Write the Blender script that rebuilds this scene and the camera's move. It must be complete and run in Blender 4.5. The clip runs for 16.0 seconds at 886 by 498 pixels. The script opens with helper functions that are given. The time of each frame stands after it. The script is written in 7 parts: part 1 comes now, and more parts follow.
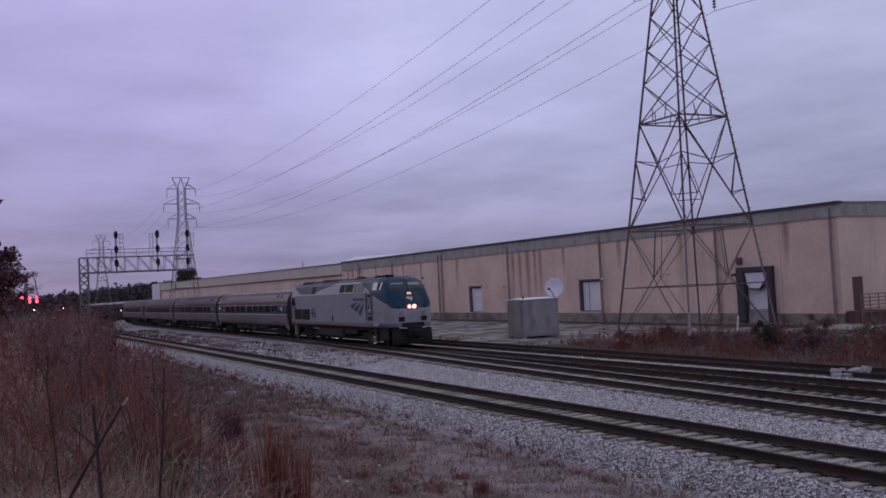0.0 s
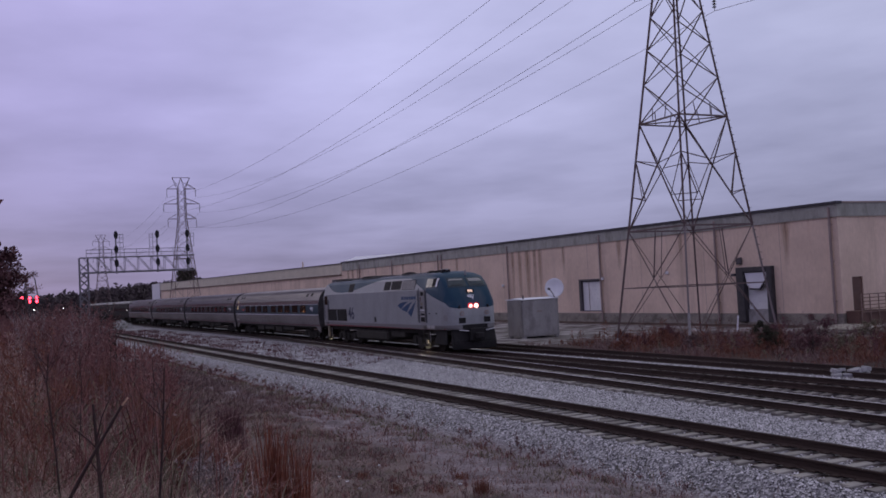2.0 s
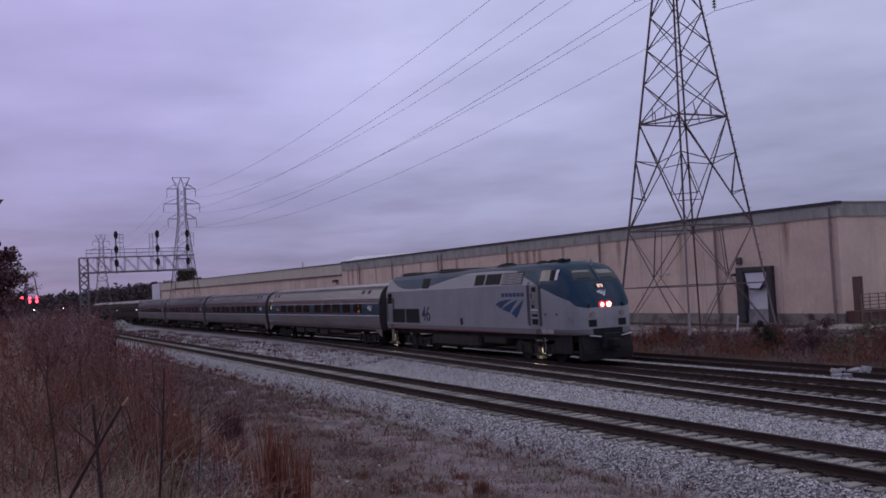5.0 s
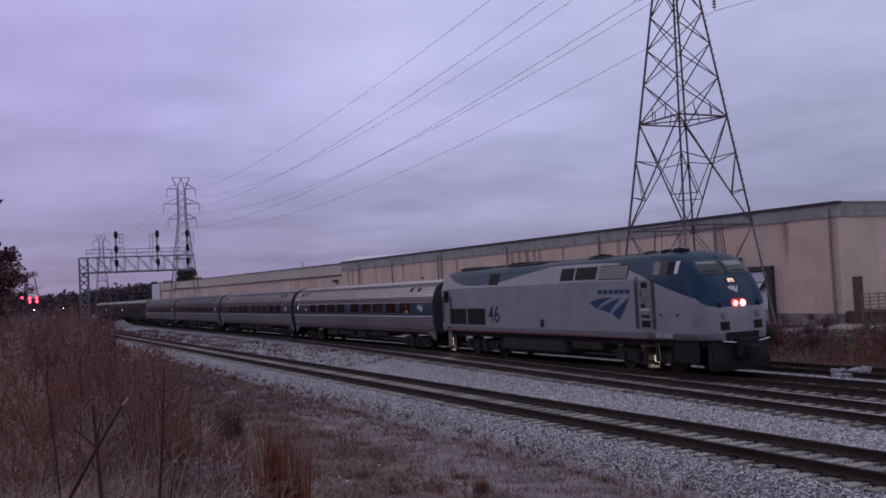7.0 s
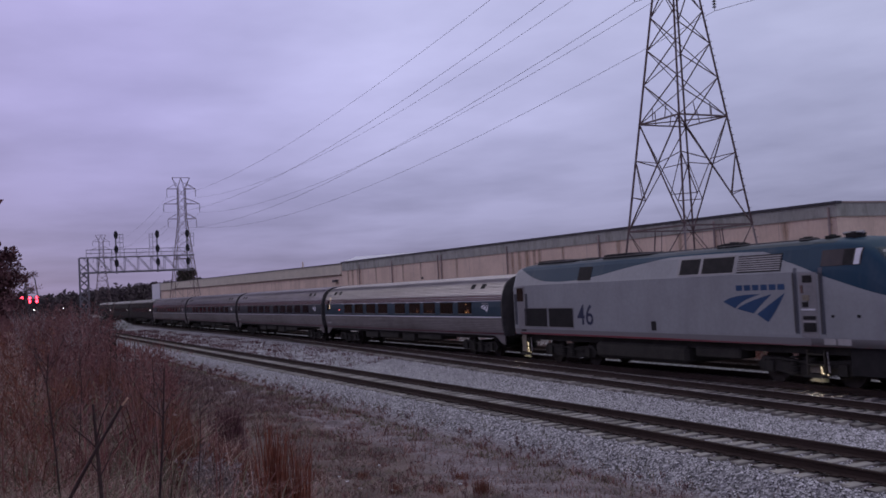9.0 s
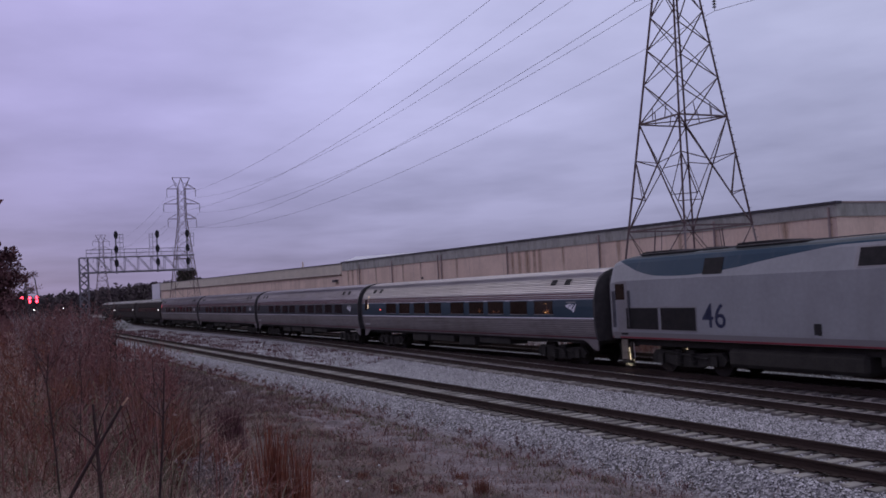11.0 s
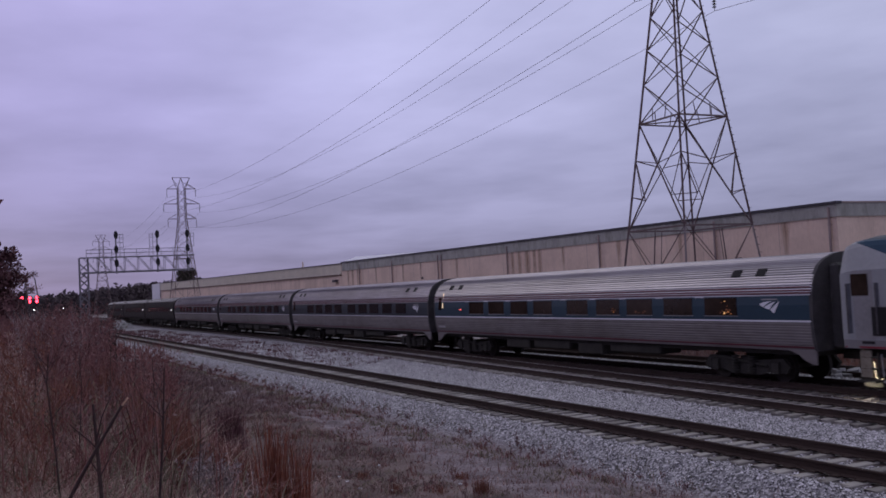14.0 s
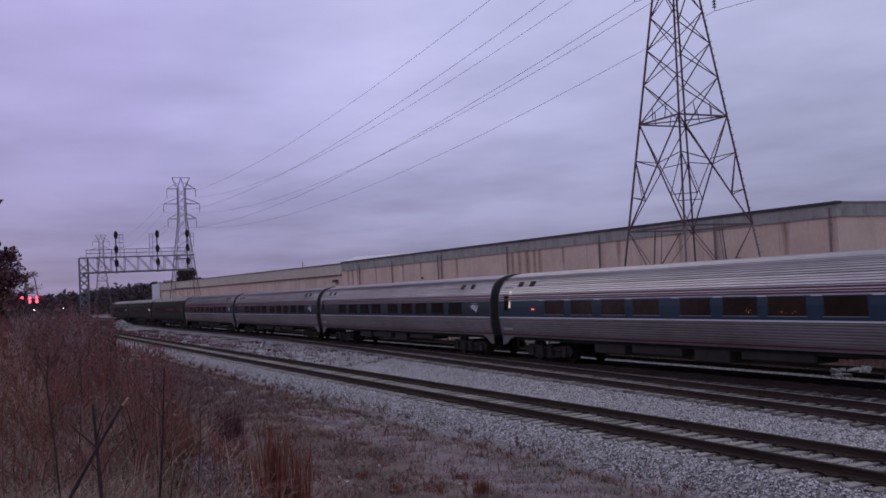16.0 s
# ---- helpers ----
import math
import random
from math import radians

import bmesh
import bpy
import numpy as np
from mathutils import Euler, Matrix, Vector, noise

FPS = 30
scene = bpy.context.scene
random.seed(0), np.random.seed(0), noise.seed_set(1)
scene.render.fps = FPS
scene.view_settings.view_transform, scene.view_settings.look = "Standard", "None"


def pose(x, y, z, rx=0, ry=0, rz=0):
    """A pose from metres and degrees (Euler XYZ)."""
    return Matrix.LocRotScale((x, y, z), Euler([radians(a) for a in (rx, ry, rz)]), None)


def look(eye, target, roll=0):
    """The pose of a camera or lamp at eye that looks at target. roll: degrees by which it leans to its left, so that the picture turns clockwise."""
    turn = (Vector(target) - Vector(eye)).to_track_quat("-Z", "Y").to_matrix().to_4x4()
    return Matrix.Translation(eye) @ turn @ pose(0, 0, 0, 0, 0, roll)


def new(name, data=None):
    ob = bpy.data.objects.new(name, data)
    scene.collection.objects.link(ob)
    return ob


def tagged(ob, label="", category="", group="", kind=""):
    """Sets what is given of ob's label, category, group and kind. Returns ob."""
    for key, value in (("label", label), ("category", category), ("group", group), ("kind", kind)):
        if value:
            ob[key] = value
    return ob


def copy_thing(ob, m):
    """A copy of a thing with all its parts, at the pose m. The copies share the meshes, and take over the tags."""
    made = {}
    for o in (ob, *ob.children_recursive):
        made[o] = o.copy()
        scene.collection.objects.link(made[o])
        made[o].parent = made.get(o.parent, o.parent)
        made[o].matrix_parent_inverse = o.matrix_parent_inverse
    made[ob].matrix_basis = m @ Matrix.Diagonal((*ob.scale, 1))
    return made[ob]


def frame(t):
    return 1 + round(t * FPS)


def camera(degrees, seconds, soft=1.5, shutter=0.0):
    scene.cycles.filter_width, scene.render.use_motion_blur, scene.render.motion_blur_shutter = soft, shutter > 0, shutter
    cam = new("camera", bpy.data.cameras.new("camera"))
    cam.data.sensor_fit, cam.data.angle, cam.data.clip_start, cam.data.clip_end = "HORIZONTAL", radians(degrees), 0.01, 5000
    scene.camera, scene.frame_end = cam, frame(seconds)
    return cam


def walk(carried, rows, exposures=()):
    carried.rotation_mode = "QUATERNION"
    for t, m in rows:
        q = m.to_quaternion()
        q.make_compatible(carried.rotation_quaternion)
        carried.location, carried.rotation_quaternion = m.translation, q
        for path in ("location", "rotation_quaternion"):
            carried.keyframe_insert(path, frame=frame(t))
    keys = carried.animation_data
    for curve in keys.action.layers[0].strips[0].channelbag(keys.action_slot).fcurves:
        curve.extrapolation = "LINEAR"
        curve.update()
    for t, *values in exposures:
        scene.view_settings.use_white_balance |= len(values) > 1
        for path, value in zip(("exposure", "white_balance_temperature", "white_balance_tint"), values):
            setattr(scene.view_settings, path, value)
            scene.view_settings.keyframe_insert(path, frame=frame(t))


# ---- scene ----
# ---------------------------------------------------------------- camera
EYE = (0.0, 0.0, 3.393)
cam = camera(50.447, 16.0, soft=1.65, shutter=0.5)
VIEW = look(EYE, (-89.526, 44.364, 3.393 + 4.1126), -2.907)
walk(cam, [(0.0, VIEW), (16.0, VIEW)], exposures=[(0.0, 0.0), (16.0, 0.0)])

# ---------------------------------------------------------------- sky and sun
SUN_ELEVATION, SUN_ROTATION = radians(24), radians(250)


def build_world():
    world = bpy.data.worlds.new("overcast_dusk")
    scene.world = world
    world.use_nodes = True
    nt = world.node_tree
    nt.nodes.clear()
    n, l = nt.nodes.new, nt.links.new
    out, bg = n("ShaderNodeOutputWorld"), n("ShaderNodeBackground")
    sky = n("ShaderNodeTexSky")
    sky.sky_type = "NISHITA"
    sky.sun_disc = False
    sky.sun_elevation, sky.sun_rotation = SUN_ELEVATION, SUN_ROTATION
    dim = n("ShaderNodeVectorMath")
    dim.operation = "SCALE"
    dim.inputs["Scale"].default_value = 0.006
    l(sky.outputs[0], dim.inputs[0])
    tc, sep = n("ShaderNodeTexCoord"), n("ShaderNodeSeparateXYZ")
    l(tc.outputs["Generated"], sep.inputs[0])
    # a cloud deck seen in perspective: direction divided by its height
    top = n("ShaderNodeMath")
    top.operation = "MAXIMUM"
    top.inputs[1].default_value = 0.0
    l(sep.outputs["Z"], top.inputs[0])
    lift = n("ShaderNodeMath")
    lift.operation = "ADD"
    lift.inputs[1].default_value = 0.10
    l(top.outputs[0], lift.inputs[0])
    deck = n("ShaderNodeVectorMath")
    deck.operation = "DIVIDE"
    comb = n("ShaderNodeCombineXYZ")
    for i in range(3):
        l(lift.outputs[0], comb.inputs[i])
    l(tc.outputs["Generated"], deck.inputs[0])
    l(comb.outputs[0], deck.inputs[1])
    big, small = n("ShaderNodeTexNoise"), n("ShaderNodeTexNoise")
    for node, sc, det in ((big, 0.55, 5.0), (small, 1.7, 6.0)):
        node.inputs["Scale"].default_value = sc
        node.inputs["Detail"].default_value = det
        node.inputs["Roughness"].default_value = 0.5
        l(deck.outputs[0], node.inputs["Vector"])
    mixn = n("ShaderNodeMix")
    mixn.inputs[0].default_value = 0.4
    l(big.outputs["Fac"], mixn.inputs[2])
    l(small.outputs["Fac"], mixn.inputs[3])
    ramp = n("ShaderNodeValToRGB")
    ramp.color_ramp.elements[0].position, ramp.color_ramp.elements[0].color = 0.36, (0.262, 0.246, 0.422, 1)
    ramp.color_ramp.elements[1].position, ramp.color_ramp.elements[1].color = 0.64, (0.392, 0.368, 0.605, 1)
    l(mixn.outputs[0], ramp.inputs[0])
    # an overcast sky is brighter towards the zenith
    grad = n("ShaderNodeValToRGB")
    stops = ((0.0, (0.61, 0.605, 0.66)), (0.10, (0.985, 0.985, 1.01)), (0.20, (1.31, 1.33, 1.31)), (0.30, (1.62, 1.66, 1.57)), (0.6, (1.74, 1.86, 1.38)), (1.0, (1.92, 2.10, 1.28)))
    els = grad.color_ramp.elements
    while len(els) < len(stops):
        els.new(0.5)
    for e, (pos, v) in zip(els, stops):
        e.position, e.color = pos, (*v, 1)
    l(top.outputs[0], grad.inputs[0])
    scaled = n("ShaderNodeVectorMath")
    scaled.operation = "MULTIPLY"
    l(ramp.outputs[0], scaled.inputs[0])
    l(grad.outputs[0], scaled.inputs[1])
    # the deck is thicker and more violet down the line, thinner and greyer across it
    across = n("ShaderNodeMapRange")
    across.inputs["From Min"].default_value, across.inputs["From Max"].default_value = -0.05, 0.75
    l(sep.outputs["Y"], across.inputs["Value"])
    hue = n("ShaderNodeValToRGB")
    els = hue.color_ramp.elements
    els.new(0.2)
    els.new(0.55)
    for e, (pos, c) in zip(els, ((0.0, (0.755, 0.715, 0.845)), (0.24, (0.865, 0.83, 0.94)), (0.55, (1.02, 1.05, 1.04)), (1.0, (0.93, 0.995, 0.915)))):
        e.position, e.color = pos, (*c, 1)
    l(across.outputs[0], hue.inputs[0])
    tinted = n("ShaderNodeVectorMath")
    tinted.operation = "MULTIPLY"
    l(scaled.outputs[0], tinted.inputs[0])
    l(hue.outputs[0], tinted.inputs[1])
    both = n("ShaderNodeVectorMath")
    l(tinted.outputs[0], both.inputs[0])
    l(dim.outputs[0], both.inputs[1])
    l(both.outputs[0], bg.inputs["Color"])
    bg.inputs["Strength"].default_value = 1.0
    l(bg.outputs[0], out.inputs[0])
    data = bpy.data.lights.new("sun", "SUN")
    data.energy, data.angle, data.color = 0.22, radians(25), (1.0, 0.93, 0.9)
    sun = new("sun", data)
    a = SUN_ROTATION
    d = Vector((math.sin(a) * math.cos(SUN_ELEVATION), math.cos(a) * math.cos(SUN_ELEVATION), math.sin(SUN_ELEVATION)))
    sun.matrix_world = look(d * 100, (0, 0, 0))


build_world()

# ---------------------------------------------------------------- materials


def material(name, dark, light, scale=4.0, rough=0.8, metal=0.0, bump=0.0, fine=40.0, stretch=(1, 1, 1), island=0.0, spec=0.4, obj=0.0):
    """Two scales of noise between two colours, roughness wear and fine relief, in object space."""
    m = bpy.data.materials.new(name)
    m.use_nodes = True
    nt = m.node_tree
    n, l = nt.nodes.new, nt.links.new
    b = nt.nodes["Principled BSDF"]
    tc, mp = n("ShaderNodeTexCoord"), n("ShaderNodeMapping")
    mp.inputs["Scale"].default_value = stretch
    l(tc.outputs["Object"], mp.inputs[0])
    n1, n2 = n("ShaderNodeTexNoise"), n("ShaderNodeTexNoise")
    for node, sc, det in ((n1, scale, 4.0), (n2, fine, 3.0)):
        node.inputs["Scale"].default_value, node.inputs["Detail"].default_value = sc, det
        l(mp.outputs[0], node.inputs["Vector"])
    mix = n("ShaderNodeMix")
    mix.inputs[0].default_value = 0.4
    l(n1.outputs["Fac"], mix.inputs[2])
    l(n2.outputs["Fac"], mix.inputs[3])
    fac = mix.outputs[0]
    if island or obj:
        src = n("ShaderNodeNewGeometry").outputs["Random Per Island"] if island else n("ShaderNodeObjectInfo").outputs["Random"]
        mi = n("ShaderNodeMix")
        mi.inputs[0].default_value = island or obj
        l(fac, mi.inputs[2])
        l(src, mi.inputs[3])
        fac = mi.outputs[0]
    ramp = n("ShaderNodeValToRGB")
    wide = 0.0 if island or obj else 0.12
    ramp.color_ramp.elements[0].position, ramp.color_ramp.elements[0].color = 0.2 + wide, (*dark, 1)
    ramp.color_ramp.elements[1].position, ramp.color_ramp.elements[1].color = 0.8 - wide, (*light, 1)
    l(fac, ramp.inputs[0])
    l(ramp.outputs[0], b.inputs["Base Color"])
    mr = n("ShaderNodeMapRange")
    mr.inputs["To Min"].default_value, mr.inputs["To Max"].default_value = max(0.02, rough - 0.08), min(1.0, rough + 0.08)
    l(n1.outputs["Fac"], mr.inputs["Value"])
    l(mr.outputs[0], b.inputs["Roughness"])
    b.inputs["Metallic"].default_value = metal
    b.inputs["Specular IOR Level"].default_value = spec
    if bump:
        bp = n("ShaderNodeBump")
        bp.inputs["Strength"].default_value = min(1.0, bump)
        bp.inputs["Distance"].default_value = 0.02
        l(n2.outputs["Fac"], bp.inputs["Height"])
        l(bp.outputs[0], b.inputs["Normal"])
    return m


def weather(m, colour, scale, stretch, lo, hi, amount):
    """Stains with their own ragged outline, laid over a material's colour."""
    nt = m.node_tree
    n, l = nt.nodes.new, nt.links.new
    b = nt.nodes["Principled BSDF"]
    base = b.inputs["Base Color"].links[0].from_socket
    tc, mp, no = n("ShaderNodeTexCoord"), n("ShaderNodeMapping"), n("ShaderNodeTexNoise")
    mp.inputs["Scale"].default_value = stretch
    mp.inputs["Location"].default_value = (scale * 7.3, scale * 3.1, lo * 11)
    no.inputs["Scale"].default_value, no.inputs["Detail"].default_value, no.inputs["Roughness"].default_value = scale, 7.0, 0.6
    l(tc.outputs["Object"], mp.inputs[0])
    l(mp.outputs[0], no.inputs["Vector"])
    mr = n("ShaderNodeMapRange")
    mr.inputs["From Min"].default_value, mr.inputs["From Max"].default_value, mr.inputs["To Max"].default_value = lo, hi, amount
    l(no.outputs["Fac"], mr.inputs["Value"])
    mix = n("ShaderNodeMix")
    mix.data_type = "RGBA"
    l(mr.outputs[0], mix.inputs[0])
    l(base, mix.inputs[6])
    mix.inputs[7].default_value = (*colour, 1)
    l(mix.outputs[2], b.inputs["Base Color"])
    return m


def stain_material():
    """Rusty run-off that thins out towards its sides and its lower end."""
    m = material("rust_streak", (0.30, 0.185, 0.11), (0.44, 0.30, 0.20), 1.2, 0.9, 0, 0.1, 10, (2, 1, 0.2))
    nt = m.node_tree
    n, l = nt.nodes.new, nt.links.new
    tc, sep = n("ShaderNodeTexCoord"), n("ShaderNodeSeparateXYZ")
    l(tc.outputs["Generated"], sep.inputs[0])
    side = n("ShaderNodeMath")
    side.operation = "PINGPONG"
    side.inputs[1].default_value = 0.5
    l(sep.outputs["X"], side.inputs[0])
    low = n("ShaderNodeMapRange")
    low.inputs["From Max"].default_value, low.inputs["To Min"].default_value = 0.8, 0.1
    l(sep.outputs["Z"], low.inputs["Value"])
    no = n("ShaderNodeTexNoise")
    no.inputs["Scale"].default_value = 2.0
    mp = n("ShaderNodeMapping")
    mp.inputs["Scale"].default_value = (3, 1, 0.5)
    l(tc.outputs["Object"], mp.inputs[0])
    l(mp.outputs[0], no.inputs["Vector"])
    k = n("ShaderNodeMath")
    k.operation = "MULTIPLY"
    l(side.outputs[0], k.inputs[0])
    l(low.outputs[0], k.inputs[1])
    a = n("ShaderNodeMath")
    a.operation = "MULTIPLY"
    l(k.outputs[0], a.inputs[0])
    l(no.outputs["Fac"], a.inputs[1])
    e = n("ShaderNodeMath")
    e.operation = "MULTIPLY"
    e.inputs[1].default_value = 1.9
    e.use_clamp = True
    l(a.outputs[0], e.inputs[0])
    l(e.outputs[0], nt.nodes["Principled BSDF"].inputs["Alpha"])
    return m


def glow(name, colour, strength):
    m = bpy.data.materials.new(name)
    m.use_nodes = True
    b = m.node_tree.nodes["Principled BSDF"]
    b.inputs["Base Color"].default_value = (*[c * 0.1 for c in colour], 1)
    b.inputs["Emission Color"].default_value = (*colour, 1)
    b.inputs["Emission Strength"].default_value = strength
    return m


RUST_RAIL = material("rusty_rail", (0.032, 0.022, 0.019), (0.068, 0.047, 0.041), 3, 0.8, 0.0, 0.3, 60, (0.2, 1, 1), spec=0.15)
WORN_RAIL = material("worn_rail_head", (0.30, 0.27, 0.27), (0.5, 0.46, 0.46), 2, 0.38, 0.9, 0.0, 30, (0.2, 1, 1))
TIE = material("weathered_tie", (0.15, 0.137, 0.122), (0.40, 0.375, 0.34), 3, 0.9, 0, 0.6, 30, (1, 0.3, 1), obj=0.45)
DARK_TIE = material("dark_tie", (0.10, 0.087, 0.08), (0.27, 0.245, 0.225), 3, 0.9, 0, 0.6, 30, (1, 0.3, 1), obj=0.45)
STONE = material("ballast_stone", (0.05, 0.049, 0.055), (0.72, 0.69, 0.73), 6, 0.9, 0, 0.3, 50, island=0.9)
PALE_STONE = material("pale_rubble", (0.15, 0.145, 0.15), (0.42, 0.41, 0.42), 4, 0.85, 0, 0.4, 30, island=0.5)
WALL = material("painted_wall", (0.62, 0.475, 0.368), (0.80, 0.63, 0.50), 0.35, 0.88, 0, 0.15, 5, (1, 1, 0.5))
FASCIA = material("fascia_sheet", (0.26, 0.262, 0.232), (0.41, 0.40, 0.355), 0.6, 0.7, 0.0, 0.1, 6, (1, 1, 0.4))
CREAM = material("cream_sheet", (0.50, 0.46, 0.36), (0.64, 0.58, 0.46), 0.5, 0.75, 0, 0.1, 6)
DADO = material("stained_plinth", (0.17, 0.155, 0.13), (0.34, 0.305, 0.255), 0.8, 0.9, 0, 0.3, 6)
TRIM = material("dark_trim", (0.06, 0.055, 0.06), (0.11, 0.10, 0.105), 2, 0.6, 0.2, 0.0, 20)
PIPE = material("grey_downpipe", (0.25, 0.195, 0.18), (0.38, 0.30, 0.27), 1, 0.6, 0.3, 0.0, 12)
GUTTER = material("dark_gutter", (0.028, 0.026, 0.034), (0.06, 0.054, 0.066), 2, 0.6, 0.1, 0.0, 20)
ROOF = material("roof_felt", (0.12, 0.115, 0.12), (0.2, 0.19, 0.195), 1, 0.9, 0, 0.2, 20)
WHITE_DOOR = material("white_door", (0.66, 0.66, 0.65), (0.82, 0.82, 0.80), 1.2, 0.55, 0, 0.05, 10)
RUBBER = material("black_rubber", (0.036, 0.034, 0.035), (0.072, 0.067, 0.069), 3, 0.8, 0, 0.2, 20)
BROWN_DOOR = material("brown_door", (0.085, 0.046, 0.036), (0.15, 0.082, 0.062), 2, 0.6, 0, 0.05, 12)
RUST_STREAK = stain_material()
PALE_RAIL = material("weathered_rail", (0.16, 0.105, 0.085), (0.27, 0.185, 0.155), 3, 0.8, 0, 0.1, 20)
CONCRETE = material("concrete", (0.26, 0.25, 0.245), (0.42, 0.40, 0.39), 1.2, 0.9, 0, 0.3, 14)
STEEL = material("tower_steel", (0.10, 0.07, 0.066), (0.20, 0.145, 0.138), 1.0, 0.65, 0.2, 0.0, 12)
GALV = material("galvanised_steel", (0.15, 0.145, 0.155), (0.25, 0.24, 0.255), 1.0, 0.55, 0.5, 0.0, 12)
PALE_LEG = material("pale_leg_paint", (0.21, 0.18, 0.175), (0.33, 0.285, 0.275), 2, 0.7, 0.1, 0.0, 12)
SIGNAL_BLACK = material("signal_black", (0.008, 0.008, 0.009), (0.018, 0.017, 0.018), 2, 0.6, 0, 0.0, 12)
WIRE = material("wire", (0.10, 0.09, 0.11), (0.16, 0.145, 0.17), 1, 0.6, 0.3, 0, 8)
INSULATOR = material("insulator", (0.03, 0.02, 0.02), (0.07, 0.05, 0.045), 3, 0.3, 0, 0, 12)
CABINET = material("aluminium_cabinet", (0.27, 0.262, 0.255), (0.41, 0.395, 0.38), 0.8, 0.36, 0.6, 0.02, 16, (1, 1, 0.4))
DISH_WHITE = material("dish_white", (0.66, 0.66, 0.70), (0.80, 0.80, 0.83), 2, 0.45, 0, 0.0, 12)
DRY_GRASS = material("dry_grass", (0.115, 0.043, 0.042), (0.30, 0.143, 0.130), 0.35, 0.85, 0, 0, 3, island=0.6, spec=0.15)
SEDGE = material("bright_sedge", (0.16, 0.05, 0.034), (0.34, 0.13, 0.082), 1.0, 0.85, 0, 0, 4, island=0.6, spec=0.15)
RED_GRASS = material("red_sedge", (0.075, 0.036, 0.030), (0.30, 0.125, 0.085), 0.16, 0.85, 0, 0, 1.2, island=0.25, spec=0.15)
TAN_GRASS = material("tan_grass", (0.265, 0.180, 0.155), (0.52, 0.38, 0.335), 0.5, 0.85, 0, 0, 4, island=0.6, spec=0.15)
STRAW = material("bleached_straw", (0.33, 0.225, 0.195), (0.66, 0.49, 0.43), 0.5, 0.85, 0, 0, 4, island=0.6, spec=0.15)
DULL_GRASS = material("dull_grass", (0.084, 0.057, 0.055), (0.285, 0.196, 0.186), 0.2, 0.9, 0, 0, 2, island=0.35, spec=0.1)
GREEN_WEED = material("green_weed", (0.105, 0.094, 0.066), (0.26, 0.225, 0.158), 1.0, 0.85, 0, 0, 4, island=0.6, spec=0.15)
GREY_WEED = material("frosted_weed", (0.15, 0.122, 0.122), (0.39, 0.325, 0.325), 1.0, 0.85, 0, 0, 4, island=0.6, spec=0.15)
TWIG = material("dark_twig", (0.03, 0.018, 0.018), (0.075, 0.045, 0.042), 2, 0.85, 0, 0.2, 30)
PALE_WOOD = material("broken_wood", (0.42, 0.25, 0.17), (0.55, 0.36, 0.26), 5, 0.8, 0, 0.1, 40)
BARK = material("bark", (0.03, 0.022, 0.02), (0.075, 0.055, 0.05), 3, 0.9, 0, 0.4, 20)
FAR_LEAF = material("far_foliage", (0.050, 0.040, 0.044), (0.112, 0.090, 0.092), 0.05, 0.9, 0, 0, 1, island=0.5, spec=0.1)
SCRUB = material("red_scrub", (0.12, 0.055, 0.055), (0.27, 0.142, 0.135), 0.4, 0.85, 0, 0, 3, island=0.55, spec=0.1)
OAK_LEAF = material("dead_oak_leaf", (0.085, 0.042, 0.047), (0.19, 0.098, 0.104), 0.5, 0.85, 0, 0, 3, island=0.6, spec=0.1)
CEDAR = material("cedar_leaf", (0.034, 0.033, 0.023), (0.078, 0.074, 0.052), 0.5, 0.85, 0, 0, 3, island=0.6, spec=0.1)

# train paints
STAINLESS = material("fluted_stainless", (0.38, 0.368, 0.378), (0.51, 0.493, 0.508), 0.5, 0.38, 1.0, 0.0, 6, (0.4, 1, 1))
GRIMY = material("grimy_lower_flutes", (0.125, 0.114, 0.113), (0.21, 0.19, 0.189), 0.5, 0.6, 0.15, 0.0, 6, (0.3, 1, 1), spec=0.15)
# Near-black paint holds the gloom that the far coach sides reflect.
GLOOMY = material("gloom_painted_side", (0.022, 0.018, 0.02), (0.045, 0.038, 0.04), 0.5, 0.8, 0.0, 0.0, 6, (0.4, 1, 1), spec=0.1)
# Darker copy of STAINLESS: the dim reflection of coaches farther back put into colour.
DIMMED_STEEL = material("dimmed_stainless", (0.36, 0.347, 0.385), (0.48, 0.46, 0.51), 0.5, 0.40, 1.0, 0.0, 6, (0.4, 1, 1))
BAND_BLUE = material("band_blue", (0.011, 0.034, 0.055), (0.017, 0.046, 0.073), 0.8, 0.4, 0, 0.0, 10)
STRIPE_WHITE = material("stripe_white", (0.62, 0.62, 0.66), (0.75, 0.75, 0.78), 1, 0.5, 0, 0, 10)
COACH_LINE = material("coach_line", (0.42, 0.42, 0.45), (0.56, 0.56, 0.59), 1, 0.5, 0, 0, 10)
STRIPE_RED = material("stripe_red", (0.16, 0.016, 0.028), (0.24, 0.028, 0.042), 1, 0.5, 0, 0, 10)
COACH_RED = material("coach_line_red", (0.075, 0.012, 0.022), (0.125, 0.02, 0.034), 1, 0.55, 0, 0, 10)
GLASS_DARK = material("tinted_glass", (0.018, 0.012, 0.009), (0.045, 0.030, 0.022), 0.8, 0.13, 0, 0.0, 4, spec=0.4)
SCREEN_GLASS = material("windscreen_glass", (0.030, 0.042, 0.055), (0.055, 0.068, 0.082), 0.8, 0.14, 0, 0.0, 4, spec=0.3)
UNDER = material("grimy_underframe", (0.030, 0.028, 0.025), (0.056, 0.052, 0.046), 2, 0.85, 0.0, 0.2, 20, spec=0.15)
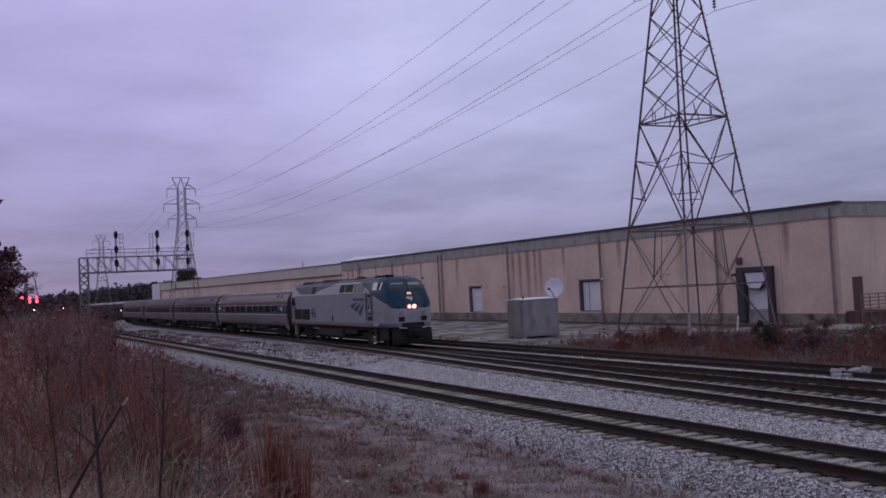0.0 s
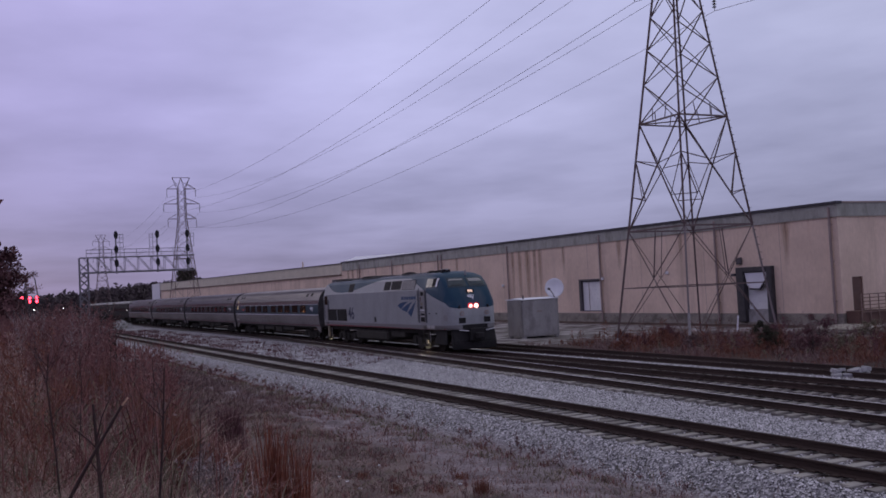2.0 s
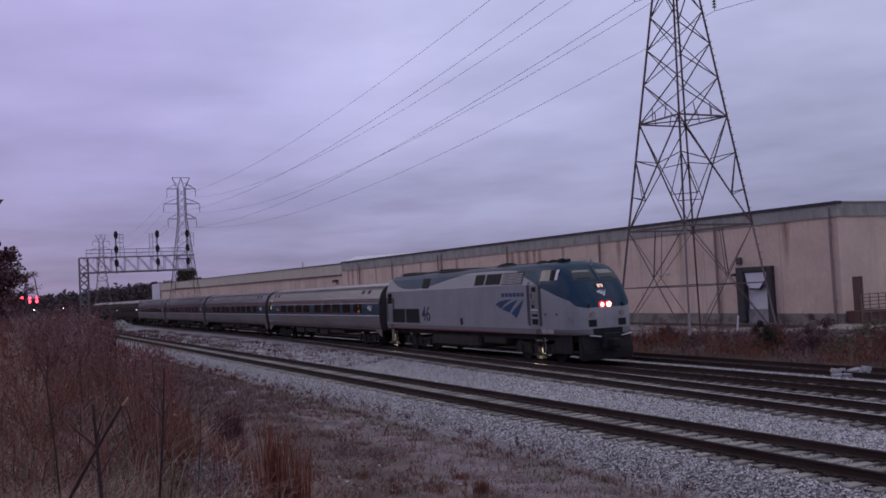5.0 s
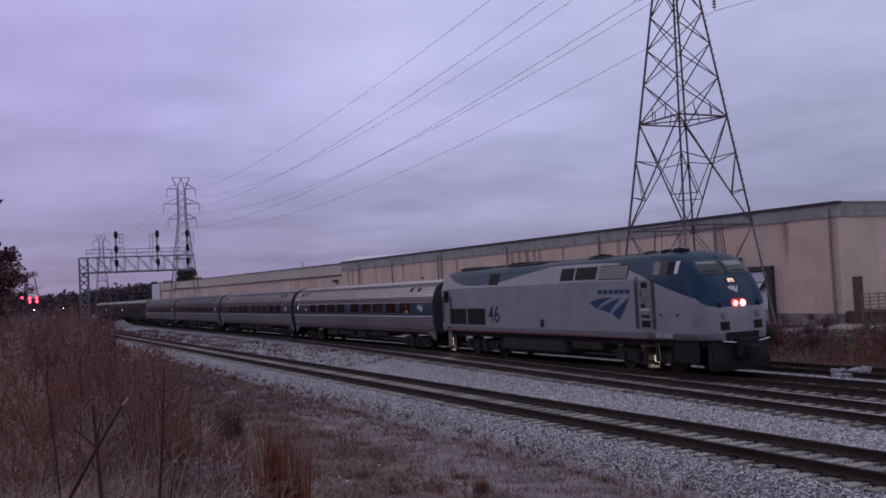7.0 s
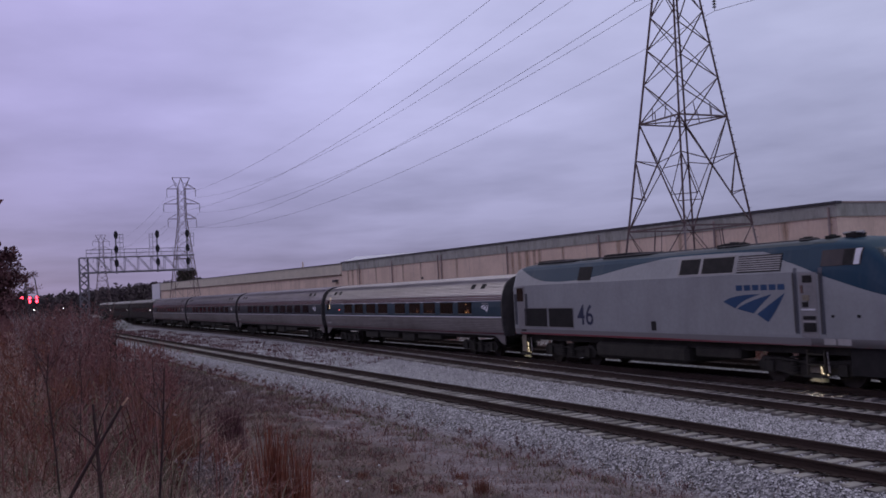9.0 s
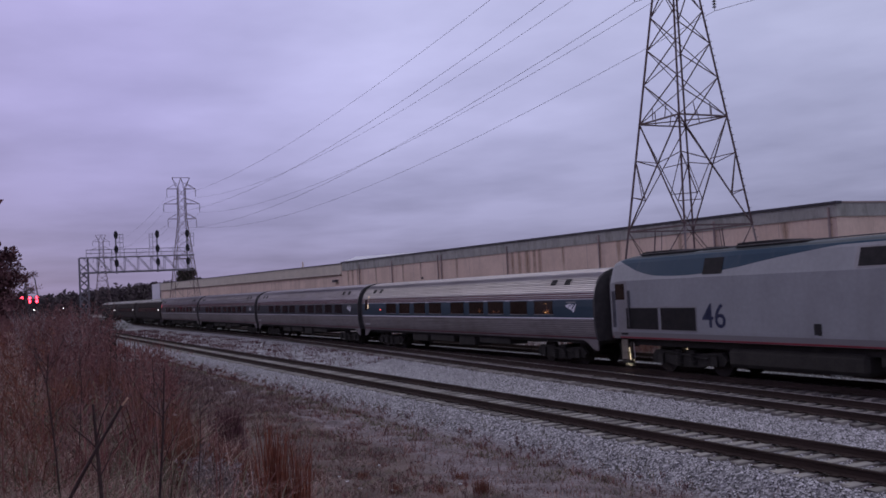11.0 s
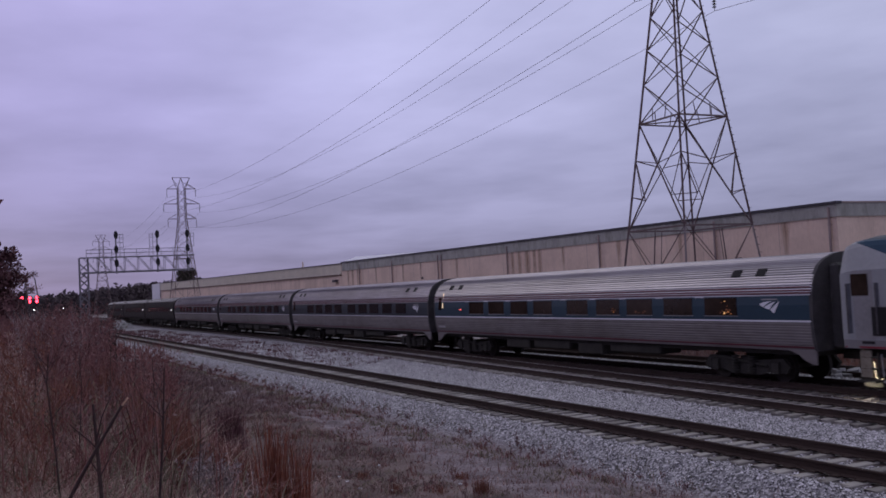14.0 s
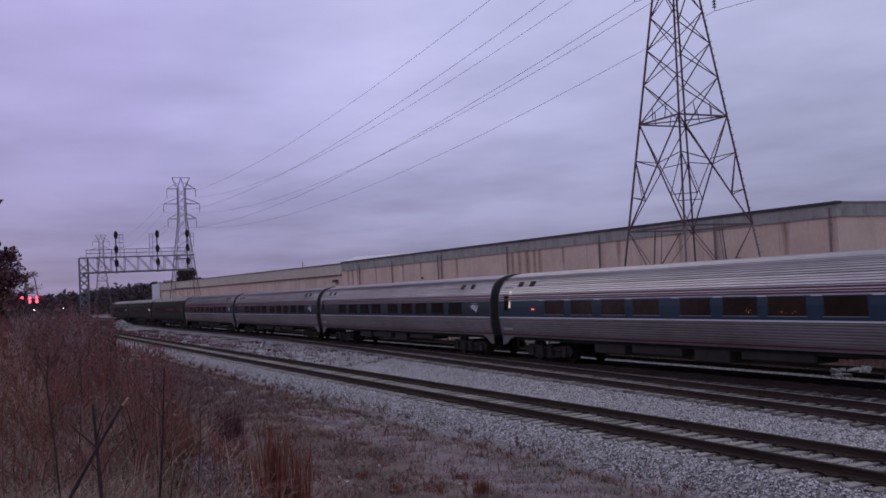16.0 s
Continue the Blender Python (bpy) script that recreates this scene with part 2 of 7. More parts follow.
WHEEL = material("wheel_steel", (0.026, 0.022, 0.019), (0.06, 0.05, 0.045), 3, 0.7, 0.4, 0.1, 20)
# Window glass and band darkened in colour for the gloomier coaches behind.
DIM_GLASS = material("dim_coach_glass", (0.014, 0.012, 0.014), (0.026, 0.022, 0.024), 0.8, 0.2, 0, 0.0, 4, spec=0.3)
DIM_BAND = material("dimmed_band_blue", (0.010, 0.017, 0.028), (0.016, 0.024, 0.038), 0.8, 0.45, 0, 0.0, 10)
LIVERY_BLUE = material("livery_blue", (0.014, 0.05, 0.125), (0.022, 0.066, 0.155), 1, 0.42, 0, 0.0, 10)
SEAL_BLUE = material("nose_blue_seal", (0.008, 0.026, 0.05), (0.012, 0.036, 0.066), 1, 0.5, 0, 0.0, 10)
LIVERY_NAVY = material("number_navy", (0.012, 0.016, 0.05), (0.02, 0.028, 0.075), 1, 0.5, 0, 0.0, 10)
PALE_PANEL = material("pale_panel", (0.33, 0.315, 0.31), (0.45, 0.43, 0.42), 2, 0.6, 0, 0, 14)
HATCH = material("black_hatch", (0.016, 0.016, 0.016), (0.034, 0.031, 0.032), 4, 0.7, 0.0, 0.2, 30, spec=0.12)
SILVER = material("silver_trim", (0.22, 0.215, 0.22), (0.32, 0.31, 0.315), 1, 0.5, 0.3, 0, 10)
STEP_BACK = material("worn_step_paint", (0.16, 0.138, 0.10), (0.28, 0.245, 0.19), 5, 0.7, 0, 0, 20)
CREAM_STEP = material("ladder_paint", (0.03, 0.026, 0.02), (0.06, 0.052, 0.036), 3, 0.6, 0, 0, 20)
# Slate tone stands for the shade in the grab recesses by the doors.
RECESS_SHADE = material("recess_shade_slate", (0.05, 0.055, 0.072), (0.10, 0.105, 0.13), 3, 0.6, 0.1, 0.0, 20)
LAMP_HEAD = glow("headlight_glow", (1.0, 0.60, 0.50), 4.0)
# Glow for the halo round the headlights, no lamp of its own.
HALO_RED = glow("headlight_halo_red", (1.0, 0.07, 0.10), 0.9)
LAMP_NUMBER = glow("number_light_glow", (1.0, 0.66, 0.54), 0.95)
ROD_GLOW = glow("lit_rod_glow", (1.0, 0.80, 0.52), 1.4)
LAMP_GROUND = glow("ground_light_glow", (1.0, 0.90, 0.72), 30.0)
LAMP_CABIN = glow("reading_light_glow", (1.0, 0.50, 0.20), 0.62)
LAMP_CABIN_LOW = glow("low_cabin_glow", (1.0, 0.36, 0.12), 0.22)
LAMP_FAINT = glow("faint_cabin_glow", (1.0, 0.30, 0.08), 0.045)
LAMP_MARKER = glow("marker_glow", (1.0, 0.14, 0.13), 1.3)
LAMP_DOOR = glow("vestibule_glow", (1.0, 0.74, 0.5), 0.8)
LAMP_CROSSING = glow("crossing_red", (1.0, 0.035, 0.07), 9.0)
LAMP_CAR = glow("car_headlamp", (1.0, 0.93, 0.95), 6.0)

weather(WALL, (0.42, 0.32, 0.25), 0.22, (1, 1, 1.4), 0.45, 0.68, 0.35)
weather(WALL, (0.40, 0.30, 0.23), 0.9, (1, 1, 0.09), 0.54, 0.72, 0.5)
weather(WALL, (0.42, 0.22, 0.11), 1.6, (1, 1, 0.06), 0.62, 0.76, 0.45)
weather(FASCIA, (0.13, 0.14, 0.105), 0.8, (1, 1, 0.5), 0.48, 0.66, 0.55)
weather(DADO, (0.10, 0.085, 0.07), 0.7, (1, 1, 1.5), 0.5, 0.62, 0.7)
weather(CONCRETE, (0.17, 0.155, 0.14), 1.4, (1, 1, 1), 0.5, 0.65, 0.6)
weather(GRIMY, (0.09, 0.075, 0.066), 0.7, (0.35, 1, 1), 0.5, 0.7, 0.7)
for steel in (STAINLESS, DIMMED_STEEL):
    steel.node_tree.nodes["Principled BSDF"].inputs["Specular Tint"].default_value = (0.20, 0.195, 0.20, 1)
weather(STAINLESS, (0.31, 0.29, 0.29), 0.6, (0.25, 1, 1), 0.5, 0.72, 0.6)
weather(DIMMED_STEEL, (0.24, 0.225, 0.23), 0.6, (0.25, 1, 1), 0.48, 0.7, 0.7)
weather(CABINET, (0.14, 0.13, 0.125), 1.2, (1, 1, 0.5), 0.48, 0.7, 0.6)


def ground_material():
    """Bank, dirt, ballast and yard in one sheet, parted by noisy edges across the line."""
    m = bpy.data.materials.new("ground")
    m.use_nodes = True
    nt = m.node_tree
    n, l = nt.nodes.new, nt.links.new
    b = nt.nodes["Principled BSDF"]
    tc, sep = n("ShaderNodeTexCoord"), n("ShaderNodeSeparateXYZ")
    l(tc.outputs["Object"], sep.inputs[0])

    def noise_of(scale, detail=4.0):
        node = n("ShaderNodeTexNoise")
        node.inputs["Scale"].default_value, node.inputs["Detail"].default_value = scale, detail
        l(tc.outputs["Object"], node.inputs["Vector"])
        return node.outputs["Fac"]

    def ramp_of(fac, stops):
        r = n("ShaderNodeValToRGB")
        els = r.color_ramp.elements
        while len(els) < len(stops):
            els.new(0.5)
        for e, (pos, col) in zip(els, stops):
            e.position, e.color = pos, (*col, 1)
        l(fac, r.inputs[0])
        return r.outputs[0]

    along = n("ShaderNodeMath")
    along.operation = "MULTIPLY_ADD"
    along.inputs[1].default_value, along.inputs[2].default_value = 0.011, 0.33
    l(sep.outputs["X"], along.inputs[0])
    swung = n("ShaderNodeMath")
    l(sep.outputs["Y"], swung.inputs[0])
    l(along.outputs[0], swung.inputs[1])
    axes = {"X": sep.outputs["X"], "Y": sep.outputs["Y"], "main": swung.outputs[0]}

    def band(lo, hi, wobble, axis="Y", soft=0.25):
        """1 between lo and hi across the line, or along it, with edges that wander."""
        w = n("ShaderNodeMath")
        w.operation = "MULTIPLY_ADD"
        w.inputs[1].default_value, w.inputs[2].default_value = wobble, -wobble / 2
        l(noise_of(0.55, 5.0), w.inputs[0])
        s = n("ShaderNodeMath")
        l(axes[axis], s.inputs[0])
        l(w.outputs[0], s.inputs[1])
        parts = []
        for a, c in ((lo - soft, lo + soft), (hi + soft, hi - soft)):
            mr = n("ShaderNodeMapRange")
            mr.inputs["From Min"].default_value, mr.inputs["From Max"].default_value = a, c
            l(s.outputs[0], mr.inputs["Value"])
            parts.append(mr.outputs[0])
        p = n("ShaderNodeMath")
        p.operation = "MULTIPLY"
        l(parts[0], p.inputs[0])
        l(parts[1], p.inputs[1])
        return p.outputs[0]

    def over(base, top, fac):
        x = n("ShaderNodeMix")
        x.data_type = "RGBA"
        l(fac, x.inputs[0])
        l(base, x.inputs[6])
        l(top, x.inputs[7])
        return x.outputs[2]

    vor = n("ShaderNodeTexVoronoi")
    vor.inputs["Scale"].default_value = 24.0
    l(tc.outputs["Object"], vor.inputs["Vector"])
    bw = n("ShaderNodeRGBToBW")
    l(vor.outputs["Color"], bw.inputs[0])
    soil = ramp_of(noise_of(0.8, 6.0), [(0.3, (0.085, 0.063, 0.060)), (0.55, (0.185, 0.14, 0.131)), (0.75, (0.28, 0.224, 0.211))])
    dirt = ramp_of(noise_of(1.3, 6.0), [(0.36, (0.135, 0.103, 0.105)), (0.50, (0.255, 0.213, 0.218)), (0.66, (0.375, 0.326, 0.336))])
    speck = ramp_of(noise_of(16.0, 3.0), [(0.38, (0.08, 0.062, 0.066)), (0.64, (0.31, 0.262, 0.277))])
    half = n("ShaderNodeValue")
    half.outputs[0].default_value = 0.45
    dirt = over(dirt, speck, half.outputs[0])
    gravel = ramp_of(bw.outputs[0], [(0.12, (0.09, 0.088, 0.093)), (0.5, (0.30, 0.29, 0.302)), (0.88, (0.60, 0.582, 0.60))])
    yard = ramp_of(noise_of(0.7, 9.0), [(0.36, (0.085, 0.07, 0.064)), (0.49, (0.19, 0.172, 0.165)), (0.64, (0.36, 0.335, 0.33))])
    col = over(soil, dirt, band(9.5, 12.4, 1.8))
    col = over(col, yard, band(28.2, 200.0, 1.0))
    litter = ramp_of(noise_of(1.1, 6.0), [(0.3, (0.045, 0.03, 0.026)), (0.6, (0.10, 0.068, 0.056)), (0.8, (0.19, 0.155, 0.13))])
    col = over(col, litter, band(47.4, 49.98, 1.2))
    bed = n("ShaderNodeMath")
    bed.operation = "MULTIPLY"
    l(band(29.2, 42.5, 2.5, soft=0.8), bed.inputs[0])
    l(band(-49.0, 30.0, 5.0, "X", 1.5), bed.inputs[1])
    col = over(col, litter, bed.outputs[0])
    col = over(col, gravel, band(11.88, 28.4, 0.7))
    # Rust stain along each rail, darkened to take in the rail's shade as well.
    rust = ramp_of(noise_of(2.5, 5.0), [(0.3, (0.065, 0.050, 0.046)), (0.75, (0.16, 0.125, 0.115))])
    for rail, w, axis in ((13.98, 0.30, "Y"), (22.81, 0.24, "main"), (26.1, 0.16, "main")):
        for side in (-0.7525, 0.7525):
            col = over(col, rust, band(rail + side - w, rail + side + w, 0.10, axis, 0.12))
    l(col, b.inputs["Base Color"])
    b.inputs["Roughness"].default_value = 0.95
    b.inputs["Specular IOR Level"].default_value = 0.15
    bp = n("ShaderNodeBump")
    bp.inputs["Strength"].default_value, bp.inputs["Distance"].default_value = 0.7, 0.04
    l(vor.outputs["Distance"], bp.inputs["Height"])
    l(bp.outputs[0], b.inputs["Normal"])
    return m


def livery_material():
    """Pale grey sides with a deep blue nose and rear flash; the edge of the blue follows the length of the body."""
    m = material("locomotive_livery", (0.262, 0.270, 0.277), (0.325, 0.335, 0.343), 0.7, 0.5, 0.0, 0.0, 8, spec=0.2)
    nt = m.node_tree
    n, l = nt.nodes.new, nt.links.new
    b = nt.nodes["Principled BSDF"]
    grey = b.inputs["Base Color"].links[0].from_socket
    tc, sep = n("ShaderNodeTexCoord"), n("ShaderNodeSeparateXYZ")
    l(tc.outputs["Object"], sep.inputs[0])
    x = n("ShaderNodeMapRange")
    x.inputs["From Min"].default_value, x.inputs["From Max"].default_value = -10.5, 10.5
    l(sep.outputs["X"], x.inputs["Value"])
    edge = n("ShaderNodeValToRGB")
    stops = [(-10.4, 4.2), (-9.4, 4.0), (-8.5, 3.63), (-7.4, 3.42), (-5.3, 3.37), (-3.3, 3.58), (-1.9, 3.78), (-0.5, 3.93), (0.6, 4.05),
             (5.0, 4.05), (5.9, 3.68), (7.3, 3.26), (9.4, 2.5), (9.8, 2.28), (10.2, 2.2)]
    els = edge.color_ramp.elements
    while len(els) < len(stops):
        els.new(0.5)
    for e, (px, pz) in zip(els, stops):
        e.position = (px + 10.5) / 21
        v = pz / 5
        e.color = (v, v, v, 1)
    edge.color_ramp.interpolation = "B_SPLINE"
    l(x.outputs[0], edge.inputs[0])
    z = n("ShaderNodeMath")
    z.operation = "MULTIPLY"
    z.inputs[1].default_value = 0.2
    l(sep.outputs["Z"], z.inputs[0])
    gt = n("ShaderNodeMath")
    gt.operation = "GREATER_THAN"
    l(z.outputs[0], gt.inputs[0])
    l(edge.outputs[0], gt.inputs[1])
    roof = n("ShaderNodeMath")
    roof.operation = "GREATER_THAN"
    roof.inputs[1].default_value = 4.10
    l(sep.outputs["Z"], roof.inputs[0])
    cab = n("ShaderNodeMath")
    cab.operation = "LESS_THAN"
    cab.inputs[1].default_value = 7.6
    l(sep.outputs["X"], cab.inputs[0])
    rr = n("ShaderNodeMath")
    rr.operation = "MULTIPLY"
    l(roof.outputs[0], rr.inputs[0])
    l(cab.outputs[0], rr.inputs[1])
    low = n("ShaderNodeMath")
    low.operation = "LESS_THAN"
    low.inputs[1].default_value = 1.43
    l(sep.outputs["Z"], low.inputs[0])

    def over(base, colour, fac):
        k = n("ShaderNodeMix")
        k.data_type = "RGBA"
        l(fac, k.inputs[0])
        l(base, k.inputs[6])
        k.inputs[7].default_value = (*colour, 1)
        return k.outputs[2]

    c = over(grey, (0.20, 0.192, 0.195), low.outputs[0])
    c = over(c, (0.010, 0.042, 0.078), gt.outputs[0])
    c = over(c, (0.024, 0.033, 0.043), rr.outputs[0])
    l(c, b.inputs["Base Color"])
    return m


GROUND = ground_material()
LIVERY = livery_material()
weather(LIVERY, (0.16, 0.155, 0.155), 1.1, (0.8, 1, 0.22), 0.5, 0.72, 0.28)

# ---------------------------------------------------------------- mesh helpers


def part(name, bm, mat, parent=None, label="", smooth=False):
    me = bpy.data.meshes.new(name)
    bm.to_mesh(me)
    bm.free()
    return mesh_part(name, me, mat, parent, label, smooth)


def mesh_part(name, me, mat, parent=None, label="", smooth=False):
    if mat and not me.materials:
        me.materials.append(mat)
    if smooth:
        me.polygons.foreach_set("use_smooth", [True] * len(me.polygons))
    ob = new(name, me)
    if parent:
        ob.parent = parent
    if label:
        ob["label"] = label
    return ob


def thing(name, m, label, category, group="", kind=""):
    ob = new(name)
    ob.empty_display_size = 0.3
    ob.matrix_basis = m
    return tagged(ob, label, category, group, kind)


def box(bm, lo, hi, bevel=0.0):
    r = bmesh.ops.create_cube(bm, size=1)
    for v in r["verts"]:
        v.co = Vector([lo[i] + (v.co[i] + 0.5) * (hi[i] - lo[i]) for i in range(3)])
    if bevel:
        edges = {e for v in r["verts"] for e in v.link_edges}
        bmesh.ops.bevel(bm, geom=list(edges), offset=bevel, segments=1, affect="EDGES")
    return bm


def boxed(*a, bevel=0.0):
    bm = bmesh.new()
    for lo, hi in a:
        box(bm, lo, hi, bevel)
    return bm


def tube(bm, a, b, r0, r1=None, n=8):
    a, b = Vector(a), Vector(b)
    r1 = r0 if r1 is None else r1
    q = (b - a).to_track_quat("Z", "Y").to_matrix()
    rings = []
    for c, r in ((a, r0), (b, r1)):
        rings.append([bm.verts.new(c + q @ Vector((r * math.cos(2 * math.pi * i / n), r * math.sin(2 * math.pi * i / n), 0))) for i in range(n)])
    for i in range(n):
        bm.faces.new((rings[0][i], rings[0][(i + 1) % n], rings[1][(i + 1) % n], rings[1][i]))
    bm.faces.new(rings[0][::-1])
    bm.faces.new(rings[1])
    return bm


def tubed(*rods, n=8):
    bm = bmesh.new()
    for a, b, r in rods:
        tube(bm, a, b, r, n=n)
    return bm


def prism(bm, outline, lo, hi, axis="y"):
    """An outline of (a, b) pairs pushed out along an axis: along y the pairs are x, z; along x they are y, z; along z they are x, y."""
    def at(a, b, c):
        return {"y": (a, c, b), "x": (c, a, b), "z": (a, b, c)}[axis]
    r0 = [bm.verts.new(at(a, b, lo)) for a, b in outline]
    r1 = [bm.verts.new(at(a, b, hi)) for a, b in outline]
    k = len(outline)
    for i in range(k):
        bm.faces.new((r0[i], r0[(i + 1) % k], r1[(i + 1) % k], r1[i]))
    bm.faces.new(r0[::-1])
    bm.faces.new(r1)
    bmesh.ops.recalc_face_normals(bm, faces=bm.faces[:])
    return bm


def angle_iron():
    bm = bmesh.new()
    prism(bm, [(-0.5, -0.5), (0.5, -0.5), (0.5, -0.3), (-0.3, -0.3), (-0.3, 0.5), (-0.5, 0.5)], 0, 1, "z")
    me = bpy.data.meshes.new("angle_iron")
    bm.to_mesh(me)
    bm.free()
    return me


ANGLES = {}


def strut(name, a, b, size, mat, parent):
    """A steel angle from a to b, in the parent's space; all of one steel share a mesh."""
    if mat.name not in ANGLES:
        ANGLES[mat.name] = angle_iron()
    a, b = Vector(a), Vector(b)
    ob = mesh_part(name, ANGLES[mat.name], mat, parent)
    q = (b - a).to_track_quat("Z", "Y").to_matrix().to_4x4()
    ob.matrix_basis = Matrix.Translation(a) @ q @ Matrix.Diagonal((size, size, (b - a).length, 1))
    return ob


def from_arrays(name, verts, faces):
    me = bpy.data.meshes.new(name)
    me.from_pydata(verts, [], faces)
    me.update()
    return me

# ---------------------------------------------------------------- ground


def skew(x):
    """The main line and its neighbours swing slightly away from the near track."""
    return -0.011 * (np.clip(x, -420, 60) + 30.0)


def step(e0, e1, v):
    k = np.clip((v - e0) / (e1 - e0), 0, 1)
    return k * k * (3 - 2 * k)


def ground_z(x, y):
    """Height of the ground: the bank that the camera stands on, the dirt track, the ballast bed and the yard."""
    x, y = np.asarray(x, float), np.asarray(y, float)
    z = 1.35 - 2.15 * step(1.2, 6.6, y)
    z = z + 0.10 * np.sin(x * 0.31 + y * 0.5) * step(11.5, 8, y) + 0.06 * np.sin(x * 0.83 - y * 1.1) * step(11.5, 9, y)
    z = z + 0.53 * step(11.75, 12.62, y) + 0.034 * step(1.95, 1.4, np.abs(y - 13.98))
    y = y - skew(x) * step(16.0, 21.5, y)
    z = z + 0.12 * step(1.15, 0.6, np.abs(y - 24.45))
    z = z + 0.085 * step(1.75, 1.35, np.abs(y - 26.1)) * step(25.3, 25.6, y)
    z = z - 0.21 * step(27.6, 29.0, y) + 0.10 * step(40, 47, y)
    return z


def build_ground():
    xs = np.concatenate([-np.geomspace(3500, 150, 14), np.arange(-140, 31, 0.6), np.geomspace(40, 3500, 12)])
    ys = np.concatenate([-np.geomspace(3500, 12, 10), np.arange(-10, 30.1, 0.45), np.arange(31, 60, 2.0), np.geomspace(62, 3500, 16)])
    gx, gy = np.meshgrid(xs, ys, indexing="ij")
    gz = ground_z(gx, gy)
    near = (np.abs(gx + 55) < 95) & (gy > -8) & (gy < 60)
    gz = gz + np.where(near & (gy < 11.3), np.random.default_rng(3).normal(0, 0.03, gz.shape), 0)
    nx, ny = gx.shape
    verts = np.stack([gx, gy, gz], -1).reshape(-1, 3).tolist()
    faces = []
    for i in range(nx - 1):
        for j in range(ny - 1):
            a = i * ny + j
            faces.append((a, a + ny, a + ny + 1, a + 1))
    ob = mesh_part("ground", from_arrays("ground", verts, faces), GROUND, smooth=True)
    tagged(ob, "bare dirt, dead grass and grey ballast ground", "ground", kind="structure")


build_ground()

# ---------------------------------------------------------------- warehouse
WALL_Y, WALL_X, WALL_END = 50.0, -43.2, -136.0
BASE = -0.5


def wall_pieces(bm, x0, x1, z0, z1, y0, y1, holes):
    """A wall along x between two depths, in slabs round its openings (xa, xb, za, zb)."""
    cuts = sorted({x0, x1, *[h[0] for h in holes], *[h[1] for h in holes]})
    for a, b in zip(cuts, cuts[1:]):
        spans, z = [], z0
        for h in sorted([h for h in holes if h[0] <= a + 1e-6 and h[1] >= b - 1e-6], key=lambda h: h[2]):
            spans.append((z, h[2]))
            z = h[3]
        spans.append((z, z1))
        for za, zb in spans:
            if zb - za > 1e-3:
                box(bm, (a, y0, za), (b, y1, zb))
    return bm


def build_warehouse():
    w = thing("warehouse", pose(0, 0, 0), "long tan painted warehouse with grey fascia and loading doors", "warehouse", kind="structure")
    doors = [(-94.7, -91.8, 0.50, 3.40), (-72.8, -69.6, 0.58, 3.50), (-52.3, -48.85, -0.2, 3.77)]
    dado = [(a, b, max(c, BASE), min(d, 0.42)) for a, b, c, d in doors if c < 0.42]
    part("wall", wall_pieces(bmesh.new(), WALL_END, WALL_X, 0.42, 6.75, WALL_Y, WALL_Y + 0.3, [(a, b, max(c, 0.42), d) for a, b, c, d in doors]), WALL, w)
    part("plinth", wall_pieces(bmesh.new(), WALL_END, WALL_X, BASE, 0.42, WALL_Y - 0.012, WALL_Y + 0.3, dado), DADO, w, "stained grey plinth")
    # end wall with its door
    bm = bmesh.new()
    for (ya, yb, za, zb) in ((WALL_Y + 0.3, 51.0, 0.42, 6.75), (51.0, 52.0, 2.75, 6.75), (52.0, 92, 0.42, 6.75)):
        box(bm, (WALL_X - 0.3, ya, za), (WALL_X, yb, zb))
    part("end_wall", bm, WALL, w)
    part("end_plinth", boxed(((WALL_X - 0.3, WALL_Y + 0.3, BASE), (WALL_X + 0.012, 51.0, 0.42)), ((WALL_X - 0.3, 52.0, BASE), (WALL_X + 0.012, 92, 0.42)),
                             ((WALL_X - 0.3, 51.0, BASE), (WALL_X + 0.3, 52.0, 0.12))), DADO, w, "stained grey plinth")
    part("back_wall", boxed(((WALL_END, 92, BASE), (WALL_X, 92.3, 7.6)), ((WALL_END - 0.3, WALL_Y, BASE), (WALL_END, 92.3, 7.6))), WALL, w)
    # fascia, rising a little towards the far end, in sheets
    n = 16
    for i in range(n):
        x0 = WALL_X + 0.1 + (WALL_END - WALL_X) * i / n
        x1 = WALL_X + 0.1 + (WALL_END - WALL_X) * (i + 1) / n + 0.012
        t0, t1 = 7.55 + 0.40 * i / n, 7.55 + 0.40 * (i + 1) / n
        part("fascia_panel", prism(bmesh.new(), [(x0, 6.72), (x1, 6.72), (x1, t1), (x0, t0)], WALL_Y - 0.10, WALL_Y + 0.25, "y"), FASCIA, w)
    part("eave_trim", prism(bmesh.new(), [(WALL_X + 0.2, 7.55), (WALL_END, 7.95), (WALL_END, 8.12), (WALL_X + 0.2, 7.72)], WALL_Y - 0.22, WALL_Y + 0.3, "y"), GUTTER, w, "dark eave gutter")
    for i in range(6):
        part("end_fascia_panel", boxed(((WALL_X - 0.25, WALL_Y + 0.25 + i * 7, 6.72), (WALL_X + 0.10, WALL_Y + 7.24 + i * 7, 7.60))), FASCIA, w)
    part("end_trim", boxed(((WALL_X - 0.2, WALL_Y + 0.3, 7.60), (WALL_X + 0.16, 92.2, 7.70))), PIPE, w)
    part("roof", prism(bmesh.new(), [(WALL_X - 0.2, 7.45), (WALL_END, 7.85), (WALL_END, 7.95), (WALL_X - 0.2, 7.55)], WALL_Y + 0.25, 92.2, "y"), ROOF, w)
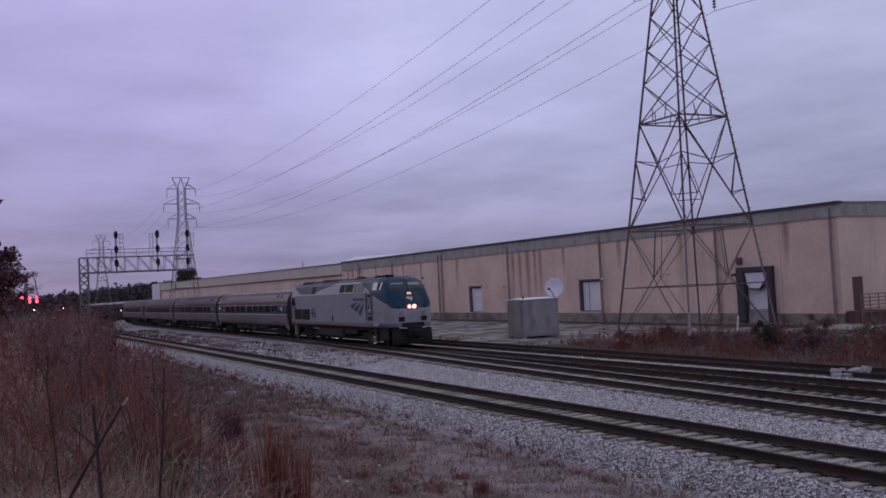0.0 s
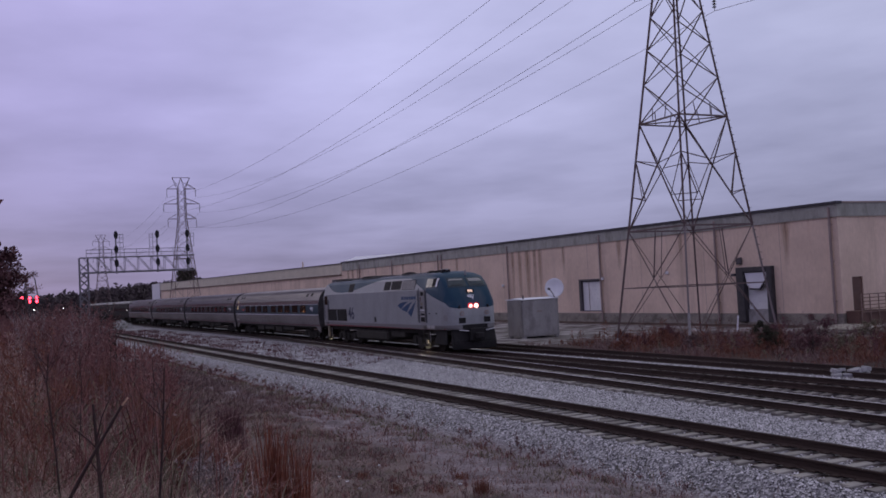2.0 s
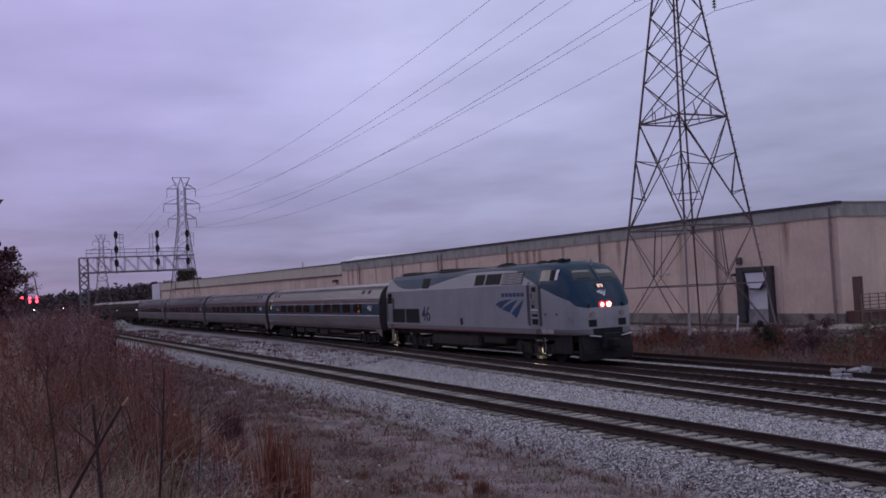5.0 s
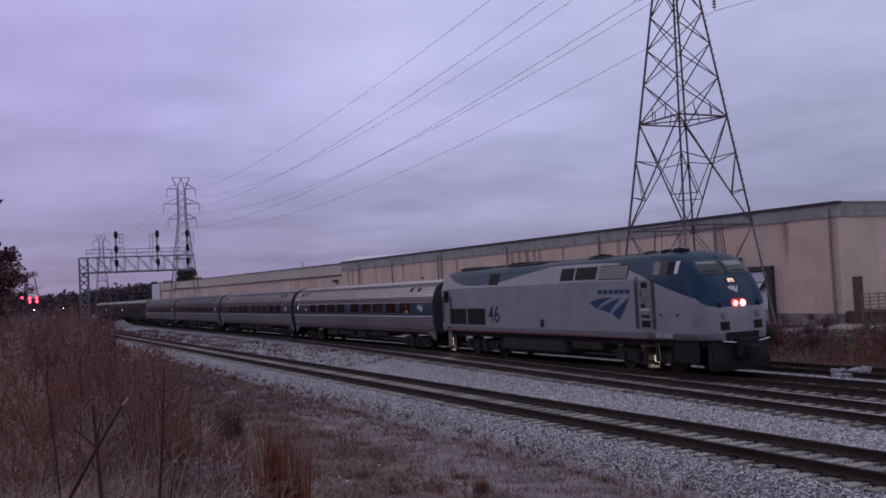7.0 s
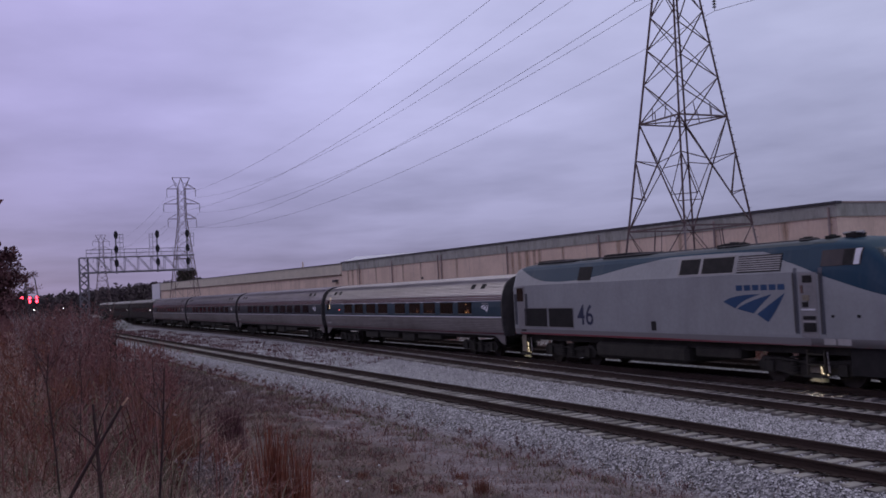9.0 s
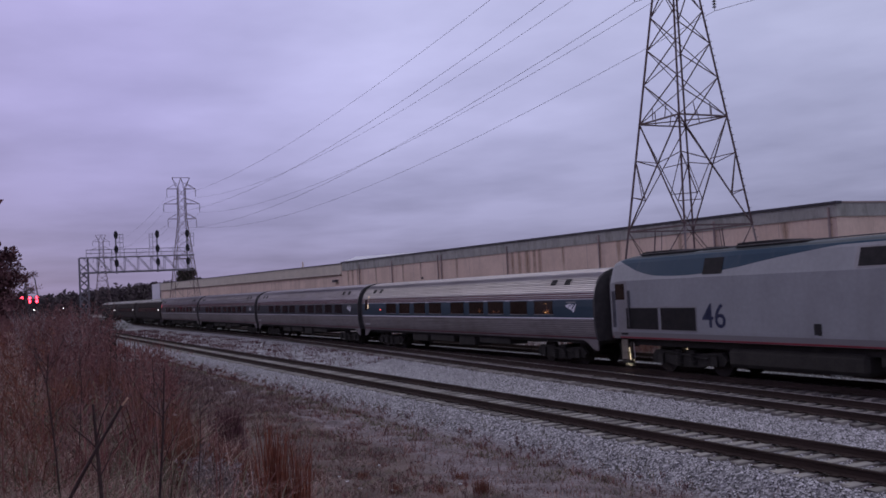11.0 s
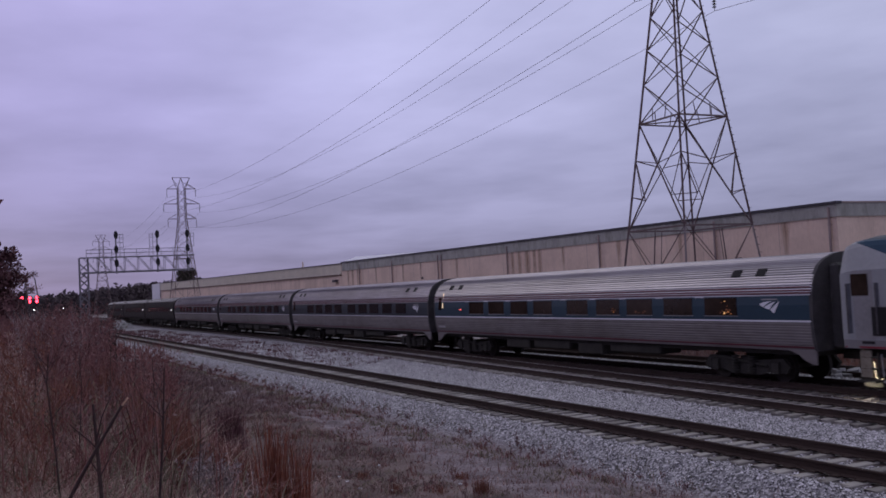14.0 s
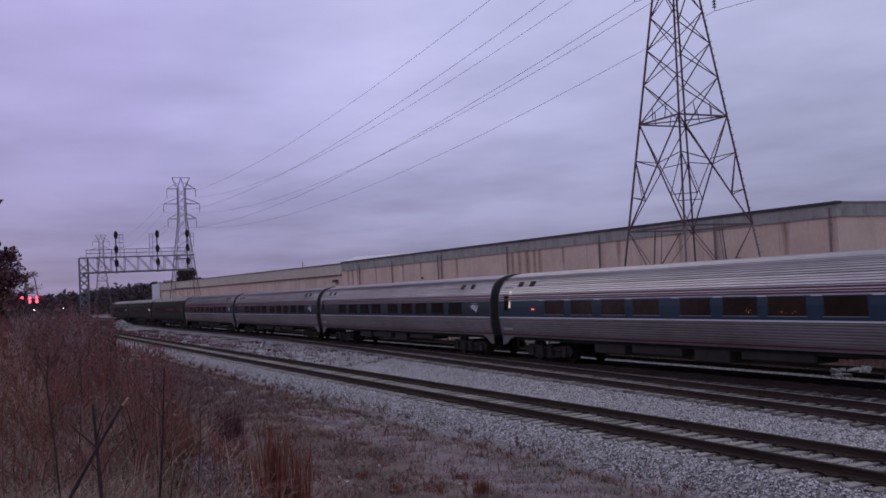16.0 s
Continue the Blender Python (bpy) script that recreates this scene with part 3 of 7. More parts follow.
    for x in (-43.72, -54.44, -69.22, -85.6, -101.3, -102.25, -116.4, -128.5):
        bm = tubed(((x, WALL_Y - 0.14, -0.3), (x, WALL_Y - 0.14, 7.35), 0.085))
        for z in (1.2, 3.8, 6.2):
            box(bm, (x - 0.13, WALL_Y - 0.16, z), (x + 0.13, WALL_Y - 0.001, z + 0.05))
        part("downpipe", bm, PIPE, w)
    # joints between the cast wall panels
    x = WALL_X - 5.0
    while x > WALL_END:
        part("panel_joint", boxed(((x - 0.014, WALL_Y - 0.004, 0.43), (x + 0.014, WALL_Y + 0.05, 6.70))), PIPE, w)
        x -= 7.7
    # run-off stains with their own outline
    rng = random.Random(5)
    for cx, wd, dep in ((-84.7, 0.8, 5.9), (-83.3, 1.1, 6.1), (-81.7, 1.3, 6.0), (-80.4, 0.8, 5.0), (-79.4, 0.8, 6.1), (-75.2, 0.8, 2.8), (-66.5, 1.0, 2.6), (-133.5, 0.9, 4.8),
                        (-131.6, 1.0, 5.2), (-129.6, 0.9, 4.4), (-58.5, 0.7, 2.2), (-107.5, 0.7, 3.0), (-97.5, 0.9, 3.4), (-113.0, 0.8, 3.6), (-122.4, 0.8, 3.9), (-47.6, 0.8, 3.0)):
        left, right = [], []
        for k in range(9):
            z = 6.70 - dep * k / 8
            h = wd * 0.5 * (1 - 0.55 * k / 8) * (0.75 + 0.5 * rng.random())
            left.append((cx - h, z))
            right.append((cx + h, z))
        part("rust_stain", prism(bmesh.new(), left + right[::-1], WALL_Y - 0.004, WALL_Y + 0.01, "y"), RUST_STREAK, w, "rusty run-off stain")
    # two roll-up doors in deep dark frames
    for a, b, c, d in doors[:2]:
        door = part("rollup_door", boxed(*[((a + 0.30, WALL_Y + 0.20, c + 0.05 + i * (d - c - 0.3) / 7), (b - 0.02, WALL_Y + 0.24, c + 0.05 + (i + 1) * (d - c - 0.3) / 7 - 0.004)) for i in range(7)]), WHITE_DOOR, w, "white slatted roll-up door")
        part("door_frame", boxed(((a - 0.02, WALL_Y - 0.05, c), (a + 0.28, WALL_Y + 0.28, d)), ((a + 0.28, WALL_Y - 0.05, d - 0.16), (b + 0.02, WALL_Y + 0.28, d)),
                                 ((a + 0.28, WALL_Y - 0.05, c), (b + 0.02, WALL_Y + 0.28, c + 0.05))), TRIM, door, "dark steel frame")
        part("backing", boxed(((a, WALL_Y + 0.285, c), (b, WALL_Y + 0.33, d))), RUBBER, door)
    # dock with its torn seal
    a, b, c, d = doors[2]
    dock = part("dock_seal", boxed(((a, WALL_Y - 0.35, c), (a + 0.75, WALL_Y + 0.2, d)), ((b - 0.5, WALL_Y - 0.35, c), (b, WALL_Y + 0.2, d)), ((a + 0.75, WALL_Y - 0.35, d - 0.38), (b - 0.5, WALL_Y + 0.2, d)), bevel=0.05), RUBBER, w, "torn black dock seal")
    part("dock_door", boxed(*[((a + 0.76, WALL_Y + 0.12, 0.72 + i * 0.53), (b - 0.51, WALL_Y + 0.17, 1.246 + i * 0.53)) for i in range(5)]), WHITE_DOOR, dock, "white panelled dock door")
    part("dock_wall", boxed(((a + 0.75, WALL_Y + 0.0, c), (b - 0.5, WALL_Y + 0.3, 0.70))), CONCRETE, dock)
    part("dock_backing", boxed(((a, WALL_Y + 0.21, c), (b, WALL_Y + 0.3, d))), RUBBER, dock)
    part("torn_curtain", prism(bmesh.new(), [(a + 0.8, 3.36), (b - 0.55, 3.34), (b - 0.75, 2.75), (b - 1.2, 2.2), (b - 1.6, 2.05), (a + 1.0, 2.45)], WALL_Y - 0.22, WALL_Y - 0.18, "y"), STRIPE_WHITE, dock, "sagging white curtain")
    part("curtain_edge", tubed(((b - 0.72, WALL_Y - 0.2, 2.72), (b - 1.2, WALL_Y - 0.24, 2.15), 0.07), ((b - 1.2, WALL_Y - 0.24, 2.15), (a + 1.25, WALL_Y - 0.22, 2.2), 0.06)), RUBBER, dock)
    part("dock_light", boxed(((a - 0.5, WALL_Y - 0.35, 3.15), (a - 0.1, WALL_Y, 3.35)), ((a - 0.05, WALL_Y - 0.2, 4.0), (a + 0.45, WALL_Y, 4.5)), bevel=0.03), TRIM, w, "dark wall fitting")
    for x, z in ((-69.0, 3.35), (-86.8, 3.15), (-60.2, 3.55), (-107.0, 4.6), (-106.7, 2.3), (-106.9, 1.5)):
        part("wall_fitting", boxed(((x - 0.14, WALL_Y - 0.2, z), (x + 0.14, WALL_Y, z + 0.26)), bevel=0.04), STRIPE_WHITE if x > -100 else TRIM, w)
    part("end_door", boxed(((WALL_X - 0.14, 51.0, 0.12), (WALL_X - 0.08, 52.0, 2.75))), BROWN_DOOR, w, "brown steel side door")
    # white rooftop housing and a thin stack at the far end
    curb = prism(bmesh.new(), [(WALL_Y + 0.4, 7.7), (WALL_Y + 0.4, 8.2), (WALL_Y + 2.2, 8.85), (WALL_Y + 5, 8.85), (WALL_Y + 5, 7.7)], -135.8, -105.0, "x")
    for v in curb.verts:
        if v.co.x > -110:
            v.co.z = min(v.co.z, 8.05)
    part("roof_curb", curb, STRIPE_WHITE, w, "low white rooftop housing")

    # railing and landing at the side door
    r = thing("stair_railing", pose(WALL_X + 0.9, 51.4, ground_z(0, 51)), "brown steel railing beside the warehouse side door", "railing")
    part("landing", boxed(((-0.85, -1.2, 0.0), (0.12, 1.4, 0.95)), bevel=0.02), BROWN_DOOR, r, "dark brown boarded landing")
    for y in (-1.0, -0.2, 0.6, 1.3):
        part("post", tubed(((0.2, y, 0.0), (0.2, y, 2.0), 0.035)), PALE_RAIL, r)
    for z in (0.85, 1.08, 1.31, 1.54, 1.77, 2.0):
        part("bar", tubed(((0.2, -1.0, z), (0.2, 1.3, z), 0.03)), PALE_RAIL, r)
    s = thing("concrete_slab", pose(-37.0, 46.5, ground_z(0, 46.5)), "stained concrete slab at the warehouse corner", "slab")
    part("slab", boxed(((-5.0, -2.2, 0.0), (6.0, 2.2, 0.25)), bevel=0.04), DADO, s)

    # the lower far block
    f = thing("far_warehouse", pose(0, 0, 0), "long low cream and pink warehouse block beyond", "warehouse", kind="structure")
    x0, x1 = -136.4, -311.0
    part("wall", prism(bmesh.new(), [(x0, BASE), (x1, BASE), (x1, 6.9), (x0, 6.15)], WALL_Y + 0.1, WALL_Y + 0.4, "y"), WALL, f)
    k = 18
    for i in range(k):
        a, b = x0 + (x1 - x0) * i / k, x0 + (x1 - x0) * (i + 1) / k + 0.02
        part("cream_panel", prism(bmesh.new(), [(a, 6.19 + 0.75 * i / k), (b, 6.19 + 0.75 * (i + 1) / k), (b, 7.85 + 1.35 * (i + 1) / k), (a, 7.85 + 1.35 * i / k)], WALL_Y - 0.05, WALL_Y + 0.4, "y"), CREAM, f)
    part("red_trim", prism(bmesh.new(), [(x0, 6.08), (x1, 6.83), (x1, 7.0), (x0, 6.25)], WALL_Y - 0.12, WALL_Y - 0.052, "y"), BROWN_DOOR, f, "dark red trim line")
    part("eave", prism(bmesh.new(), [(x0, 7.82), (x1, 9.17), (x1, 9.32), (x0, 7.97)], WALL_Y - 0.15, WALL_Y + 0.45, "y"), TRIM, f)
    part("roof", prism(bmesh.new(), [(x0, 7.7), (x1, 9.05), (x1, 9.15), (x0, 7.8)], WALL_Y + 0.45, 92, "y"), ROOF, f)
    part("end_wall", boxed(((x1 - 0.3, WALL_Y + 0.05, BASE), (x1 - 0.001, 92, 9.0))), STRIPE_WHITE, f)
    part("corner_post", boxed(((x1 - 0.4, WALL_Y - 0.25, BASE), (x1 + 14, WALL_Y - 0.13, 9.15))), STRIPE_WHITE, f, "pale end bay")
    part("wall_lamp", boxed(((-139.5, WALL_Y - 0.5, 5.1), (-138.2, WALL_Y + 0.1, 5.5)), bevel=0.05), TRIM, f)
    part("stack", tubed(((-174, WALL_Y + 6, 7.8), (-174, WALL_Y + 6, 9.7), 0.14)), WALL, f)


build_warehouse()

# ---------------------------------------------------------------- tracks
RAIL_H, TIE_TOP = 0.18, -0.18
T1, T3, T4 = 13.98, 22.81, 26.1
RAIL_OUTLINE = [(-0.075, -RAIL_H), (0.075, -RAIL_H), (0.075, -0.165), (0.012, -0.14), (0.012, -0.05), (0.036, -0.035), (0.036, -0.005),
                (-0.036, -0.005), (-0.036, -0.035), (-0.012, -0.05), (-0.012, -0.14), (-0.075, -0.165)]


def siding_y(x):
    """Centre of the track that leaves the main line by a turnout."""
    off = max(0.0, 0.0535 * (x + 82.3))
    if off < 0.5:
        off = max(0.0, off * off * 0.5 + 0.25 * off)
    return T3 + float(skew(x)) - min(off, 4.2)


def sweep(outline, line):
    bm = bmesh.new()
    rings = [[bm.verts.new((x, y + a, b)) for a, b in outline] for x, y in line]
    k = len(outline)
    for r0, r1 in zip(rings, rings[1:]):
        for i in range(k):
            bm.faces.new((r0[i], r0[(i + 1) % k], r1[(i + 1) % k], r1[i]))
    bm.faces.new(rings[0][::-1])
    bm.faces.new(rings[-1])
    bmesh.ops.recalc_face_normals(bm, faces=bm.faces[:])
    return bm


def tie_mesh(seed):
    rng = random.Random(seed)
    bm = bmesh.new()
    box(bm, (-0.108, -1.27, -0.17), (0.108, 1.27, 0.0), 0.018)
    for v in bm.verts:
        v.co += Vector((rng.uniform(-0.012, 0.012), rng.uniform(-0.05, 0.05), rng.uniform(-0.012, 0.004)))
    me = bpy.data.meshes.new("tie")
    bm.to_mesh(me)
    bm.free()
    return me


TIE_MESHES = [tie_mesh(i) for i in range(6)]
DARK_TIE_MESHES = [tie_mesh(i + 10) for i in range(6)]
for me in TIE_MESHES:
    me.materials.append(TIE)
for me in DARK_TIE_MESHES:
    me.materials.append(DARK_TIE)


def build_track(label, centre, xs, shiny, meshes, near):
    """Two rails on ties; the ties of the near stretch are pieces of their own."""
    t = thing("railway_track", pose(0, 0, 0), label, "railway track", "tracks of the line", "structure")
    line = [(x, centre(x)) for x in xs]
    for side in (-0.7525, 0.7525):
        pts = [(x, y + side) for x, y in line]
        rail = part("rail", sweep(RAIL_OUTLINE, pts), RUST_RAIL, t, "rusty steel rail")
        part("rail_head", sweep([(-0.034, -0.0045), (0.034, -0.0045), (0.028, 0.0), (-0.028, 0.0)], pts), WORN_RAIL if shiny else RUST_RAIL, rail, "worn bright running surface" if shiny else "dull running surface")
    rng = random.Random(int(centre(-20) * 100))
    verts, faces = [], []
    x = 30.0
    while x > xs[0]:
        y = centre(x)
        if y < T3 + skew(x) - 0.9 or centre is not siding_y:
            if near[0] < x < near[1]:
                ob = mesh_part("tie", rng.choice(meshes), None, t)
                ob.matrix_basis = pose(x, y + rng.uniform(-0.06, 0.06), TIE_TOP + rng.uniform(-0.012, 0.002), rng.uniform(-0.4, 0.4), 0, rng.uniform(-1.5, 1.5))
            elif x > -210:
                o = len(verts)
                for dz in (-0.15, 0.0):
                    verts += [(x - 0.11, y - 1.3, TIE_TOP + dz), (x + 0.11, y - 1.3, TIE_TOP + dz), (x + 0.11, y + 1.3, TIE_TOP + dz), (x - 0.11, y + 1.3, TIE_TOP + dz)]
                faces += [(o + 4, o + 5, o + 6, o + 7), (o, o + 1, o + 5, o + 4), (o + 1, o + 2, o + 6, o + 5), (o + 2, o + 3, o + 7, o + 6), (o + 3, o, o + 4, o + 7)]
        x -= 0.515
    pv, pf = [], []
    x = 30.0
    while x > max(xs[0], -110):
        y = centre(x)
        if y < T3 + skew(x) - 0.9 or centre is not siding_y:
            for side in (-0.7525, 0.7525):
                o = len(pv)
                for dz in (0.0, 0.022):
                    pv += [(x - 0.09, y + side - 0.18, TIE_TOP + dz), (x + 0.09, y + side - 0.18, TIE_TOP + dz), (x + 0.09, y + side + 0.18, TIE_TOP + dz), (x - 0.09, y + side + 0.18, TIE_TOP + dz)]
                pf += [(o + 4, o + 5, o + 6, o + 7), (o, o + 1, o + 5, o + 4), (o + 1, o + 2, o + 6, o + 5), (o + 2, o + 3, o + 7, o + 6), (o + 3, o, o + 4, o + 7)]
        x -= 0.515
    tagged(mesh_part("tie_plates", from_arrays("tie_plates", pv, pf), RUST_RAIL, t, "rusty tie plates"), kind="stuff")
    if verts:
        tagged(mesh_part("tie_row", from_arrays("tie_row", verts, faces), meshes[0].materials[0], t), kind="stuff")
    return t


FAR = [-420.0, -80.0, 40.0]
build_track("weathered rusty track on pale ties in grey ballast", lambda x: T1, FAR, False, TIE_MESHES, (-75, -7))
build_track("siding track leaving the main line by a turnout", siding_y, [-84 + i * 2.0 for i in range(63)], True, TIE_MESHES, (-62, -11))
build_track("main line track under the passenger train", lambda x: T3 + float(skew(x)), FAR, False, DARK_TIE_MESHES, (-75, -13))
build_track("rusty outer track beside the weeds", lambda x: T4 + float(skew(x)), FAR, False, TIE_MESHES, (-75, -16))


def stones(name, count, region, size, mat, label, seed, zfun, squash=0.7):
    """Loose broken stones, four-sided, bedded in the ground."""
    rng = np.random.default_rng(seed)
    x, y = region(rng, count)
    count = len(x)
    z = zfun(x, y)
    base = np.array([(1, 0, -0.3), (0, 1, -0.1), (-1, 0, -0.3), (0, -1, -0.1), (0, 0, 1)], float)
    tri = np.array([(0, 1, 4), (1, 2, 4), (2, 3, 4), (3, 0, 4)])
    s = rng.uniform(size[0], size[1], (count, 1, 1))
    v = base[None] * rng.uniform(0.65, 1.3, (count, 5, 1)) + rng.normal(0, 0.12, (count, 5, 3))
    a = rng.uniform(0, 6.28, count)
    c, n_ = np.cos(a), np.sin(a)
    vx = v[..., 0] * c[:, None] - v[..., 1] * n_[:, None]
    vy = v[..., 0] * n_[:, None] + v[..., 1] * c[:, None]
    v = np.stack([vx, vy, v[..., 2] * squash], -1) * s
    v += np.stack([x, y, z], -1)[:, None, :]
    f = tri[None] + (np.arange(count) * 5)[:, None, None]
    me = bpy.data.meshes.new(name)
    me.vertices.add(count * 5)
    me.vertices.foreach_set("co", v.astype(np.float32).ravel())
    me.loops.add(count * 12)
    me.loops.foreach_set("vertex_index", f.astype(np.int32).ravel())
    me.polygons.add(count * 4)
    me.polygons.foreach_set("loop_start", np.arange(0, count * 12, 3, dtype=np.int32))
    me.update(calc_edges=True)
    me.validate()
    ob = mesh_part(name, me, mat)
    return tagged(ob, label, "ballast" if "ballast" in name else "rubble", kind="stuff")


def ballast_spots(rng, n):
    """Denser towards the camera, none under rails and ties' tops."""
    x = -10 - 100 * rng.random(n * 2) ** 1.9
    y = rng.uniform(11.78, 28.3, n * 2)
    keep = np.ones(n * 2, bool)
    for c in (np.full(n * 2, T1), T3 + skew(x), T4 + skew(x), np.array([siding_y(v) for v in x])):
        d = np.abs(y - c)
        keep &= (np.abs(d - 0.7525) > 0.17) & ((d > 1.28) | (rng.random(n * 2) < 0.22))
    return x[keep][:n], y[keep][:n]


def ballast_top(x, y):
    z = ground_z(x, y) + 0.008
    return z


stones("ballast_stones", 125000, ballast_spots, (0.013, 0.030), STONE, "loose grey crushed-stone ballast between the tracks", 11, ballast_top)
# ---------------------------------------------------------------- lattice towers and wires
TOWER_AT = [(-42.04, 36.66), (-203.0, 39.2), (-372.0, 41.6)]
ARMS = [(20.8, 2.95), (24.0, 3.75), (27.2, 3.0)]
PEAK = 29.6


def half_at(z):
    return max(0.72, 3.13 - (3.13 - 0.866) * z / 20)


def build_tower():
    """A square lattice tower with three pairs of crossarms."""
    t = thing("transmission_tower", pose(*TOWER_AT[0], 0), "rust-brown steel lattice transmission tower in weeds", "transmission tower", "transmission towers")
    ring = [(-1, -1), (1, -1), (1, 1), (-1, 1)]

    def corner(k, z):
        w = half_at(z)
        return Vector((ring[k % 4][0] * w, ring[k % 4][1] * w, z))

    foot = float(ground_z(-42, 36)) - 0.05
    for k in range(4):
        zs = [foot, 6.1, 12.32, 20.8, 27.2]
        part("footing", tubed((corner(k, foot - 0.25), corner(k, foot + (1.9 if k == 1 else 0.45)), 0.08), n=10), CONCRETE, t, "pale concrete footing")
        for a, b in zip(zs, zs[1:]):
            strut("leg", corner(k, a), corner(k, b), 0.105 if a < 6 else 0.115, PALE_LEG if k in (1, 2) and a < 6 else STEEL, t)
        strut("horn_leg", corner(k, 27.2), (0, ring[k][1] * 1.85, PEAK), 0.09, STEEL, t)
        strut("horn_brace", corner(k, 27.2), (0, 0, PEAK), 0.07, STEEL, t)
    for k in range(4):
        # base panel: cross bracing with a belt and hangers
        a0, b0, a1, b1 = corner(k, -0.3), corner(k + 1, -0.3), corner(k, 6.1), corner(k + 1, 6.1)
        strut("belt", a1, b1, 0.09, STEEL, t)
        strut("lower_belt", corner(k, 2.8), corner(k + 1, 2.8), 0.055, STEEL, t)
        strut("brace", a0, b1, 0.04, STEEL, t)
        strut("brace", b0, a1, 0.04, STEEL, t)
        strut("hanger", (a1 + b1) / 2, a1.lerp(b0, (a1 - b1).length / ((a1 - b1).length + (a0 - b0).length)), 0.05, STEEL, t)
        # middle panel up to the waist, as an inverted vee
        a2, b2 = corner(k, 12.32), corner(k + 1, 12.32)
        strut("belt", a2, b2, 0.085, STEEL, t)
        strut("brace", a1, b2, 0.064, STEEL, t)
        strut("brace", b1, a2, 0.064, STEEL, t)
        la, lb = corner(k, 10.21), corner(k + 1, 10.21)
        strut("tie_bar", la, a2.lerp(b1, 0.40), 0.052, STEEL, t)
        strut("tie_bar", lb, b2.lerp(a1, 0.40), 0.052, STEEL, t)
        strut("tie_bar", la, a1.lerp(b2, 0.29), 0.050, STEEL, t)
        strut("tie_bar", lb, b1.lerp(a2, 0.29), 0.050, STEEL, t)
        if k % 2 == 0:
            strut("tie_bar", corner(k, 8.1), a1.lerp(b2, 0.29), 0.05, STEEL, t)
        else:
            strut("tie_bar", corner(k + 1, 8.1), b1.lerp(a2, 0.29), 0.05, STEEL, t)
            p0 = corner(k - 1, 12.32)
            strut("link", a1.lerp(b2, 0.29), a1.lerp(p0, 0.29), 0.05, STEEL, t)
        # upper body: stacked crosses, staggered from face to face
        zs = [12.32, 14.6, 16.6, 18.5, 20.8, 22.4, 24.0, 25.6, 27.2]
        for za, zb in zip(zs, zs[1:]):
            strut("brace", corner(k, za), corner(k + 1, zb), 0.055, STEEL, t)
            strut("brace", corner(k + 1, za), corner(k, zb), 0.055, STEEL, t)
        strut("hanger", a2.lerp(b2, 0.35), corner(k, 12.32).lerp(corner(k + 1, 14.6), 0.35), 0.05, STEEL, t)
        strut("hanger", a2.lerp(b2, 0.65), corner(k + 1, 12.32).lerp(corner(k, 14.6), 0.35), 0.05, STEEL, t)
    strut("cross_tie", corner(0, 12.32), corner(2, 12.32), 0.06, STEEL, t)
    strut("cross_tie", corner(1, 12.32), corner(3, 12.32), 0.06, STEEL, t)
    strut("top_beam", (0, -1.85, PEAK), (0, 1.85, PEAK), 0.10, STEEL, t)
    # step bolts up one leg
    for i in range(44):
        c = corner(2, 2.4 + i * 0.42)
        strut("step_bolt", c, c + Vector((0.16, 0.05, 0)), 0.03, STEEL, t)
    for z, reach in ARMS:
        w = half_at(z)
        for s in (-1, 1):
            tip = Vector((0, s * reach, z))
            for sx in (-1, 1):
                strut("arm_chord", (sx * w, s * w, z), tip, 0.09, STEEL, t)
                strut("arm_stay", (sx * half_at(z + 1.3), s * half_at(z + 1.3), z + 1.3), tip, 0.07, STEEL, t)
            bm = bmesh.new()
            for i in range(9):
                tube(bm, tip - Vector((0, 0, 0.16 + i * 0.17)), tip - Vector((0, 0, 0.24 + i * 0.17)), 0.06, 0.135, n=10)
            tube(bm, tip, tip - Vector((0, 0, 1.8)), 0.025, n=5)
            part("insulator", bm, INSULATOR, t, "dark string of disc insulators")
    return t


def catenary(a, b, sag, n=22):
    a, b = Vector(a), Vector(b)
    return [a.lerp(b, i / n) - Vector((0, 0, 4 * sag * (i / n) * (1 - i / n))) for i in range(n + 1)]


def build_wires():
    ends = [(s * reach, z - 1.82) for z, reach in ARMS for s in (-1, 1)]
    xs = [(119.0, 34.3)] + TOWER_AT
    for dy, z in ends:
        w = bmesh.new()
        for (xa, ya), (xb, yb) in zip(xs, xs[1:]):
            pts = catenary((xa, ya + dy, z), (xb, yb + dy, z), 3.4 if dy < -2 and z > 25 else 3.8)
            r = 0.016
            prev = None
            for p in pts:
                ring = [w.verts.new(p + Vector((0, r * math.cos(c), r * math.sin(c)))) for c in (0.5, 2.6, 4.7)]
                if prev:
                    for i in range(3):
                        w.faces.new((prev[i], prev[(i + 1) % 3], ring[(i + 1) % 3], ring[i]))
                prev = ring
        ob = part("power_line", w, WIRE)
        tagged(ob, "sagging power conductor strung between the lattice towers", "power line", "power lines")


tower = build_tower()
for (x, y) in TOWER_AT[1:]:
    copy_thing(tower, pose(x, y, 0))
build_wires()

# ---------------------------------------------------------------- signal gantry


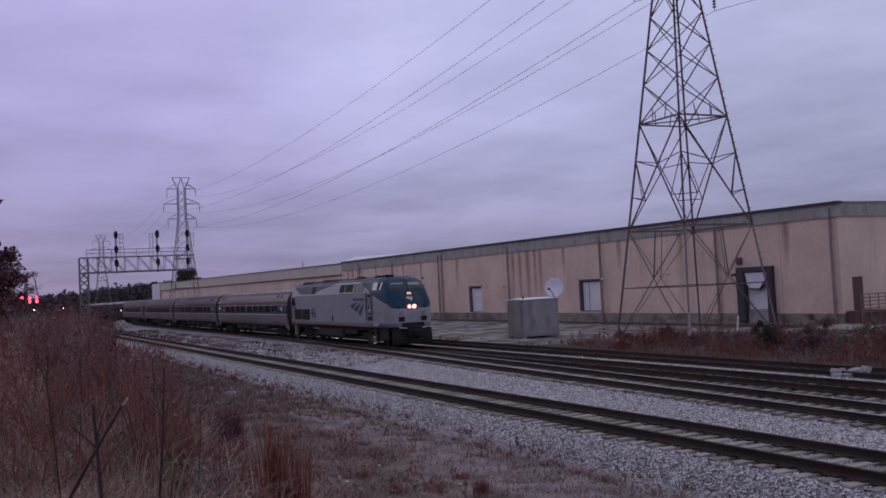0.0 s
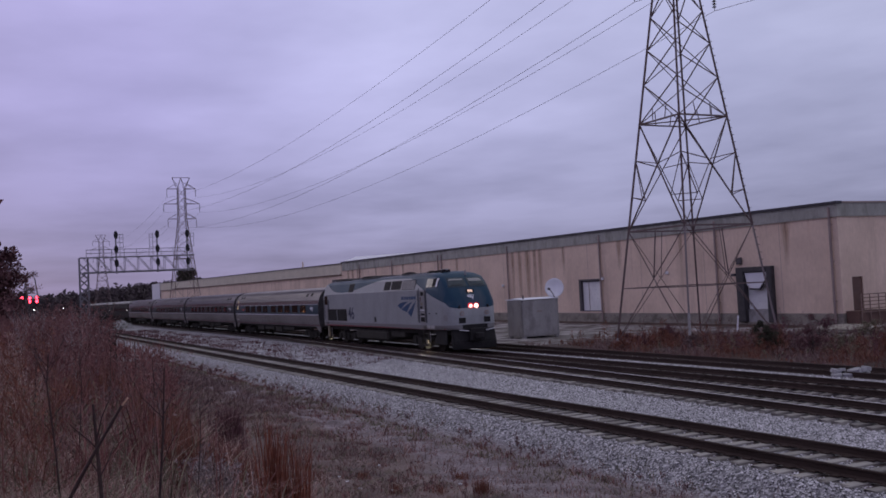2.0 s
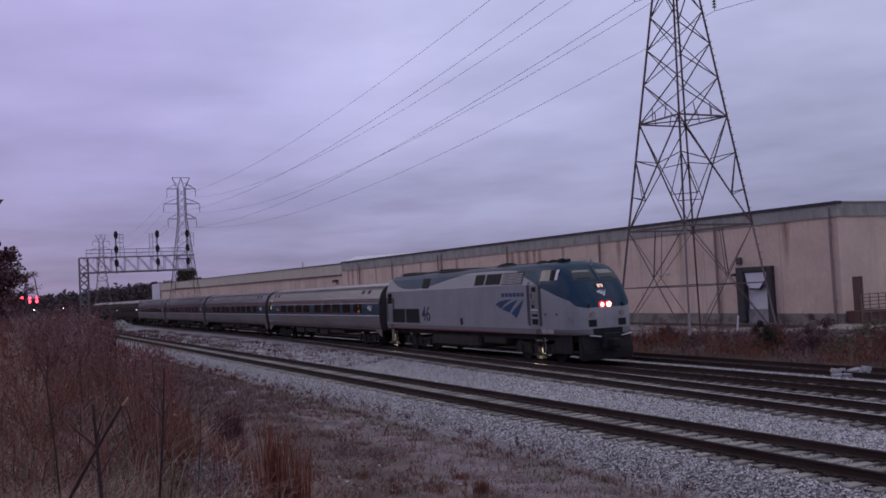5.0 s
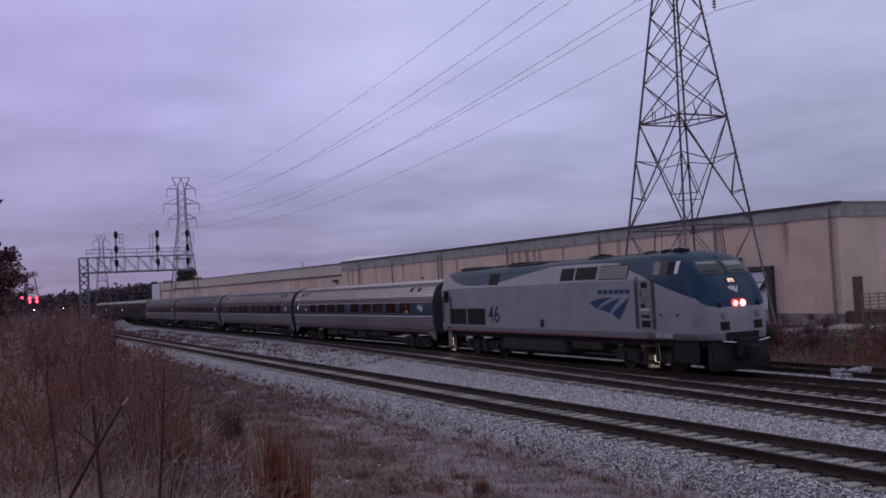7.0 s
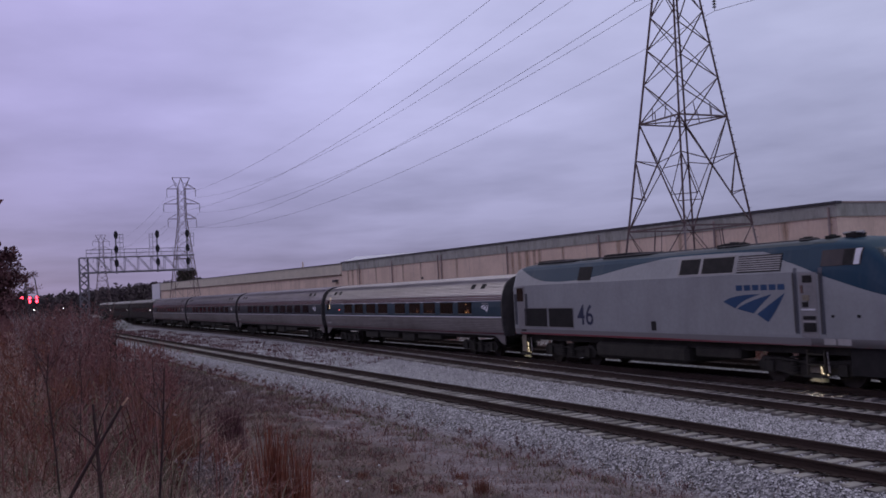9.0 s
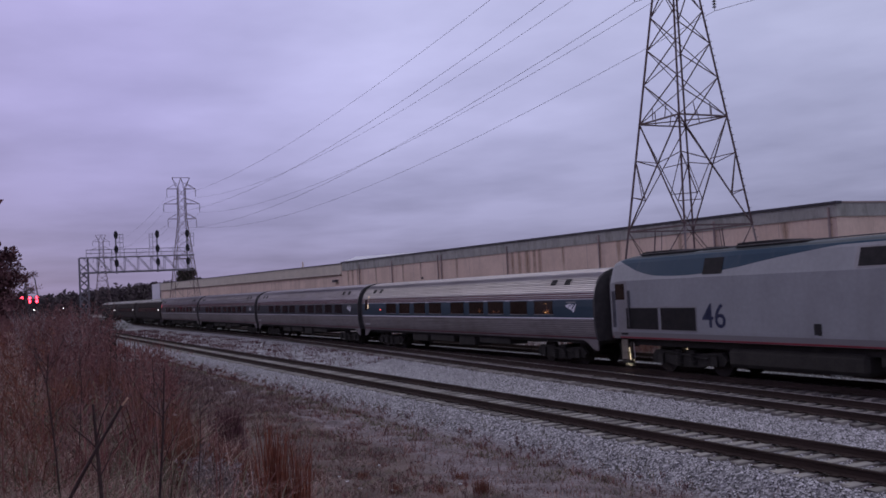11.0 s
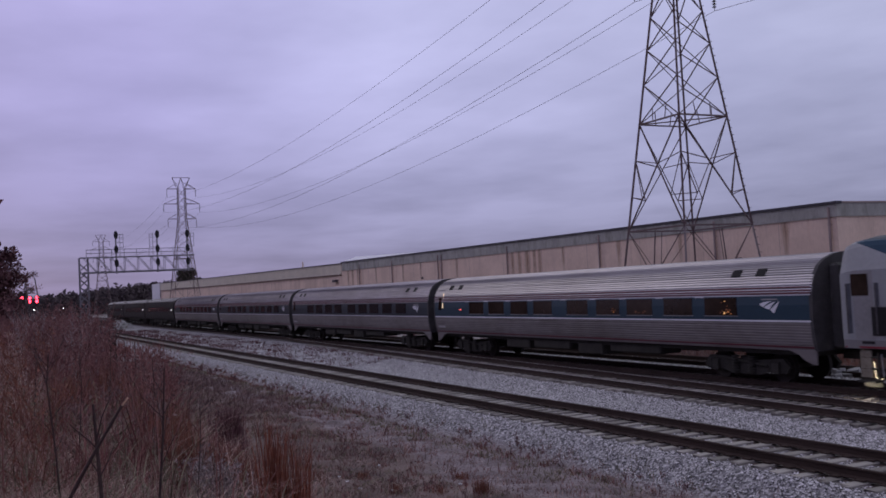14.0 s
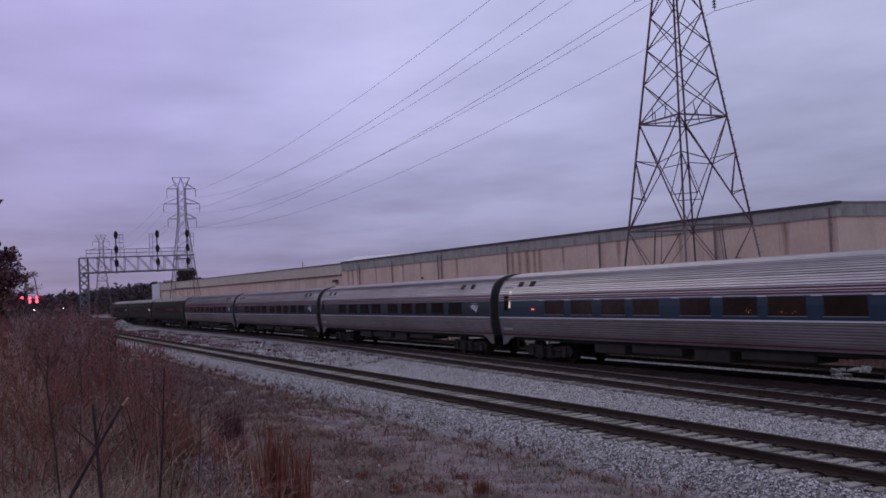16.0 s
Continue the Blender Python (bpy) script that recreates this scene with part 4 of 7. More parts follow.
def build_gantry():
    GX, Y0, Y1, ZB, ZT, DX = -122.6, 11.6, 24.45, 7.35, 9.25, 1.1
    g = thing("signal_gantry", pose(GX, 0, 0), "galvanised lattice cantilever bridge carrying three signal masts", "signal gantry")
    for sx in (-DX / 2, DX / 2):
        for sy in (-0.5, 0.5):
            strut("post", (sx, Y0 + sy, -0.7), (sx, Y0 + sy, ZT), 0.115, GALV, g)
        for k in range(9):
            z = 0.95 * k
            strut("lacing", (sx, Y0 - 0.5, z), (sx, Y0 + 0.5, z + 0.95), 0.08, GALV, g)
            strut("lacing", (sx, Y0 + 0.5, z), (sx, Y0 - 0.5, z + 0.95), 0.08, GALV, g)
    for sx in (-DX / 2, DX / 2):
        for z in (ZB, ZT):
            strut("chord", (sx, Y0 - 0.5, z), (sx, Y1 + 0.5, z), 0.11, GALV, g)
        n = 8
        for i in range(n):
            a, b = Y0 + (Y1 - Y0) * i / n, Y0 + (Y1 - Y0) * (i + 1) / n
            strut("web", (sx, a, ZT), (sx, b, ZB), 0.06, GALV, g)
            strut("upright", (sx, b, ZB), (sx, b, ZT), 0.065, GALV, g)
    for z in (ZT + 0.55, ZT + 1.0):
        strut("handrail", (-DX / 2, Y0 + 0.4, z), (-DX / 2, Y1 - 0.5, z), 0.07, GALV, g)
    for i in range(9):
        y = Y0 + 0.4 + (Y1 - Y0 - 0.9) * i / 8
        strut("handrail_post", (-DX / 2, y, ZT), (-DX / 2, y, ZT + 1.0), 0.06, GALV, g)
    part("walkway", boxed(((-DX / 2, Y0, ZB + 0.1), (DX / 2, Y1, ZB + 0.16))), GALV, g)
    for y, face in ((15.35, 1), (20.3, -1), (24.0, 1)):
        m = part("signal_mast", tubed(((0.75, y, ZB - 0.2), (0.75, y, 12.3), 0.09)), GALV, g)
        for z in (8.45, 10.15, 11.95):
            bm = bmesh.new()
            prism(bm, [(0.25 * math.cos(c), 0.50 * math.sin(c)) for c in [i * math.pi / 8 for i in range(16)]], 0.0, 0.08, "x")
            bmesh.ops.translate(bm, verts=bm.verts, vec=(0.95, y, z))
            for dz in (-0.3, 0.0, 0.3):
                tube(bm, (1.03, y, z + dz), (1.26, y, z + dz + 0.02), 0.12, 0.13, n=12)
            box(bm, (0.8, y - 0.14, z - 0.4), (0.95, y + 0.14, z + 0.4))
            part("signal_head", bm, SIGNAL_BLACK, m, "black three-lens signal head")
        part("ladder_cage", tubed(*[((0.6, y + face * 0.9, z), (0.6, y + face * 0.1, z), 0.03) for z in (10.4, 11.0, 11.6, 12.0)],
                                          ((0.6, y + face * 0.9, 10.3), (0.6, y + face * 0.9, 12.1), 0.03), ((0.6, y + face * 0.5, 9.3), (0.6, y + face * 0.5, 12.1), 0.03), n=5), GALV, m)


build_gantry()

# ---------------------------------------------------------------- relay cabinet and dish


def build_cabinet():
    c = thing("relay_cabinet", pose(-57.7, 35.5, ground_z(0, 35)), "brushed aluminium trackside relay cabinet on short feet", "cabinet")
    part("body", boxed(((-1.05, -1.5, 0.14), (1.05, 1.5, 2.72)), bevel=0.02), CABINET, c)
    part("roof", prism(bmesh.new(), [(-1.12, 2.72), (1.12, 2.72), (1.12, 2.76), (0, 2.86), (-1.12, 2.76)], -1.58, 1.58, "y"), STRIPE_WHITE, c, "pale sheet roof")
    d = part("door", boxed(((1.05, -1.46, 0.2), (1.07, 1.46, 2.66)), bevel=0.008), CABINET, c)
    part("handle", boxed(((1.07, -0.3, 1.85), (1.10, 0.1, 1.93))), PIPE, d)
    part("lifting_eye", tubed(((1.0, -1.45, 2.62), (1.1, -1.5, 2.62), 0.06)), TRIM, c)
    part("side_door", boxed(((-0.95, -1.525, 0.2), (0.95, -1.5, 2.66)), bevel=0.008), CABINET, c)
    for x in (-0.9, 0.9):
        for y in (-1.35, 1.35):
            part("foot", boxed(((x - 0.12, y - 0.12, -0.1), (x + 0.12, y + 0.12, 0.14))), CONCRETE, c)
    part("vent_pipe", tubed(((0.75, -1.2, 2.76), (0.75, -1.2, 3.05), 0.05)), TRIM, c)
    d = thing("satellite_dish", pose(-57.1, 36.98, ground_z(0, 37)), "white satellite dish on a pole beside the relay cabinet", "satellite dish")
    part("pole", tubed(((0, 0, -0.1), (0, 0, 3.3), 0.05)), TRIM, d)
    bm = bmesh.new()
    aim = (Vector((0.80, -0.62, 0.30))).normalized()
    q = aim.to_track_quat("Z", "Y").to_matrix()
    rings = []
    for side in (0.0, -0.03):
        for i in range(7):
            r = 0.72 * i / 6
            rings.append([bm.verts.new(q @ Vector((r * math.cos(k * math.pi / 14) * 0.94, r * math.sin(k * math.pi / 14), r * r * 0.38 + side)) + Vector((0.12, 0, 3.42))) for k in range(28)])
    for grp in (rings[:7], rings[7:]):
        for r0, r1 in zip(grp, grp[1:]):
            for k in range(28):
                bm.faces.new((r0[k], r0[(k + 1) % 28], r1[(k + 1) % 28], r1[k]))
    for k in range(28):
        bm.faces.new((rings[6][k], rings[6][(k + 1) % 28], rings[13][(k + 1) % 28], rings[13][k]))
    bmesh.ops.remove_doubles(bm, verts=bm.verts, dist=0.0005)
    bmesh.ops.recalc_face_normals(bm, faces=bm.faces)
    part("reflector", bm, DISH_WHITE, d, smooth=True)
    feed = Vector((0.46, -0.62, 3.38))
    part("feed_arm", tubed((Vector((0.44, -0.22, 2.82)), feed, 0.035)), TRIM, d)
    part("feed_horn", tubed((feed, feed + Vector((-0.12, -0.06, 0.06)), 0.09)), TRIM, d)


build_cabinet()
# ---------------------------------------------------------------- plants


def blades(name, x, y, height, width, lean, mat, label, category, seed, z=None):
    """Bent tapering blades of three pieces each, one for every spot."""
    rng = np.random.default_rng(seed)
    n = len(x)
    z = (ground_z(x, y) if z is None else z) - 0.03
    a = rng.uniform(0, 2 * np.pi, n)
    side = np.stack([np.cos(a), np.sin(a), np.zeros(n)], -1)
    b = rng.uniform(0, 2 * np.pi, n)
    fall = np.stack([np.cos(b), np.sin(b), np.zeros(n)], -1) * (np.abs(rng.normal(0, lean, n)) * height)[:, None]
    root = np.stack([x, y, z], -1)
    up = np.zeros((n, 3))
    up[:, 2] = height
    w = np.broadcast_to(np.asarray(width, float), (n,))[:, None]
    m1, m2, tip = root + up * 0.42 + fall * 0.16, root + up * 0.78 + fall * 0.52, root + up + fall
    v = np.stack([root - side * w, root + side * w, m1 - side * w * 0.85, m1 + side * w * 0.85, m2 - side * w * 0.55, m2 + side * w * 0.55, tip], 1)
    o = np.arange(n)[:, None] * 7
    quads = np.concatenate([o + np.array([[0, 1, 3, 2]]), o + np.array([[2, 3, 5, 4]])], 1).reshape(-1, 4)
    tris = (o + np.array([[4, 5, 6]]))
    loops = np.concatenate([quads.ravel(), tris.ravel()])
    starts = np.concatenate([np.arange(len(quads)) * 4, len(quads) * 4 + np.arange(n) * 3])
    me = bpy.data.meshes.new(name)
    me.vertices.add(n * 7)
    me.vertices.foreach_set("co", v.astype(np.float32).ravel())
    me.loops.add(len(loops))
    me.loops.foreach_set("vertex_index", loops.astype(np.int32))
    me.polygons.add(len(starts))
    me.polygons.foreach_set("loop_start", starts.astype(np.int32))
    me.update(calc_edges=True)
    me.validate()
    return tagged(mesh_part(name, me, mat), label, category, kind="stuff")


def tufts(rng, n, per, xr, yr, spread, power=1.0):
    """Spots gathered in tufts within a stretch of the plan."""
    cx = xr[1] - (xr[1] - xr[0]) * rng.random(n) ** power
    cy = rng.uniform(*yr, n)
    s = rng.uniform(0.4, 1.0, n)
    x = np.repeat(cx, per) + rng.normal(0, spread, n * per) * np.repeat(s, per)
    y = np.repeat(cy, per) + rng.normal(0, spread, n * per) * np.repeat(s, per)
    return x, y, np.repeat(s, per)


def lump(x, y):
    """Uneven growth: hollows and swells a few metres across."""
    return np.clip(0.72 + 0.38 * np.sin(x * 0.9 + 1.7 * np.sin(y * 0.6)) + 0.30 * np.sin(y * 1.3 + x * 0.37), 0.12, 1.35)


def sprays(name, x, y, height, twigs, mat, label, category, seed, leaf=0.018, per=3, thick=0.006):
    """Bushy dead weeds: a bent stem for every spot, side twigs up its length and small leaves along each twig."""
    rng = np.random.default_rng(seed)
    n = len(x)
    root = np.stack([x, y, ground_z(x, y) - 0.03], -1)
    bend = np.concatenate([rng.normal(0, 0.16, (n, 2)), np.zeros((n, 1))], 1) * height[:, None]

    def along(k):
        up = np.zeros((n, 3))
        up[:, 2] = height * k
        return root + up + bend * k * k

    quads = []

    def ribbon(a, b, w0, w1):
        d = b - a
        side = np.cross(d, rng.normal(0, 1, d.shape))
        side /= np.linalg.norm(side, axis=1)[:, None] + 1e-9
        quads.append(np.stack([a - side * w0[:, None], a + side * w0[:, None], b + side * w1[:, None], b - side * w1[:, None]], 1))

    far = thick + 0.00016 * np.abs(x)
    for k0, k1 in ((0.0, 0.35), (0.35, 0.7), (0.7, 1.0)):
        ribbon(along(k0), along(k1), far * (1 - 0.6 * k0), far * (1 - 0.6 * k1))
    for i in range(twigs):
        k = rng.uniform(0.22, 0.98)
        a = along(k)
        c = rng.uniform(0, 2 * np.pi, n)
        reach = rng.uniform(0.10, 0.34, n) * height * (1.15 - 0.7 * k)
        d = np.stack([np.cos(c), np.sin(c), rng.uniform(0.35, 1.5, n)], -1) * reach[:, None]
        m = a + d * 0.55
        b = a + d + np.stack([np.zeros(n), np.zeros(n), rng.uniform(-0.08, 0.12, n) * height], -1)
        ribbon(a, m, far * 0.5, far * 0.38)
        ribbon(m, b, far * 0.38, far * 0.2)
        for j in range(per):
            p = m + (b - m) * rng.uniform(0, 1.05, n)[:, None] + rng.normal(0, 0.02, (n, 3))
            u = rng.normal(0, 1, (n, 3)) * leaf * rng.uniform(0.5, 1.3, (n, 1)) * (0.7 + 0.02 * np.abs(x))[:, None]
            ribbon(p - u * 0.5, p + u * 0.5, np.linalg.norm(u, axis=1) * 0.30, np.linalg.norm(u, axis=1) * 0.12)
    v = np.concatenate(quads).reshape(-1, 3)
    me = bpy.data.meshes.new(name)
    me.vertices.add(len(v))
    me.vertices.foreach_set("co", v.astype(np.float32).ravel())
    me.loops.add(len(v))
    me.loops.foreach_set("vertex_index", np.arange(len(v), dtype=np.int32))
    me.polygons.add(len(v) // 4)
    me.polygons.foreach_set("loop_start", np.arange(0, len(v), 4, dtype=np.int32))
    me.update(calc_edges=True)
    me.validate()
    return tagged(mesh_part(name, me, mat), label, category, kind="stuff")


def fan(rng, n, near, far, lo, hi):
    """Spots between two bearings from the head of the bank, as shares of the distance along the line."""
    x = -rng.uniform(near, far, n)
    return x, -x * rng.uniform(lo, hi, n)


def plant_all():
    rng = np.random.default_rng(21)
    # the bank: deep dead grass and weeds, thinner towards the dirt
    x, y, s = tufts(rng, 1150, 22, (-62, -4.5), (-7, 5.6), 0.20, 1.7)
    h = rng.uniform(0.3, 0.95, len(x)) * (0.55 + 0.5 * s) * np.clip(1.25 - 0.15 * np.clip(y - 1, 0, 9), 0.35, 1.2)
    blades("dead_grass", x, y, h, 0.0035 + 0.0002 * np.abs(x), 1.25, DRY_GRASS, "deep red-brown dead grass and weeds on the bank", "grass", 1)
    x, y, s = tufts(rng, 1150, 18, (-48, -4.5), (-6, 5.2), 0.22, 1.7)
    h = rng.uniform(0.3, 0.95, len(x)) * (0.6 + 0.4 * s)
    blades("tan_grass", x, y, h * 0.8, 0.0022 + 0.00018 * np.abs(x), 1.7, TAN_GRASS, "bent tan dead stalks in the brush", "grass", 2)
    x, y, s = tufts(rng, 420, 18, (-22, -4.5), (-4, 3.2), 0.22, 1.5)
    blades("green_weeds", x, y, rng.uniform(0.2, 0.85, len(x)), 0.010, 1.0, GREEN_WEED, "low olive weeds under the dead grass", "weeds", 3)
    x, y, s = tufts(rng, 1000, 24, (-13, -3.0), (-4, 1.25), 0.16, 1.2)
    blades("tangled_straw", x, y, rng.uniform(0.14, 0.48, len(x)), 0.0025 + 0.00016 * np.abs(x), 2.6, STRAW, "fine bleached tangle of fallen stalks in the brush", "grass", 17)
    # tall sparse stalks over the brush
    x, y, s = tufts(rng, 100, 8, (-42, -9), (-3.5, 3.6), 0.16, 1.3)
    blades("tall_stalks", x, y, rng.uniform(0.95, 1.55, len(x)), 0.004 + 0.00018 * np.abs(x), 0.45, DRY_GRASS, "tall dry reddish stalks standing over the brush", "grass", 4)
    # short mottled growth on the dirt and along the toe of the ballast
    x, y, s = tufts(rng, 2300, 14, (-70, -11), (4.8, 11.2), 0.26, 1.2)
    k = (y < 8.6 + 0.5 * np.sin(x * 0.8)) | (x < -30 - 4 * rng.random(len(x))) | (rng.random(len(x)) < 0.16)
    x, y, s = x[k], y[k], s[k]
    blades("short_grass", x, y, rng.uniform(0.04, 0.15, len(x)) * (0.5 + s), 0.005 + 0.0002 * np.abs(x), 1.3, DULL_GRASS, "short dead grass on the dirt", "grass", 5)
    x, y, s = tufts(rng, 600, 14, (-46, -11), (4.8, 9.4), 0.24, 1.2)
    blades("olive_grass", x, y, rng.uniform(0.04, 0.14, len(x)) * (0.5 + s), 0.004 + 0.0002 * np.abs(x), 1.2, GREEN_WEED, "short olive grass on the dirt", "grass", 27)
    x, y, s = tufts(rng, 160, 14, (-40, -10), (6.0, 11.0), 0.12, 1.1)
    blades("dirt_sedge", x, y, rng.uniform(0.05, 0.22, len(x)) * (0.4 + s), 0.004 + 0.0002 * np.abs(x), 0.7, DRY_GRASS, "small reddish weed tufts on the dirt", "weeds", 19)
    x, y, s = tufts(rng, 900, 12, (-60, -9), (4.8, 11.4), 0.16, 1.5)
    blades("grey_grass", x, y, rng.uniform(0.03, 0.10, len(x)) * (0.5 + s), 0.005 + 0.00022 * np.abs(x), 1.3, TAN_GRASS, "bleached short grass on the dirt", "grass", 6)
    x, y, s = tufts(rng, 430, 18, (-75, -9), (11.45, 12.1), 0.13, 1.2)
    blades("ballast_edge_weeds", x, y, rng.uniform(0.03, 0.17, len(x)) * (0.4 + s), 0.005 + 0.00018 * np.abs(x), 0.9, DRY_GRASS, "small dead weeds along the toe of the ballast", "weeds", 7)
    x, y, s = tufts(rng, 520, 20, (-66, -33), (6.0, 10.9), 0.35)
    blades("dirt_weeds", x, y, rng.uniform(0.06, 0.34, len(x)) * (0.3 + s), 0.008 + 0.0002 * np.abs(x), 0.8, DULL_GRASS, "low dark red-brown weeds on the dirt", "weeds", 16)
    # weeds in the ballast far down the line
    x, y, s = tufts(rng, 420, 16, (-130, -44), (15.6, 20.6), 0.35)
    x2, y2, s2 = tufts(rng, 160, 16, (-150, -60), (15.4, 17.4), 0.45)
    x, y, s = np.concatenate([x, x2]), np.concatenate([y, y2]), np.concatenate([s, s2])
    blades("track_weeds", x, y, rng.uniform(0.06, 0.30, len(x)) * s, 0.010 + 0.00024 * np.abs(x), 0.8, OAK_LEAF, "brown weeds growing in the ballast", "weeds", 8)
    # scrub that closes in on the line beyond
    x, y, s = tufts(rng, 680, 28, (-270, -66), (3.0, 12.3), 0.6)
    blades("scrub", x, y, rng.uniform(0.5, 1.35, len(x)) * (0.5 + s) * (0.18 + 0.82 * step(-72, -112, x)), 0.015 + 0.00028 * np.abs(x), 0.35, DRY_GRASS, "dark leafless scrub crowding the line", "scrub", 9)
    x, y, s = tufts(rng, 640, 28, (-300, -46), (-30.0, 4.0), 0.9)
    blades("bank_scrub", x, y, rng.uniform(0.6, 1.6, len(x)) * (0.5 + s), 0.012 + 0.00024 * np.abs(x), 0.35, SCRUB, "dark leafless scrub on the bank", "scrub", 10)
    x, y, s = tufts(rng, 420, 30, (-320, -150), (10.5, 19.0), 0.8)
    blades("far_scrub", x, y, rng.uniform(0.4, 1.0, len(x)) * (0.5 + s), 0.07, 0.4, DRY_GRASS, "dark scrub between the far tracks", "scrub", 12)
    # bushy dead weeds standing over the bank, in stands of different kinds
    def stand(name, n, near, far, lo, hi, top, mat, label, seed, twigs=16, leaf=0.02, per=3):
        px, py = fan(rng, n, near, far, lo, hi)
        h = np.clip(rng.uniform(top[0], top[1], n) - ground_z(px, py), 0.35, 2.6)
        sprays(name, px, py, h, twigs, mat, label, "weeds", seed, leaf, per)

    stand("twiggy_weeds", 150, 16, 46, 0.035, 0.115, (2.5, 3.38), SCRUB, "tall dull red twiggy weeds standing over the bank", 180)
    stand("seedhead_weeds", 60, 22, 50, 0.03, 0.105, (2.95, 3.42), GREY_WEED, "grey seedheads of tall dead weeds", 181, 12, 0.016, 3)
    stand("rusty_weeds", 130, 14, 40, 0.075, 0.175, (1.6, 2.75), DRY_GRASS, "rust-brown bushy weeds on the slope of the bank", 182, 18, 0.022)
    stand("tan_weeds", 110, 9, 30, -0.02, 0.045, (1.9, 2.9), TAN_GRASS, "pale dry weeds at the head of the bank", 185, 12, 0.014)
    stand("red_weeds", 110, 9, 30, -0.02, 0.06, (1.9, 3.0), RED_GRASS, "reddish dry weeds at the head of the bank", 183, 14, 0.016)
    stand("shaded_weeds", 110, 11, 26, 0.06, 0.17, (1.5, 2.3), DULL_GRASS, "dark tangled weeds low on the bank", 184, 18, 0.02)
    # the red weed bed round the tower
    x, y, s = tufts(rng, 620, 26, (-49, -15), (30.0, 40.5), 0.42)
    k = ((x < -44.5) & (y < 31.8)) | (np.sin(x * 0.7) + np.sin(y * 0.9 + x * 0.31) < -0.9)
    blades("tower_weeds", x[~k], y[~k], (rng.uniform(0.08, 0.80, len(x)) * (0.3 + 0.7 * s) * lump(x, y))[~k], 0.010, 1.2, RED_GRASS, "rust-red weeds round the foot of the lattice tower", "weeds", 13)
    x, y, s = tufts(rng, 800, 24, (-50, -14), (29.6, 43), 0.5)
    blades("tower_grass", x, y, rng.uniform(0.08, 0.62, len(x)) * (0.3 + 0.7 * s) * lump(x + 3, y), 0.012, 1.3, DULL_GRASS, "dark dead grass behind the tracks", "grass", 14)
    def patch(name, n, xr, yr, hr, mat, label, seed, twigs=12, leaf=0.02):
        px, py = rng.uniform(*xr, n), rng.uniform(*yr, n)
        sprays(name, px, py, rng.uniform(*hr, n) * lump(px, py), twigs, mat, label, "weeds", seed, leaf)

    patch("red_brush", 420, (-49, -16), (30.4, 39.0), (0.35, 1.15), RED_GRASS, "rust-red bushy weeds round the lattice tower", 190, 16, 0.02)
    patch("dark_brush", 260, (-42, -15), (31.5, 43.0), (0.4, 1.35), OAK_LEAF, "dark brown brush behind the tracks", 191, 16, 0.022)
    patch("olive_brush", 120, (-40, -15), (31.0, 43.0), (0.3, 1.1), GREEN_WEED, "olive weeds among the brush behind the tracks", 192, 14, 0.022)
    patch("dirt_tufts", 240, (-40, -11.5), (5.0, 9.3), (0.06, 0.30), DULL_GRASS, "dark small weeds on the dirt track", 193, 10, 0.012)
    patch("toe_brush", 260, (-62, -11.0), (11.45, 12.05), (0.08, 0.30), OAK_LEAF, "reddish dead weeds along the toe of the ballast", 195, 10, 0.014)
    patch("dirt_greens", 150, (-34, -11.5), (5.2, 9.6), (0.05, 0.20), GREEN_WEED, "small olive weeds on the dirt track", 194, 10, 0.012)
    x, y, s = tufts(rng, 90, 20, (-112, -60), (28.8, 33.0), 0.4)
    near = np.random.default_rng(88)
    px, py, ps = tufts(near, 850, 14, (-66, -10.5), (10.7, 12.1), 0.22, 1.2)
    blades("toe_grass", px, py, near.uniform(0.03, 0.13, len(px)) * (0.5 + ps), 0.005 + 0.0002 * np.abs(px), 1.1, GREEN_WEED, "short dull green grass below the ballast", "grass", 87)
    px, py, ps = tufts(near, 520, 14, (-40, -10.5), (6.5, 11.2), 0.2, 1.2)
    blades("red_litter", px, py, near.uniform(0.03, 0.10, len(px)) * (0.5 + ps), 0.005 + 0.0002 * np.abs(px), 1.3, SCRUB, "low reddish dead leaves on the dirt", "grass", 86)
    px, py, ps = tufts(near, 460, 22, (-10.0, -4.6), (-0.8, 0.75), 0.15, 1.2)
    blades("fallen_straw", px, py, near.uniform(0.25, 0.62, len(px)), 0.0035, 2.2, STRAW, "pale fallen straw matted over the head of the bank", "grass", 89)
    blades("yard_weeds", x, y, rng.uniform(0.1, 0.4, len(x)) * s, 0.03, 0.5, DRY_GRASS, "thin weeds at the edge of the yard", "weeds", 15)


plant_all()


def sedge_clump(x, y, n, spread, h, seed, label):
    rng = np.random.default_rng(seed)
    px, py = x + rng.normal(0, spread, n), y + rng.normal(0, spread, n)
    ob = blades("sedge_clump", px, py, rng.uniform(0.55, 1.0, n) * h, 0.006, 0.10, SEDGE if h > 1.1 or n == 200 else RED_GRASS, label, "grass clump", seed)
    ob["kind"] = ""
    del ob["kind"]


